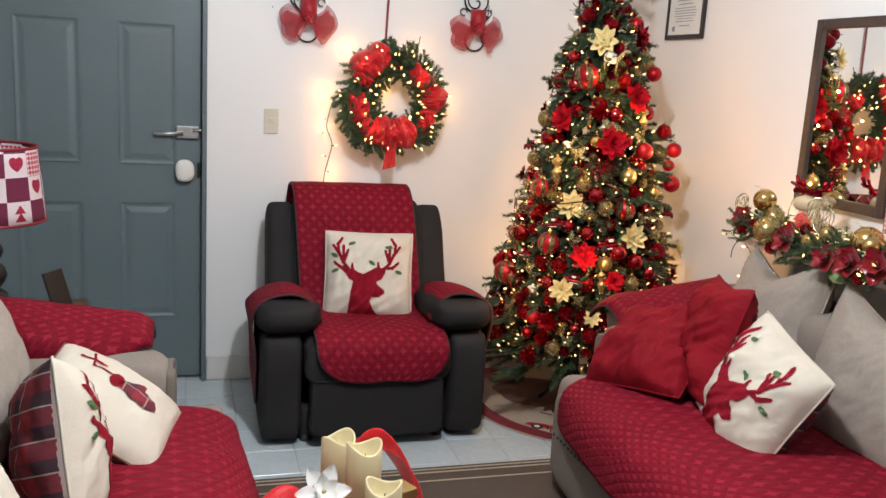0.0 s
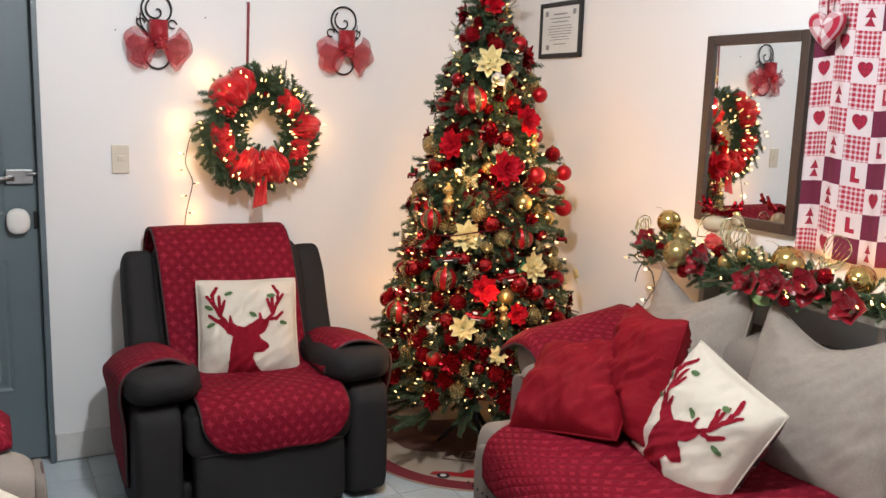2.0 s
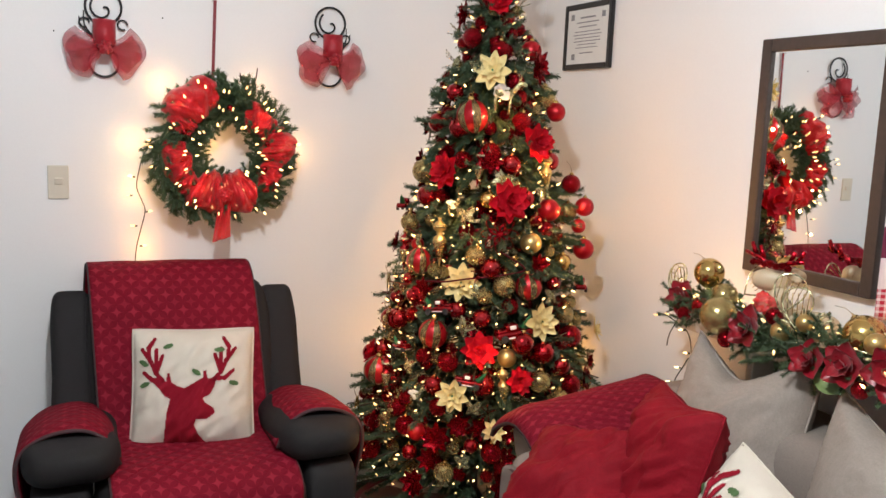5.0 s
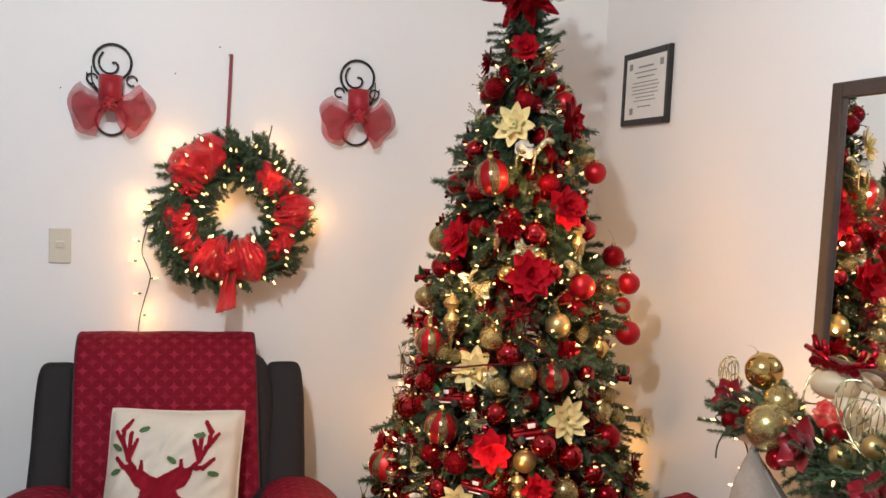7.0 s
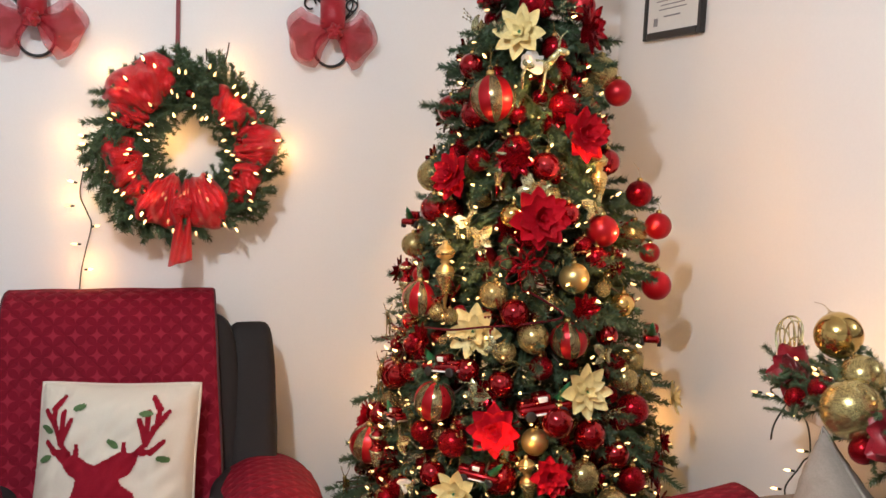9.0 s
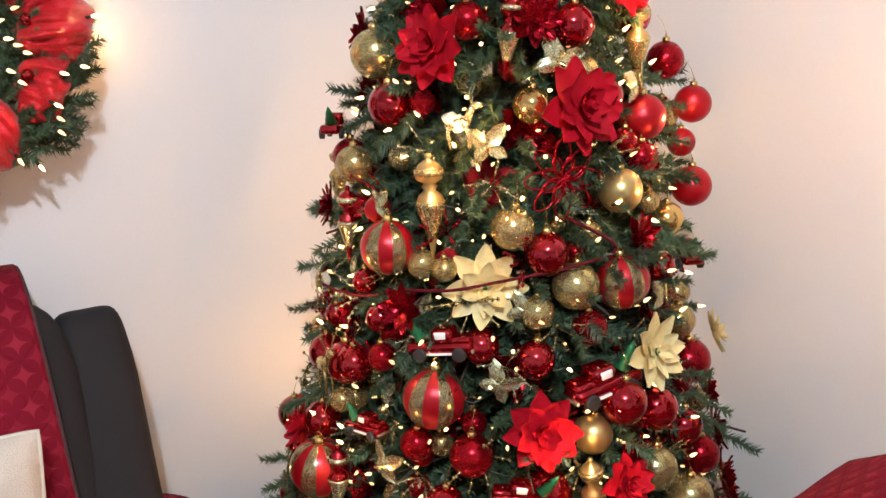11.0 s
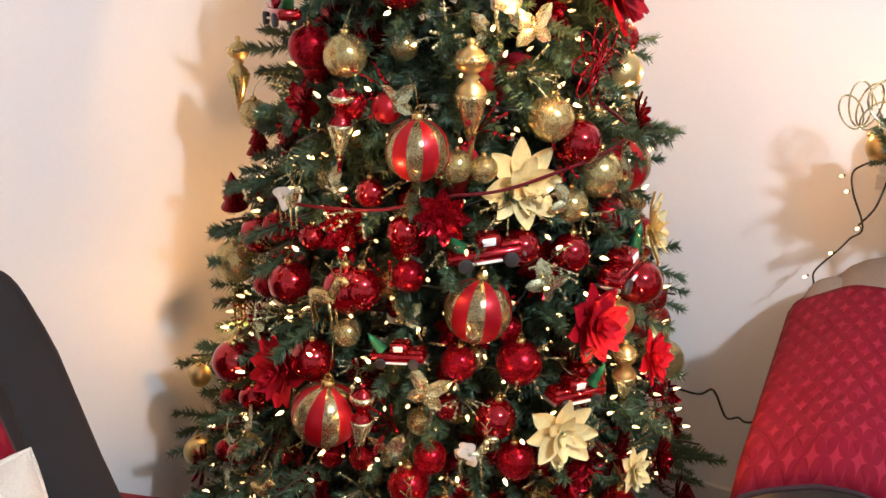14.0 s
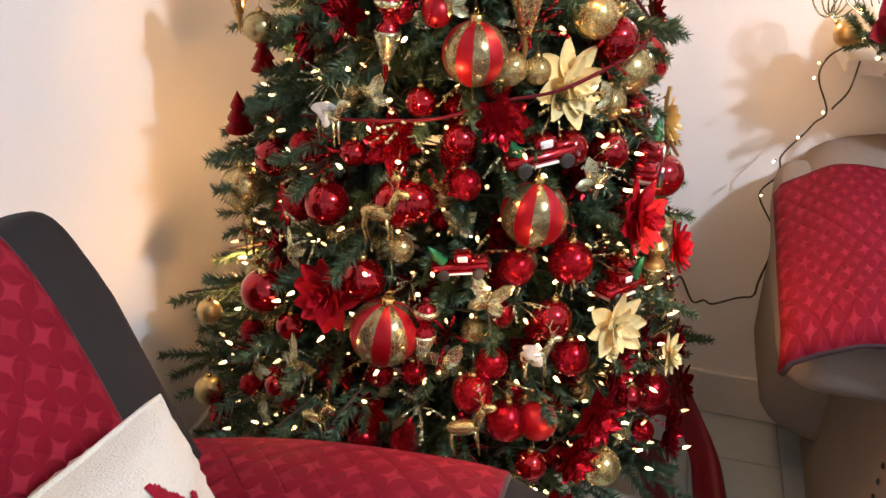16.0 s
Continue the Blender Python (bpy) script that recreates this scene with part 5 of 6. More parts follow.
# small ornaments crowded between the large ones
taken = FIRST + RED_GLIT_MORE + RED_SHINY_MORE + GOLD_MORE + GOLD_FLOWER + RED_FLOWER + GLIT_FLOWER + BUTTERFLY + TRUCK + GOLD_FINIAL + RED_FINIAL + WHITE_DEER + GOLD_DEER + SNOW
crowd = {"ball": [], "gold": [], "bloom": [], "wings": []}
for k in range(1300):
    z = 0.34 + 1.42 * (1 - math.sqrt(rng.uniform(0, 1))) if k % 4 else rng.uniform(1.35, 1.88)
    b = rng.uniform(125, 330)
    kind = ("ball", "ball", "bloom", "bloom", "gold", "wings", "bloom")[k % 7]
    d = {"ball": 0.046, "gold": 0.042, "bloom": 0.082, "wings": 0.062}[kind] * rng.uniform(0.85, 1.15)
    row = (b, z, tree_radius(z) * (0.86 - 0.10 * math.cos(radians(b - 228)) - 0.10 * (k % 3)), d)
    if all((spot_of(row) - spot_of(q)).length > 0.43 * (d + q[3]) for q in taken):
        crowd[kind].append(row)
        taken.append(row)
baubles("red_bauble", "small red glittered bauble hanging on the tree", crowd["ball"], "red_glitter")
baubles("gold_bauble", "small gold glittered bauble hanging on the tree", crowd["gold"], "gold_glitter")
BUTTERFLY = BUTTERFLY + crowd["wings"]
GLIT_FLOWER = GLIT_FLOWER + crowd["bloom"]
# branches that reach out to the ornaments at the rim
reach = []
for row in FIRST + GOLD_FINIAL + RED_FINIAL + GOLD_DEER + RED_CONE + WHITE_DEER:
    b, z, r, d = row
    if r > 0.86 * tree_radius(z):
        out = Vector((math.cos(radians(b)), math.sin(radians(b)), 0))
        for k in range(4):
            way = out + Vector((rng.uniform(-0.5, 0.5), rng.uniform(-0.5, 0.5), rng.uniform(-0.35, 0.15)))
            reach.append((int(rng.integers(6)), along(out * (r - 0.12) + Vector((0, 0, z + 0.42 * d + rng.uniform(-0.03, 0.03))), way, rng.uniform(0, 6), rng.uniform(0.8, 1.05))))
V, F = scatter(reach, FORMS)
rim_twigs = new("outer_foliage", mesh_of("outer_foliage", V, F, "needles"))
rim_twigs.parent = tree
tagged(rim_twigs, "dark green plastic needles", kind="stuff")
for row in GOLD_FLOWER:
    flower("gold_poinsettia", "pale gold cloth poinsettia on the tree", on_tree(*row[:3]) @ pose(0, -0.025, 0, -12, 0, random.uniform(-12, 12)), row[3] * 1.08, "gold_petal", ((8, 1.0, 5), (6, 0.72, 26), (4, 0.42, 50)), "toy_green")
for row in RED_FLOWER:
    flower("red_poinsettia", "bright red velvet poinsettia on the tree", on_tree(*row[:3]) @ pose(0, -0.025, 0, -12, 0, random.uniform(-12, 12)), row[3] * 1.15, "red_petal", ((8, 1.0, 6), (8, 0.85, 24), (6, 0.58, 44), (4, 0.36, 62)), centre="red_glitter", width=0.74)
for row in GLIT_FLOWER:
    flower("glitter_poinsettia", "dark red glittered poinsettia on the tree", on_tree(*row[:3]) @ pose(0, -0.02, 0, -8, 0, 0), row[3] * 1.1, "red_glitter", centre="red_glitter")
for b, z, r, d in SNOW:
    t = thing("snowflake_ornament", "red glittered open-petal snowflake ornament", "ornament")
    t.matrix_basis = on_tree(b, z, r + 0.02) @ Matrix.Scale(d, 4)
    for lay, (n, s) in enumerate(((8, 0.5), (8, 0.3))):
        loop = [(s * (0.5 - 0.5 * math.cos(a)) if a <= math.pi else s * (0.5 - 0.5 * math.cos(a)), -0.02 * lay, 0.11 * s * 2 * math.sin(a)) for a in np.linspace(0, 2 * math.pi, 17)[:-1]]
        lm = finish("petal_loop", tube(loop, 0.013, 5, closed=True), "red_glitter")
        for k in range(n):
            part("petal_loop", lm, None, t, at=pose(0, 0, 0, 0, 360 * k / n + 22 * lay, 0))
finials("gold_drop", "gold glass drop ornament with glittered bands", GOLD_FINIAL, "gold_satin", "gold_glitter")
finials("red_drop", "red glass drop ornament with glittered bands", RED_FINIAL, "red_shiny", "pale_glitter")
butterflies(BUTTERFLY)
trucks(TRUCK)
reindeer("white_reindeer", "silver reindeer ornament with white fur", WHITE_DEER, "pale_glitter", True)
reindeer("gold_reindeer", "gold glittered reindeer ornament on the tree", [(b, z, min(r, 0.84 * tree_radius(z)), d) for b, z, r, d in GOLD_DEER], "gold_glitter", False)
for k, (b, z, r, d) in enumerate(HEART):
    def heart_shape(u, v):
        a = 2 * math.pi * u
        x, y = 0.5 * math.sin(a) ** 3, 0.42 * math.cos(a) - 0.16 * math.cos(2 * a) - 0.06 * math.cos(3 * a)
        s = math.sin(math.pi * v) ** 0.6
        return (x * s, -0.16 * math.cos(math.pi * v), y * s)
    hb = solid("heart_ornament", sheet(heart_shape, 32, 12), "red_velvet", "stuffed red velvet heart on the tree", "ornament", group="hearts on the tree")
    hb.matrix_basis = on_tree(b, z, r + 0.02, 20 * (1 - 2 * k)) @ Matrix.Scale(d * 1.1, 4)
for b, z, r, d in RED_CONE:
    cone = solid("fir_ornament", lathe([(0.02, -0.5), (0.34, -0.46), (0.18, -0.2), (0.27, -0.18), (0.12, 0.1), (0.19, 0.12), (0.01, 0.5)], 14), "red_glitter", "small red glittered fir ornament", "ornament", group="fir ornaments on the tree")
    cone.matrix_basis = on_tree(b, z, r + 0.01, random.uniform(-10, 10)) @ Matrix.Scale(d, 4)

rope_pts = smooth_path([(AX + r * math.cos(radians(b)), AY + r * math.sin(radians(b)), z) for b, z, r in ROPE], 8)
solid("cord_garland", tube(rope_pts, 0.0027, 6), "cord_red", "thin dark red cord draped across the tree", "cord")

# thin glittered sprays that stick out between the ornaments
def spray_mesh(material, seed):
    g = np.random.default_rng(seed)
    bs = []
    for k in range(7):
        a, e = g.uniform(0, 6.28), g.uniform(0.5, 1.3)
        d = Vector((math.cos(a) * math.cos(e), -math.sin(e), math.sin(a) * math.cos(e))) * g.uniform(0.6, 1.0)
        bs.append(tube([(0, 0, 0), d * 0.5 + Vector((0, 0, 0.06)), d], 0.018, 4, 0.6))
        for t in (0.55, 0.78, 1.0):
            bs.append(puff(0.07, 0.07, 0.09, d * t + Vector((0, 0, 0.04 * (1 - t))), 1, 1, 6, 4))
    return finish("spray", joined(*bs), material)


SPRAYS = [spray_mesh("pale_glitter", 1), spray_mesh("red_glitter", 2), spray_mesh("gold_glitter", 3)]
for k in range(96):
    z = 0.36 + 1.5 * (1 - math.sqrt(1 - (k + 0.5) / 96 * 0.96)) if k < 80 else 1.4 + 0.03 * (k - 80)
    b = 122 + 208 * ((k * 0.618034 + 0.17) % 1)
    t = thing("glitter_spray", ("pale gold", "dark red", "gold")[k % 3] + " glittered berry spray stuck between the branches", "ornament", group="sprays on the tree")
    t.matrix_basis = on_tree(b, z, tree_radius(z) * (0.80 - 0.10 * math.cos(radians(b - 228))), random.uniform(-60, 60)) @ Matrix.Scale(random.uniform(0.055, 0.08), 4)
    part("spray", SPRAYS[k % 3], None, t)

# the top of the tree
flower("tree_topper", "large red glittered poinsettia at the tree's tip", pose(AX - 0.03, AY - 0.05, 2.03, -10, 0, -20), 0.25, "red_glitter", ((9, 1.0, 4), (7, 0.8, 25), (5, 0.5, 45)), "red_glitter", "tree topper", "", 0.34)
flower("red_poinsettia", "round dark red velvet flower near the tip", pose(AX - 0.03, AY - 0.09, 1.865, -5, 0, -20), 0.095, "red_petal", ((8, 1.0, 20), (7, 0.8, 40), (6, 0.6, 60)), "red_glitter", width=0.8)
curls = thing("gold_curls", "thin curled gold glitter twigs at the tree's tip", "twig", (AX, AY, 1.98))
for k in range(9):
    a = radians(40 * k + 10)
    reach = 0.11 + 0.03 * (k % 3)
    pts = [(reach * t * math.cos(a + 0.5 * math.sin(5 * t)), reach * t * math.sin(a + 0.5 * math.sin(5 * t)), 0.10 * t + 0.03 * math.sin(7 * t)) for t in np.linspace(0, 1, 14)]
    part("twig", tube(pts, 0.0016, 4), "pale_glitter", curls)

rb = [(1.90, 3.07, 0.30), (1.93, 3.03, 0.20), (1.88, 2.98, 0.12), (1.80, 2.95, 0.05), (1.74, 2.90, 0.03)]
rp = smooth_path(rb, 6)
solid("hanging_ribbon", sheet(lambda u, v: rp[min(int(v * (len(rp) - 1)), len(rp) - 1)] + Vector((0.0, (u - 0.5) * (0.03 + 0.05 * v), 0.02 * math.sin(5 * u))), 6, len(rp) - 1, 0.002), "ribbon_red", "dark red ribbon trailing from the tree to the floor", "ribbon")

# ---- string lights ----


def bulb_meshes():
    glass = lathe([(0.0022, 0.0), (0.0034, 0.003), (0.0036, 0.008), (0.0022, 0.014), (0.0006, 0.018)], 8)
    return finish("bulb", glass, "bulb_glow"), finish("socket", lathe([(0.003, -0.011), (0.0034, -0.004), (0.0030, 0.001)], 7), "cable")


BULB, SOCKET = bulb_meshes()


def string_of_lights(name, label, spots, scale=1.0, cable=None, group=""):
    t = thing(name, label, "string lights", group=group)
    for p, d in spots:
        m = along(p, d) @ pose(0, 0, 0, 0, 90, 0) @ Matrix.Scale(scale, 4)
        b = part("bulb", BULB, None, t, at=m)
        part("socket", SOCKET, None, b)
    if cable:
        for c in cable:
            part("cable", tube(c, 0.0019, 5), "cable", t, "dark green wire")
    return t


spots = []
for k in range(390):
    z = 0.30 + 1.6 * (1 - math.sqrt(1 - (k + 0.5) / 340 * 0.97)) if k < 340 else 1.2 + 0.7 * (k - 340) / 50
    a = radians(98 + 262 * ((k * 0.618034) % 1)) + rng.uniform(-0.1, 0.1)
    r = tree_radius(z) * rng.uniform(0.72, 0.96) * (1 - 0.13 * max(0, math.cos(a - radians(228))))
    d = Vector((math.cos(a), math.sin(a), rng.uniform(-0.3, 1.0)))
    spots.append(((AX + r * math.cos(a), AY + r * math.sin(a), z), d))
helix = []
for k in range(420):
    z = 0.32 + 1.5 * k / 420
    a = k * 0.165
    r = tree_radius(z) * (0.66 + 0.06 * math.sin(k * 1.7))
    helix.append((AX + r * math.cos(a), AY + r * math.sin(a), z + 0.02 * math.sin(k * 0.9)))
tree_lights = string_of_lights("tree_lights", "warm white string lights wound round the tree", spots, 0.8, [helix])
# the bulbs deeper between the branches
bulb_form = (np.array([tuple(v.co) for v in BULB.vertices]), [tuple(p.vertices) for p in BULB.polygons])
deep = []
for k in range(190):
    z = 0.30 + 1.35 * (1 - math.sqrt(1 - (k + 0.5) / 190 * 0.98))
    a = radians(128 + 196 * ((k * 0.618034 + 0.31) % 1))
    r = tree_radius(z) * rng.uniform(0.64, 0.82)
    d = Vector((math.cos(a) + rng.uniform(-0.6, 0.6), math.sin(a) + rng.uniform(-0.6, 0.6), rng.uniform(-0.2, 1.0)))
    deep.append((0, along((AX + r * math.cos(a), AY + r * math.sin(a), z), d) @ pose(0, 0, 0, 0, 90, 0) @ Matrix.Scale(0.6, 4)))
V, F = scatter(deep, [bulb_form])
deep_bulb = new("inner_bulb", mesh_of("inner_bulb", V, F, "bulb_glow"))
deep_bulb.parent = tree_lights
tagged(deep_bulb, "tiny warm bulbs between the branches", kind="stuff")
cord = smooth_path([(2.0, 3.16, 0.46), (2.10, 3.10, 0.40), (2.16, 3.078, 0.385), (2.165, 3.045, 0.326), (2.165, 3.02, 0.333), (2.165, 3.0, 0.327), (2.165, 2.95, 0.352), (2.165, 2.918, 0.363), (2.165, 2.913, 0.40), (2.165, 2.90, 0.463), (2.165, 2.88, 0.5)], 5)
solid("light_cable", tube(cord, 0.0025, 6), "cable", "twisted dark wire running from tree to sofa", "cable")
for a, z in ((20, 0.6), (20, 1.1), (75, 0.7), (75, 1.25), (115, 0.6), (115, 1.0), (340, 0.75), (200, 0.7), (250, 0.75), (225, 1.2), (290, 1.1), (60, 1.6), (180, 0.95), (215, 0.5), (160, 0.6), (260, 1.5), (285, 1.35), (308, 1.2)):
    r = tree_radius(z) * (0.86 if a in (75, 115) else 1.0) + (0.012 if a < 120 else 0.03)
    lamp("tree_light_glow", "POINT", (AX + r * math.cos(radians(a)), AY + r * math.sin(radians(a)), z), {75: 0.9, 115: 1.2, 308: 0.9, 285: 1.0, 340: 0.05, 20: 0.75, 60: 0.7, 290: 0.7, 260: 1.5, 250: 1.2, 160: 0.25, 200: 0.8, 215: 0.6, 225: 2.2, 180: 1.0}.get(a, 1.0), WARM, 0.004)

# ---- wreath ----
WC = Vector((0.893, 3.955, 1.345))
wreath = thing("wreath", "green fir wreath with red gauze ribbon and warm lights", "wreath", tuple(WC))
ring_pts = [(0.165 * math.cos(a), 0, 0.165 * math.sin(a)) for a in np.linspace(0, 2 * math.pi, 49)[:-1]]
part("wire_ring", tube(ring_pts, 0.012, 8, closed=True), "bark", wreath)
wp = []
for k in range(330):
    a = 2 * math.pi * k / 330 + rng.uniform(-0.03, 0.03)
    c = Vector((0.165 * math.cos(a), 0, 0.165 * math.sin(a)))
    swirl = rng.uniform(-1, 1)
    rad = Vector((math.cos(a), 0, math.sin(a)))
    tan = Vector((-math.sin(a), 0, math.cos(a)))
    d = rad * math.cos(swirl * 2.6) * 0.9 + tan * 0.8 + Vector((0, -abs(math.sin(swirl * 2.6)) * 0.75 + 0.05, 0))
    wp.append((int(rng.integers(6)), along(c, d, rng.uniform(0, 6), rng.uniform(0.85, 1.15))))
for k in range(110):
    a = 2 * math.pi * k / 110
    c = Vector((0.165 * math.cos(a), -0.02, 0.165 * math.sin(a)))
    d = Vector((-math.cos(a) - 0.5 * math.sin(a) + rng.uniform(-0.3, 0.3), rng.uniform(-0.45, 0.1), -math.sin(a) + 0.5 * math.cos(a) + rng.uniform(-0.3, 0.3)))
    wp.append((int(rng.integers(6)), along(c, d, rng.uniform(0, 6), rng.uniform(0.6, 0.85))))
for k in range(60):
    a = 2 * math.pi * k / 60
    r = 0.165 + rng.uniform(-0.05, 0.06)
    wp.append((int(rng.integers(6)), along((r * math.cos(a), -0.055, r * math.sin(a)), (-math.sin(a) + rng.uniform(-0.6, 0.6), -0.45, math.cos(a) + rng.uniform(-0.6, 0.6)), rng.uniform(0, 6), rng.uniform(0.5, 0.75))))
for k in range(46):
    a = radians(rng.uniform(95, 265))
    wp.append((int(rng.integers(6)), along((0.125 * math.cos(a), -0.03, 0.125 * math.sin(a)), (-math.cos(a) + rng.uniform(-0.5, 0.5), rng.uniform(-0.3, 0.1), -math.sin(a) + rng.uniform(-0.5, 0.5)), rng.uniform(0, 6), rng.uniform(0.5, 0.7))))
V, F = scatter(wp, FORMS)
wg = new("greenery", mesh_of("greenery", V, F, "needles_light"))
wg.parent = wreath
tagged(wg, "green plastic fir needles", kind="stuff")


def gauze(sx, sy, sz, seed, n=56, fold=0.28):
    """A crumpled loop of gauze ribbon."""
    bm = puff(1, 1, 1, (0, 0, 0), 0.9, 0.9, n, n // 2)
    for v in bm.verts:
        p = v.co.copy()
        a = math.atan2(p.z, p.x)
        v.co = p * (1 + fold * 0.5 * math.sin(6 * a + seed) + fold * noise.noise(p * 3.5 + Vector((seed, 0, 0))) + 0.6 * fold * noise.noise(p * 10 + Vector((0, seed, 0))))
    bmesh.ops.scale(bm, vec=(sx, sy, sz), verts=bm.verts)
    return bm


def swag(a0, a1, r0, r1, bulge, seed, pinch=0.62):
    """A gathered length of gauze ribbon that follows the wreath from a0 to a1 degrees."""
    def f(u, v):
        a = radians(a0 + (a1 - a0) * u)
        w = pinch + (1 - pinch) * math.sin(math.pi * u) ** 0.7
        ruf = math.sin(15 * u + 3 * math.sin(4 * v + seed) + seed)
        t = (v - 0.5) * w + 0.5 + 0.05 * math.sin(9 * u + seed) + 0.025 * ruf
        r = r0 + (r1 - r0) * t
        lift = bulge * (0.25 + 0.75 * math.sin(math.pi * u) ** 0.6) * math.sin(math.pi * v) ** 0.5
        n = noise.noise(Vector((u * 5 + seed, v * 4, seed))) * 0.022 + noise.noise(Vector((u * 13 + seed, v * 3, seed + 5))) * 0.012
        return (r * math.cos(a), -0.035 - lift - 0.009 * ruf * math.sin(math.pi * v) - n, r * math.sin(a))
    return sheet(f, 44, 18, 0.0012)


for k, (a0, a1, r0, r1, bulge) in enumerate(((96, 148, 0.125, 0.265, 0.085), (134, 160, 0.115, 0.215, 0.06), (168, 216, 0.11, 0.215, 0.065), (206, 236, 0.12, 0.21, 0.05), (228, 272, 0.075, 0.225, 0.085), (266, 314, 0.075, 0.225, 0.085), (-46, -6, 0.135, 0.225, 0.06), (-12, 24, 0.125, 0.255, 0.075), (18, 62, 0.115, 0.215, 0.075))):
    part("ribbon_swag", swag(a0, a1, r0, r1, bulge, k * 3.1), "bright_tulle", wreath, "bright red gauze ribbon")
part("ribbon_knot", gauze(0.05, 0.05, 0.05, 50, fold=0.15), "bright_tulle", wreath, "bright red gauze knot", at=pose(-0.005, -0.11, -0.145))
part("ribbon_tail", sheet(lambda u, v: (-0.012 * v + (u - 0.5) * (0.035 + 0.028 * v), -0.085 + 0.006 * math.sin(12 * u + 3 * v), -0.16 - 0.155 * v + 0.018 * v * u), 12, 14, 0.0012), "bright_tulle", wreath, "red gauze ribbon tail")
for k in range(10):
    a = k * 0.63 + 0.2
    part("berry", ball_mesh("berry", "red_shiny", 14), None, wreath, at=pose(0.15 * math.cos(a), -0.075, 0.15 * math.sin(a)) @ Matrix.Scale(0.022, 4))
for k, (x, z, dx, dz) in enumerate(((0.10, 0.22, 0.02, 0.07), (-0.04, 0.23, -0.07, 0.02), (0.06, 0.24, 0.0, 0.03))):
    part("twig", tube(smooth_path([(x, -0.02, z), (x + dx * 0.6, -0.03, z + dz * 0.4), (x + dx, -0.02, z + dz)], 4), 0.002, 5), "bark", wreath)
ws = []
for k in range(76):
    a = k * 2.39996
    r = 0.165 + (0.055 if k % 2 else -0.045) + rng.uniform(-0.035, 0.03)
    ws.append(((WC.x + r * math.cos(a), WC.y - 0.065 - rng.uniform(0, 0.06), WC.z + r * math.sin(a)), (math.cos(a), -0.9, math.sin(a))))
wire = smooth_path([(0.66, 3.985, 1.36), (0.637, 4.015, 1.317), (0.622, 4.02, 1.26), (0.615, 4.02, 1.206), (0.632, 4.02, 1.16), (0.642, 4.02, 1.123), (0.625, 4.02, 1.05), (0.612, 4.02, 0.99), (0.603, 4.02, 0.90)], 6)
for p, d in (((0.60, 4.01, 1.245), (-1, -0.3, 0.3)), ((0.591, 4.01, 1.179), (-1, -0.4, 0)), ((0.652, 4.01, 1.123), (1, -0.4, 0.2)), ((0.606, 4.01, 1.073), (-1, -0.4, 0.1)), ((0.632, 4.01, 1.002), (1, -0.5, 0.2))):
    ws.append((p, d))
string_of_lights("wreath_lights", "warm white string lights wound through the wreath", ws, 0.9, [wire])
for x, z in ((0.60, 1.36), (0.632, 1.0), (0.605, 1.19), (0.70, 1.56), (1.02, 1.56), (1.17, 1.34), (0.86, 1.36)):
    lamp("wreath_light_glow", "POINT", (x, 3.985, z), 0.32, WARM, 0.004)
for x, z in ((0.74, 1.50), (1.03, 1.48), (0.80, 1.23), (0.99, 1.22)):
    lamp("wreath_light_glow", "POINT", (x, 3.845, z), 0.05, WARM, 0.004)
hang = thing("wreath_hanger", "narrow dark red ribbon hung from a nail", "ribbon", (0.874, WALL_Y, 1.0))
part("ribbon", rbox(0.011, 0.002, 0.30, (0.004, -0.012, 0.715), turn=(0, 1.5, 0)), "ribbon_red", hang, smooth=False)
part("nail", tube([(0, 0, 0.863), (0, -0.022, 0.863)], 0.002, 6), "steel", hang)

for x, z in ((0.843, 1.885), (0.705, 1.79), (0.36, 1.72)):
    solid("wall_nail", tube([(x, WALL_Y + 0.004, z), (x + 0.002, WALL_Y - 0.006, z + 0.001)], 0.0022, 6), "black_iron", "small dark nail standing in the wall", "nail", group="nails in the wall")

# ---- wall sconces with bows ----


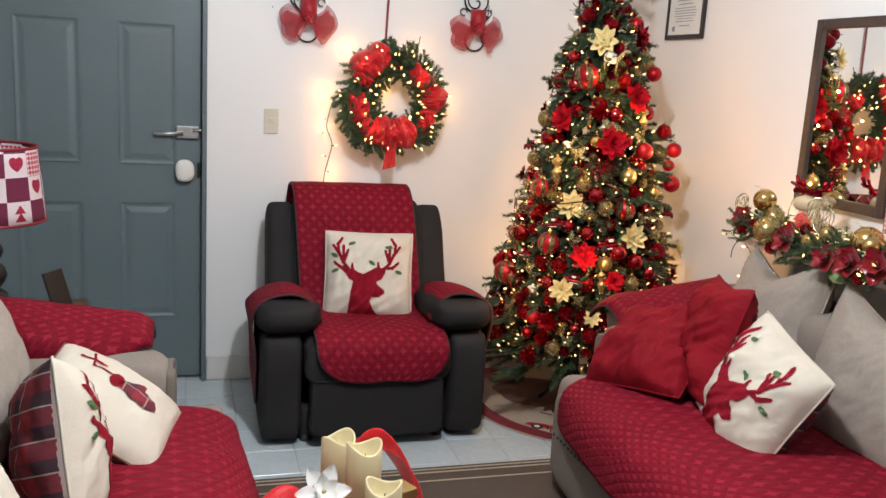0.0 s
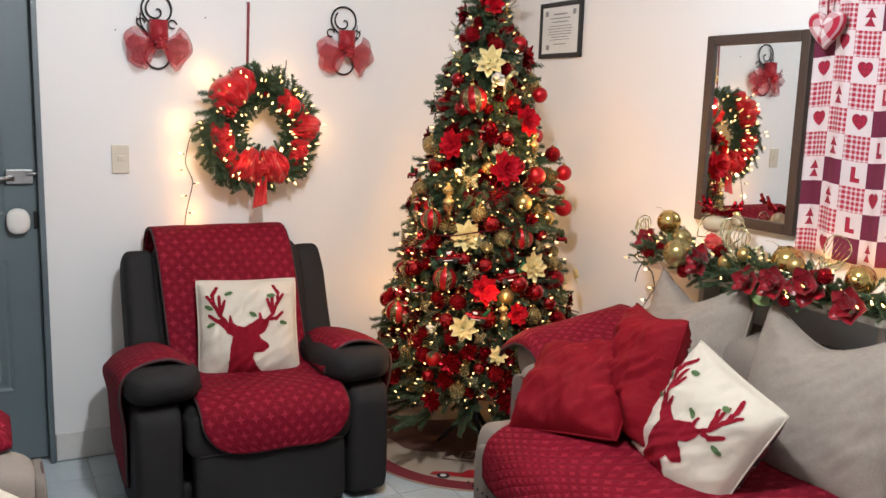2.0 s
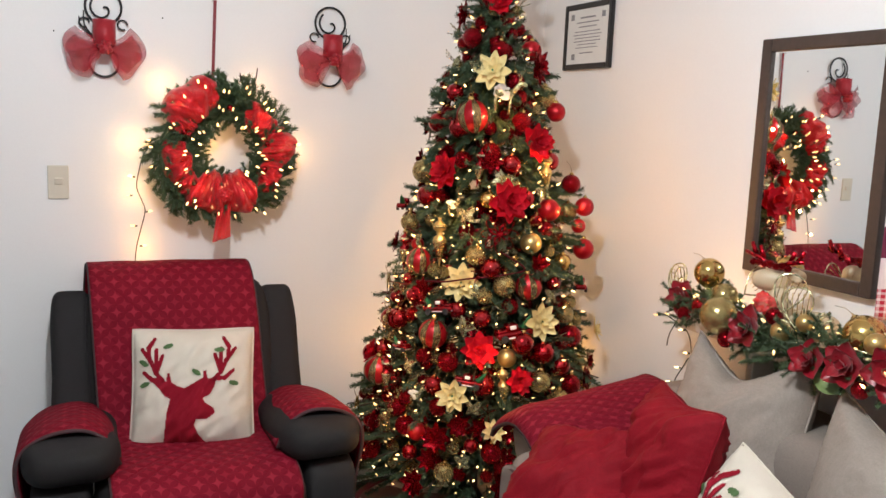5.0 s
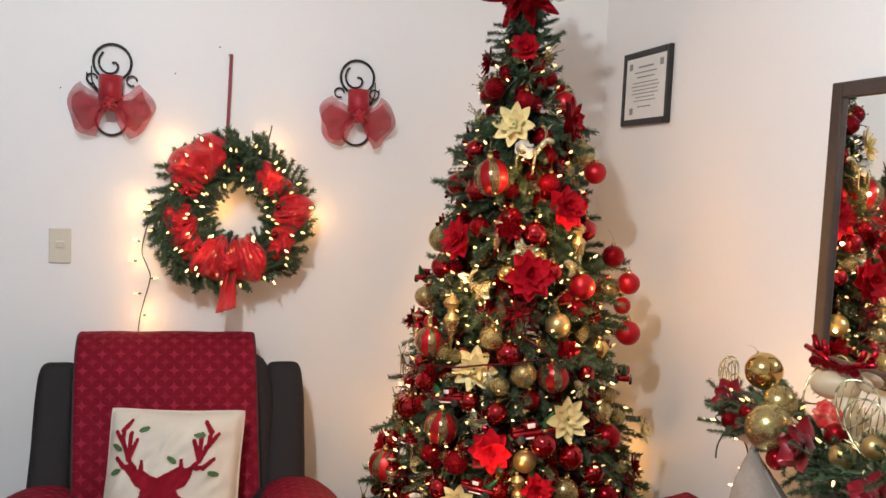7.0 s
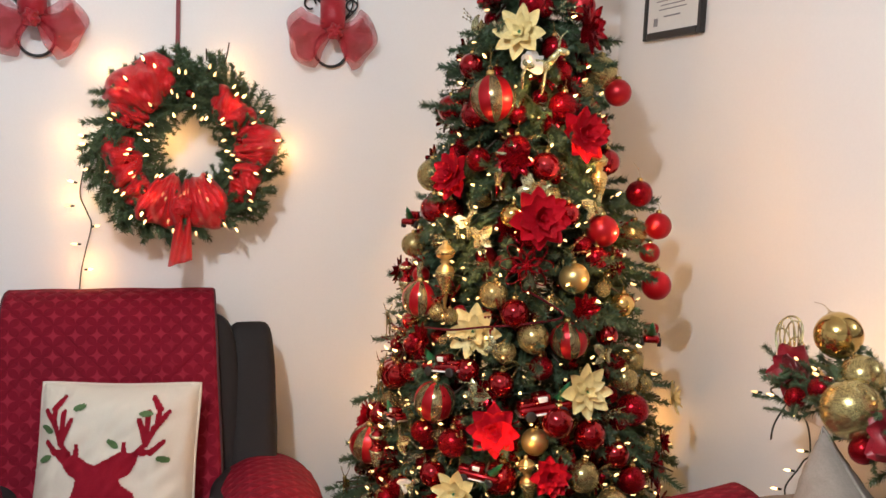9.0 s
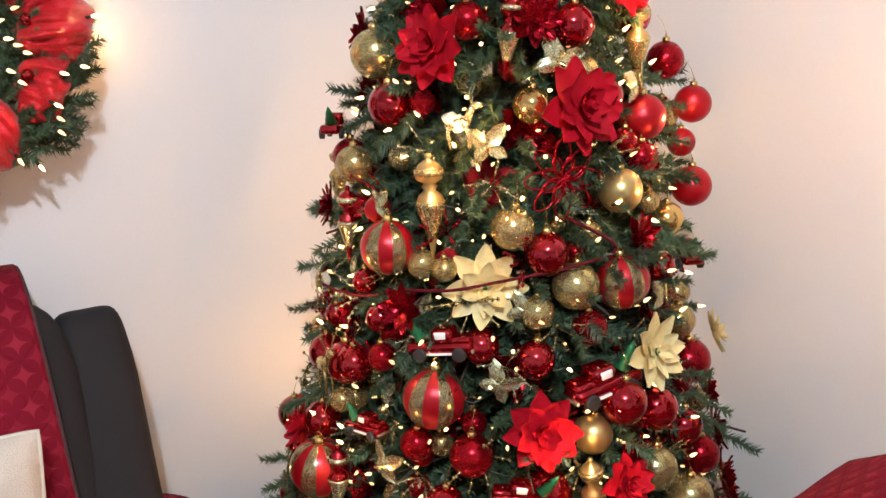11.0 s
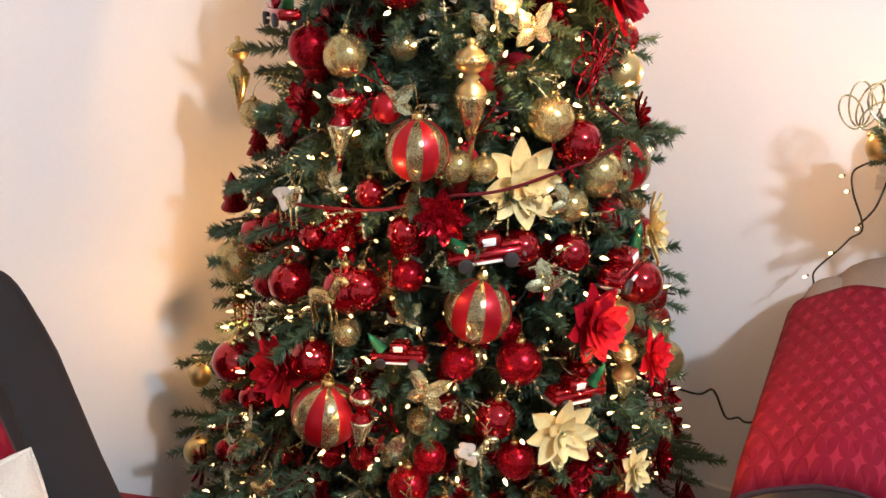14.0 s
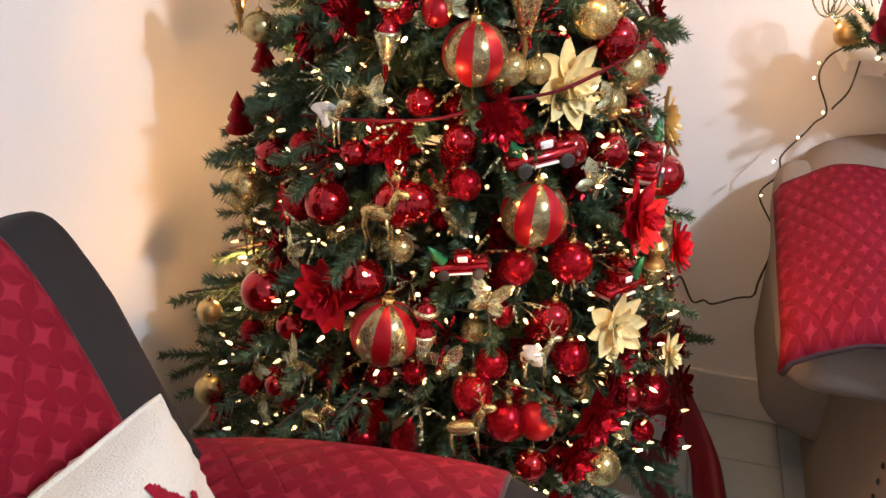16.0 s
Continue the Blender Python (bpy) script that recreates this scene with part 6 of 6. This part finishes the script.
def make_sconce(name, x, zc, flip, label):
    t = thing(name, label, "candle sconce", (x, WALL_Y, zc), group="sconces on the wall")
    up = [(0.057 * math.cos(a), -0.012, 0.085 + 0.057 * math.sin(a)) for a in np.linspace(0, 2 * math.pi, 33)[:-1]]
    part("ring", tube(up, 0.0042, 6, closed=True), "black_iron", t)
    curl = [((0.052 - 0.0085 * a) * math.cos(a + 2.2) * 0.9, -0.012, 0.078 + (0.052 - 0.0085 * a) * math.sin(a + 2.2) * 0.9) for a in np.linspace(0, 5.6, 34)]
    part("scroll", tube(curl, 0.0036, 6), "black_iron", t)
    down = [(0.047 * math.cos(a), -0.012, -0.098 + 0.047 * math.sin(a)) for a in np.linspace(0, 2 * math.pi, 33)[:-1]]
    part("ring", tube(down, 0.0042, 6, closed=True), "black_iron", t)
    for k in (0, 1):
        part("leaf", tube(smooth_path([(flip * 0.02, -0.014, -0.03), (flip * (0.058 + 0.012 * k), -0.016, 0.02), (flip * (0.062 + 0.014 * k), -0.014, 0.07 - 0.02 * k)], 6), 0.0034, 6, 0.5), "black_iron", t)
    for s in (-1, 1):
        eye = [(s * 0.06 + 0.016 * math.cos(a), -0.014, 0.03 + 0.016 * math.sin(a)) for a in np.linspace(0, 5.2, 14)]
        part("scroll", tube(eye, 0.003, 5), "black_iron", t)
    part("stem", tube([(0, -0.010, 0.032), (0, -0.010, -0.055)], 0.0034, 6), "black_iron", t)
    part("candle_cup", lathe([(0.030, 0.0), (0.036, 0.004), (0.036, 0.082), (0.032, 0.082), (0.030, 0.01)], 24), "cup_glass", t, "red glass candle cup", at=pose(0, -0.052, -0.042))
    part("bracket", tube([(0, -0.012, -0.045), (0, -0.05, -0.042)], 0.004, 6), "black_iron", t)
    for s in (-1, 1):
        for lay, (lo, hi, reach) in enumerate(((-64, 38, 0.118), (-52, 26, 0.105))):
            def lobe(u, v, s=s, lay=lay, lo=lo, hi=hi, reach=reach):
                a = radians(lo + (hi - lo) * u) + 0.05 * math.sin(7 * v + s)
                r = 0.012 + reach * v * (0.86 + 0.14 * math.sin(math.pi * u)) * (1 + 0.05 * math.sin(11 * u + lay + s))
                y = -0.055 - (0.5 - lay) * 0.055 * math.sin(math.pi * v) - 0.020 * v * math.sin(15 * u + 2 * lay + s)
                return (s * r * math.cos(a), y + 0.02 * v, -0.052 + r * math.sin(a))
            part("bow_loop", sheet(lobe, 30, 16, 0.001), "red_tulle", t, "sheer red gauze bow loop")
    part("bow_knot", gauze(0.042, 0.045, 0.042, 3), "cup_glass", t, "red gauze knot", at=pose(0, -0.085, -0.052))
    return t


make_sconce("wall_sconce", 0.515, 1.725, -1, "black wrought-iron scroll sconce with a sheer red bow")
make_sconce("wall_sconce", 1.301, 1.735, 1, "black wrought-iron scroll sconce with a sheer red bow")

# ---- framed certificate on the side wall ----


def wall_frame(name, label, category, y0, y1, z0, z1, bar, deep, wood, face, lean=0.0):
    """A frame on the east wall that spans y0..y1 and z0..z1."""
    t = thing(name, label, category, (WALL_X, (y0 + y1) / 2, (z0 + z1) / 2))
    w, h = y1 - y0, z1 - z0
    for s in (-1, 1):
        part("frame_bar", rbox(deep, bar, h, (-deep / 2, s * (w - bar) / 2, 0), 0.004), wood, t, smooth=False)
        part("frame_bar", rbox(deep, w - 2 * bar - 0.001, bar, (-deep / 2, 0, s * (h - bar) / 2), 0.004), wood, t, smooth=False)
    part("face", rbox(0.006, w - 2 * bar + 0.004, h - 2 * bar + 0.004, (-deep * 0.55, 0, 0)), face, t, smooth=False)
    if lean:
        t.matrix_basis = t.matrix_basis @ pose(0, 0, 0, 0, lean, 0)
    return t


cert = wall_frame("certificate", "printed certificate in a black wooden frame", "picture frame", 3.535, 3.855, 1.697, 1.945, 0.022, 0.016, "black_wood", "paper")
for k, (wd, z, hh) in enumerate(((0.10, 0.070, 0.006), (0.15, 0.052, 0.004), (0.12, 0.036, 0.004), (0.17, 0.018, 0.003), (0.19, 0.006, 0.003), (0.17, -0.006, 0.003), (0.18, -0.018, 0.003), (0.13, -0.030, 0.003), (0.15, -0.042, 0.003), (0.09, -0.062, 0.004))):
    part("writing", rbox(0.001, wd, hh, (-0.0125, 0.0, z)), "ink", cert, "unreadable printed line", smooth=False)
for y, z in ((-0.105, 0.075), (0.105, 0.075), (0.09, -0.075)):
    part("printed_seal", rbox(0.001, 0.022, 0.022, (-0.0125, y, z)), "ink", cert, "small dark printed emblem", smooth=False)

# ---- mirror ----
wall_frame("mirror", "rectangular wall mirror in a dark brown wooden frame", "mirror", 2.315, 2.760, 1.087, 1.745, 0.036, 0.03, "mirror_wood", "mirror_glass")

# ---- curtain ----
cur = thing("curtain", "patchwork print curtain in red, plum and white squares", "curtain", (WALL_X, 0, 0))
part("cloth", sheet(lambda u, v: (-0.045 + 0.012 * math.sin(u * 34) * (1 - 0.3 * v) + 0.004 * math.sin(u * 80), 2.285 - 0.95 * u, 1.045 + 1.12 * v + 0.006 * math.sin(u * 20)), 120, 40, 0.002, lambda u, v: (0.98 * u, 1.12 * v)), "patchwork", cur)
part("rod", tube([(-0.05, 2.36, 2.17), (-0.05, 1.25, 2.17)], 0.011, 12), "black_iron", cur)
for y in (2.33, 1.28):
    part("bracket", tube([(0, y, 2.17), (-0.05, y, 2.17)], 0.007, 8), "black_iron", cur)
hh = thing("hanging_heart", "stuffed gingham heart hung on a red ribbon", "ornament", (2.135, 2.215, 1.74))
part("heart", sheet(lambda u, v: (-0.022 * math.cos(math.pi * v), 0.065 * math.sin(2 * math.pi * u) ** 3 * math.sin(math.pi * v) ** 0.6, (0.055 * math.cos(2 * math.pi * u) - 0.02 * math.cos(4 * math.pi * u) - 0.008 * math.cos(6 * math.pi * u)) * math.sin(math.pi * v) ** 0.6), 36, 12, 0, lambda u, v: (u * 0.06, v * 0.06)), "patchwork", hh)
part("ribbon", tube([(0, 0, 0.035), (0, 0.004, 0.1), (0.0, 0.0, 0.18)], 0.003, 6), "ribbon_red", hh)

# ---- shelf behind the sofa with its garland ----
shelf = thing("wall_shelf", "narrow cream painted wall shelf behind the sofa", "shelf", (WALL_X, 0, 0))
part("board", rbox(0.17, 1.72, 0.028, (-0.086, 2.00, 0.916), 0.004), "shelf_paint", shelf, smooth=False)
for y in (2.6, 1.9, 1.3):
    part("bracket", rbox(0.12, 0.025, 0.10, (-0.062, y, 0.8505), 0.004), "shelf_paint", shelf, smooth=False)
garland = thing("garland", "green fir garland lying along the shelf", "garland", (0, 0, 0))
gp = []
for k in range(230):
    f = k / 229
    y = 2.84 - 1.10 * f
    c = Vector((2.05 + 0.03 * math.sin(9 * f) + rng.uniform(-0.04, 0.04), y, 0.925 + rng.uniform(0, 0.07) + 0.02 * math.sin(14 * f)))
    d = Vector((rng.uniform(-1, 0.25), rng.uniform(-0.9, 0.9), rng.uniform(-0.35, 0.8)))
    gp.append((int(rng.integers(6)), along(c, d, rng.uniform(0, 6), rng.uniform(0.55, 0.8))))
for k in range(110):
    c = Vector((1.99 + rng.uniform(-0.02, 0.05), 2.79 - 1.02 * k / 109, 0.935 + rng.uniform(0, 0.075)))
    gp.append((int(rng.integers(6)), along(c, (rng.uniform(-1, 0.1), rng.uniform(-1, 1), rng.uniform(-0.3, 0.6)), rng.uniform(0, 6), rng.uniform(0.4, 0.6))))
V, F = scatter(gp, FORMS)
gg = new("greenery", mesh_of("greenery", V, F, "needles_light"))
gg.parent = garland
tagged(gg, "green plastic fir needles", kind="stuff")
part("core", tube(smooth_path([(2.08, 2.77, 0.95), (2.05, 2.5, 0.955), (2.09, 2.1, 0.955), (2.06, 1.74, 0.95)], 10), 0.013, 8), "bark", garland)
GB = {"gold_shiny": [(2.05, 2.735, 1.085, 0.085), (2.03, 2.185, 1.035, 0.10), (2.02, 1.925, 1.03, 0.085)], "gold_glitter": [(1.975, 2.60, 0.995, 0.10), (2.03, 2.645, 1.035, 0.075)], "gold_satin": [(2.10, 2.86, 0.965, 0.055), (1.985, 2.39, 1.0, 0.05), (2.0, 2.33, 1.035, 0.045), (1.975, 2.11, 1.04, 0.05)], "red_glitter": [(1.99, 2.69, 1.0, 0.05), (2.0, 2.43, 1.03, 0.045), (1.965, 2.00, 1.03, 0.05), (1.975, 2.74, 0.97, 0.04), (1.97, 2.56, 0.94, 0.045), (1.955, 2.12, 0.935, 0.04)]}
for m_, rows in GB.items():
    for x, y, z, d in rows:
        hue = "red glittered" if m_ == "red_glitter" else "gold"
        t = thing("red_bauble" if m_ == "red_glitter" else "gold_bauble", hue + " bauble lying in the garland", "bauble", (x, y, z), group="baubles in the garland")
        part("ball", ball_mesh("ball", m_), None, t, at=Matrix.Scale(d, 4))
        part("cap", CAP, None, t, "gold cap", at=pose(0, 0, 0, -50, 20, 0) @ Matrix.Scale(d, 4))
for x, y, z, s in ((2.02, 2.80, 1.0, 0.105), (1.985, 2.495, 0.985, 0.115), (1.965, 2.17, 0.975, 0.11), (1.965, 2.05, 0.99, 0.12), (1.95, 1.90, 0.965, 0.11), (1.955, 2.265, 0.965, 0.095)):
    flower("red_poinsettia", "shiny red cloth poinsettia in the garland", pose(x, y, z, 0, random.uniform(-20, 20), -80) @ pose(0, 0, 0, -15), s * 1.1, "red_sateen", ((5, 1.0, 16), (5, 0.8, 40), (3, 0.5, 62)), "red_glitter", "flower", "flowers in the garland", 0.95)
lf = thing("green_leaf", "single broad olive green leaf in the garland", "leaf", (1.955, 2.25, 0.93))
part("blade", petal(0.075, 0.055, 0.1), "olive_leaf", lf, at=pose(0, 0, 0, 60, 20, -60))
part("stem", tube([(0, 0, 0), (0.03, 0.01, 0.02)], 0.0016, 5), "olive_leaf", lf)
wb = thing("wire_bow", "gold glitter wire mesh leaf bow in the garland", "ornament", (2.075, 2.90, 1.0))
for k in range(4):
    a = radians(35 + 38 * k)
    loop = [(0.005 * math.sin(b), 0.045 * (1 - math.cos(b)) * math.cos(a) * 0.5 * 2 * 0.5 - 0.018 * math.sin(b) * math.sin(a), 0.045 * (1 - math.cos(b)) * math.sin(a) * 0.9 + 0.018 * math.sin(b) * math.cos(a)) for b in np.linspace(0, 2 * math.pi, 21)[:-1]]
    part("wire_loop", tube(loop, 0.0017, 5, closed=True), "pale_glitter", wb)
for y, z in ((2.06, 1.05), (2.36, 1.05), (2.10, 1.045)):
    tw = thing("glitter_twig", "pale gold glittered twig spray in the garland", "twig", (2.03, y, z - 0.06), group="twigs in the garland")
    for k in range(12):
        a, e = rng.uniform(0, 6.28), rng.uniform(0.2, 1.2)
        d = Vector((math.cos(a) * math.cos(e), math.sin(a) * math.cos(e), math.sin(e))) * 0.09
        part("twig", tube([(0, 0, 0), d * 0.5 + Vector((0, 0, 0.01)), d], 0.0022, 5), "pale_glitter", tw)
for k, (x, y, z) in enumerate(((2.03, 2.83, 1.0), (1.985, 2.345, 1.02), (2.0, 2.41, 1.045), (1.985, 2.02, 1.055), (2.02, 2.56, 1.06))):
    ml = thing("mesh_leaf", "gold wire mesh leaf with a glittered rim", "ornament", (x, y, z), group="mesh leaves in the garland")
    rim = [(0.0, 0.05 * math.sin(b) * math.sin(b / 2), 0.055 * (1 - math.cos(b / 1.0)) * 0.9) for b in np.linspace(0, 2 * math.pi, 25)[:-1]]
    part("rim", tube(rim, 0.0022, 5, closed=True), "pale_glitter", ml, at=pose(0, 0, 0, -25 + 20 * k, 10, 20 * k))
    part("rib", joined(*[tube([(0, -0.022 + 0.011 * j, 0.03), (0, 0.014 * (j - 2), 0.085)], 0.0012, 4) for j in range(5)]), "gold_glitter", ml, at=pose(0, 0, 0, -25 + 20 * k, 10, 20 * k))
# a small deer figure with red flowers between its ears: one plain form
deer = joined(puff(0.075, 0.16, 0.085, (0, -0.07, 0.05), 0.8, 0.8, 24, 12), tube([(0, -0.01, 0.06), (0, 0.02, 0.11), (0, 0.025, 0.15)], 0.032, 12, 0.8), puff(0.062, 0.105, 0.062, (0, 0.045, 0.165), 0.85, 0.85, 20, 10),
              puff(0.015, 0.055, 0.03, (0.028, -0.02, 0.185), 0.9, 0.9, 12, 6, turn=(20, 0, 30)), puff(0.015, 0.055, 0.03, (-0.028, -0.02, 0.185), 0.9, 0.9, 12, 6, turn=(20, 0, -30)))
df = solid("deer_figurine", deer, "ceramic", "cream deer figurine lying in the garland", "figurine")
df.matrix_basis = pose(2.075, 2.47, 0.955, 0, 0, 35) @ Matrix.Scale(0.92, 4)
crownf = thing("bead_band", "red glittered antlers and bow on the figurine", "decoration", (2.06, 2.50, 0.955))
for sgn in (-1, 1):
    for pts in (((0, 0.015, 0.185), (-0.01, 0.05, 0.205), (-0.01, 0.10, 0.215)), ((0, 0.045, 0.203), (0, 0.06, 0.235)), ((0, 0.07, 0.208), (0, 0.09, 0.24))):
        part("antler", tube([(x, sgn * y, z) for x, y, z in pts], 0.008, 7, 0.7), "red_glitter", crownf, "red glittered antler")
for k in range(7):
    part("bead", ball_mesh("bead", "red_glitter", 12), None, crownf, at=pose(-0.02, -0.06 + 0.02 * k, 0.192 + 0.004 * (k % 2)) @ Matrix.Scale(0.02, 4))
part("bow", gauze(0.05, 0.07, 0.05, 4), "bright_tulle", crownf, "red gauze bow round the neck", at=pose(-0.02, 0.0, 0.09))
gs = []
for k in range(64):
    f = (k + 0.5) / 64
    gs.append(((2.0 + rng.uniform(-0.06, 0.10), 2.88 - 1.1 * f, 0.945 + rng.uniform(0.0, 0.10)), (rng.uniform(-1, 0), rng.uniform(-0.6, 0.6), rng.uniform(-0.2, 1))))
wire2 = smooth_path([(2.05, 2.87, 0.95), (2.04, 2.895, 0.93), (2.12, 2.891, 0.873), (2.12, 2.863, 0.81), (2.12, 2.88, 0.785), (2.12, 2.894, 0.761), (2.12, 2.927, 0.711), (2.12, 2.925, 0.685), (2.12, 2.928, 0.663), (2.12, 2.954, 0.622), (2.12, 2.921, 0.564)], 6)
wire3 = smooth_path([(2.04, 2.84, 0.93), (2.02, 2.85, 0.88), (2.03, 2.87, 0.84)], 6)
for p in ((2.02, 2.91, 0.925), (2.11, 2.90, 0.875), (2.11, 2.87, 0.81), (2.11, 2.905, 0.755), (2.11, 2.94, 0.70), (2.11, 2.95, 0.625), (2.0, 2.14, 0.915)):
    gs.append((p, (-1, 0.3, 0.1)))
string_of_lights("garland_lights", "warm white string lights wound through the garland", gs, 0.8, [wire2, wire3])
for y, z in ((2.90, 0.99), (2.66, 1.02), (2.40, 1.02), (2.15, 1.03), (1.95, 1.03), (2.94, 0.80), (2.78, 1.03)):
    lamp("garland_light_glow", "POINT", (2.10, y, z), 0.10 if y > 2.85 else 0.40, WARM, 0.004)

# ---- side table, lamp and a small frame behind the loveseat ----
tab = thing("side_table", "small dark brown wooden side table", "table", (-0.60, 3.22, 0))
part("tabletop", rbox(0.48, 0.46, 0.025, (0, 0, 0.5475), 0.006), "brown_wood", tab)
for sx in (-1, 1):
    for sy in (-1, 1):
        part("leg", rbox(0.035, 0.035, 0.533, (sx * 0.2, sy * 0.19, 0.267), 0.004), "brown_wood", tab)
tl = thing("table_lamp", "table lamp with a patchwork shade and dark turned base", "lamp", (-0.63, 3.12, 0.56))
part("base", lathe([(0.085, 0), (0.085, 0.012), (0.05, 0.022), (0.03, 0.03), (0.05, 0.05), (0.062, 0.08), (0.05, 0.11), (0.028, 0.125), (0.045, 0.145), (0.055, 0.17), (0.045, 0.20), (0.025, 0.215), (0.04, 0.235), (0.046, 0.255), (0.036, 0.28), (0.018, 0.295), (0.012, 0.40)], 28), "black_wood", tl)
sh = sheet(lambda u, v: ((0.178 - 0.02 * v) * math.cos(2 * math.pi * u), (0.178 - 0.02 * v) * math.sin(2 * math.pi * u), 0.36 + 0.24 * v), 64, 6, 0.002, lambda u, v: (1.0 * u, 0.24 * v))
part("shade", sh, "patchwork", tl, "patchwork fabric shade")
for z, r in ((0.36, 0.179), (0.60, 0.159)):
    part("shade_rim", tube([(r * math.cos(a), r * math.sin(a), z) for a in np.linspace(0, 2 * math.pi, 49)[:-1]], 0.005, 6, closed=True), "ribbon_red", tl, "red gingham trim")
part("spider", joined(tube([(-0.158, 0, 0.585), (0.158, 0, 0.585)], 0.003, 6), tube([(0, -0.158, 0.585), (0, 0.158, 0.585)], 0.003, 6), tube([(0, 0, 0.39), (0, 0, 0.59)], 0.004, 6)), "steel", tl)
pf = thing("photo_frame", "small dark standing photo frame seen from behind", "picture frame", (-0.42, 3.14, 0.56), 62)
part("back", rbox(0.10, 0.010, 0.18, (0, 0, 0.09), 0.003, turn=(-18, 0, 0)), "black_wood", pf, smooth=False)
part("strut", rbox(0.03, 0.006, 0.12, (0, 0.035, 0.055), 0.001, turn=(25, 0, 0)), "black_wood", pf, smooth=False)

# ---- coffee table and candles ----
ct = thing("coffee_table", "low dark brown wooden coffee table", "table", (0.36, 1.72, 0))
part("tabletop", rbox(0.62, 0.50, 0.028, (0, 0, 0.376), 0.008), "brown_wood", ct)
for sx in (-1, 1):
    for sy in (-1, 1):
        part("leg", rbox(0.045, 0.045, 0.35, (sx * 0.26, sy * 0.2, 0.1865), 0.005), "brown_wood", ct)


def candle(x, y, h, r, seed):
    t = thing("candle", "thick cream wax candle with a melted hollow top", "candle", (x, y, 0.39), group="candles on the table")
    bm = bmesh.new()
    n = 36
    rings = []
    for rr, z, wave in ((r * 0.96, 0, 0), (r, 0.004, 0), (r, h * 0.6, 0), (r, h, 1), (r * 0.93, h + 0.003, 1), (r * 0.86, h - 0.002, 1), (r * 0.80, h - 0.035, 0.3), (r * 0.3, h - 0.045, 0)):
        rings.append([bm.verts.new((rr * math.cos(2 * math.pi * i / n), rr * math.sin(2 * math.pi * i / n), z + wave * 0.011 * math.sin(2 * math.pi * i / n * 2 + seed))) for i in range(n)])
    for a, b in zip(rings, rings[1:]):
        for i in range(n):
            bm.faces.new((a[i], a[(i + 1) % n], b[(i + 1) % n], b[i]))
    bm.faces.new(rings[0])
    bm.faces.new(rings[-1])
    part("wax", bm, "candle_wax", t)
    part("wick", tube([(0, 0, h - 0.05), (0.003, 0, h - 0.02)], 0.0015, 5), "rubber", t)


candle(0.352, 1.955, 0.205, 0.041, 0.3)
candle(0.395, 1.855, 0.225, 0.042, 1.2)
candle(0.415, 1.725, 0.190, 0.041, 2.4)
bow = thing("gauze_bow", "sparkling red gauze ribbon bow round the candles", "bow", (0.36, 1.80, 0.39))
for k, (pts, wide) in enumerate(((((0.02, 0.24, 0.02), (0.06, 0.24, 0.13), (0.115, 0.20, 0.155), (0.165, 0.10, 0.10), (0.175, 0.02, 0.01)), 0.055), (((-0.05, 0.02, 0.01), (-0.13, 0.03, 0.11), (-0.20, -0.02, 0.09), (-0.22, -0.08, 0.01)), 0.11), (((0.12, -0.05, 0.01), (0.18, -0.09, 0.10), (0.23, -0.14, 0.08), (0.22, -0.17, 0.01)), 0.09))):
    run = smooth_path(pts, 8)

    def loop_at(u, v, run=run, wide=wide, k=k):
        q = run[min(int(v * (len(run) - 1) + 0.5), len(run) - 1)]
        return (q.x + 0.35 * wide * (u - 0.5), q.y - wide * (u - 0.5), q.z + 0.012 * math.sin(9 * u + 7 * v + k) + 0.03 * math.sin(math.pi * u))
    part("gauze_loop", sheet(loop_at, 14, len(run) - 1, 0.0012), "bright_tulle", bow, "red gauze loop with glitter")
box = thing("gift_box", "small gold cardboard box beside the candles", "box", (0.475, 1.855, 0.39), 24)
part("carton", rbox(0.085, 0.06, 0.115, (0, 0, 0.0575), 0.003), "gold_satin", box, smooth=False)
fl = flower("white_flower", "white satin flower among the candles", pose(0.285, 1.745, 0.56, -50, 0, 0), 0.13, "toy_white", ((6, 1.0, 14), (5, 0.7, 45)), "gold_glitter", "flower", "flowers on the table", 0.7)
part("stem", tube([(0.285, 1.745, 0.55), (0.29, 1.75, 0.45), (0.30, 1.72, 0.391)], 0.004, 6), "olive_leaf", fl, "short green stem", at=fl.matrix_basis.inverted())

# ---- floor tiles ----
PITCH, JOINT = 0.205, 0.004
tile_me = finish("tile", rbox(PITCH - JOINT, PITCH - JOINT, 0.006, (0, 0, -0.003), 0.0012, 1), "tile", smooth=False)
floor_ob = bpy.data.objects["floor"]
rest = []
for i in range(-15, 8):
    for j in range(-29, 6):
        x, y = 0.815 + PITCH * (i + 0.5), 3.0 + PITCH * (j + 0.5)
        if not (LEFT - 0.1 < x < WALL_X + 0.09 and FRONT - 0.1 < y < WALL_Y + 0.1):
            continue
        if y > 2.6 and x > -1.1:
            ob = new("tile", tile_me)
            ob.parent = floor_ob
            ob.location = (x, y, 0.0)
        else:
            rest.append((x, y))
Vt, Ft = [], []
for x, y in rest:
    h = (PITCH - JOINT) / 2
    n = len(Vt)
    Vt += [(x - h, y - h, 0.0), (x + h, y - h, 0.0), (x + h, y + h, 0.0), (x - h, y + h, 0.0)]
    Ft.append((n, n + 1, n + 2, n + 3))
far = new("far_tiles", mesh_of("far_tiles", Vt, Ft, "tile"))
far.parent = floor_ob
tagged(far, "pale blue-grey glazed floor tiles", kind="stuff")
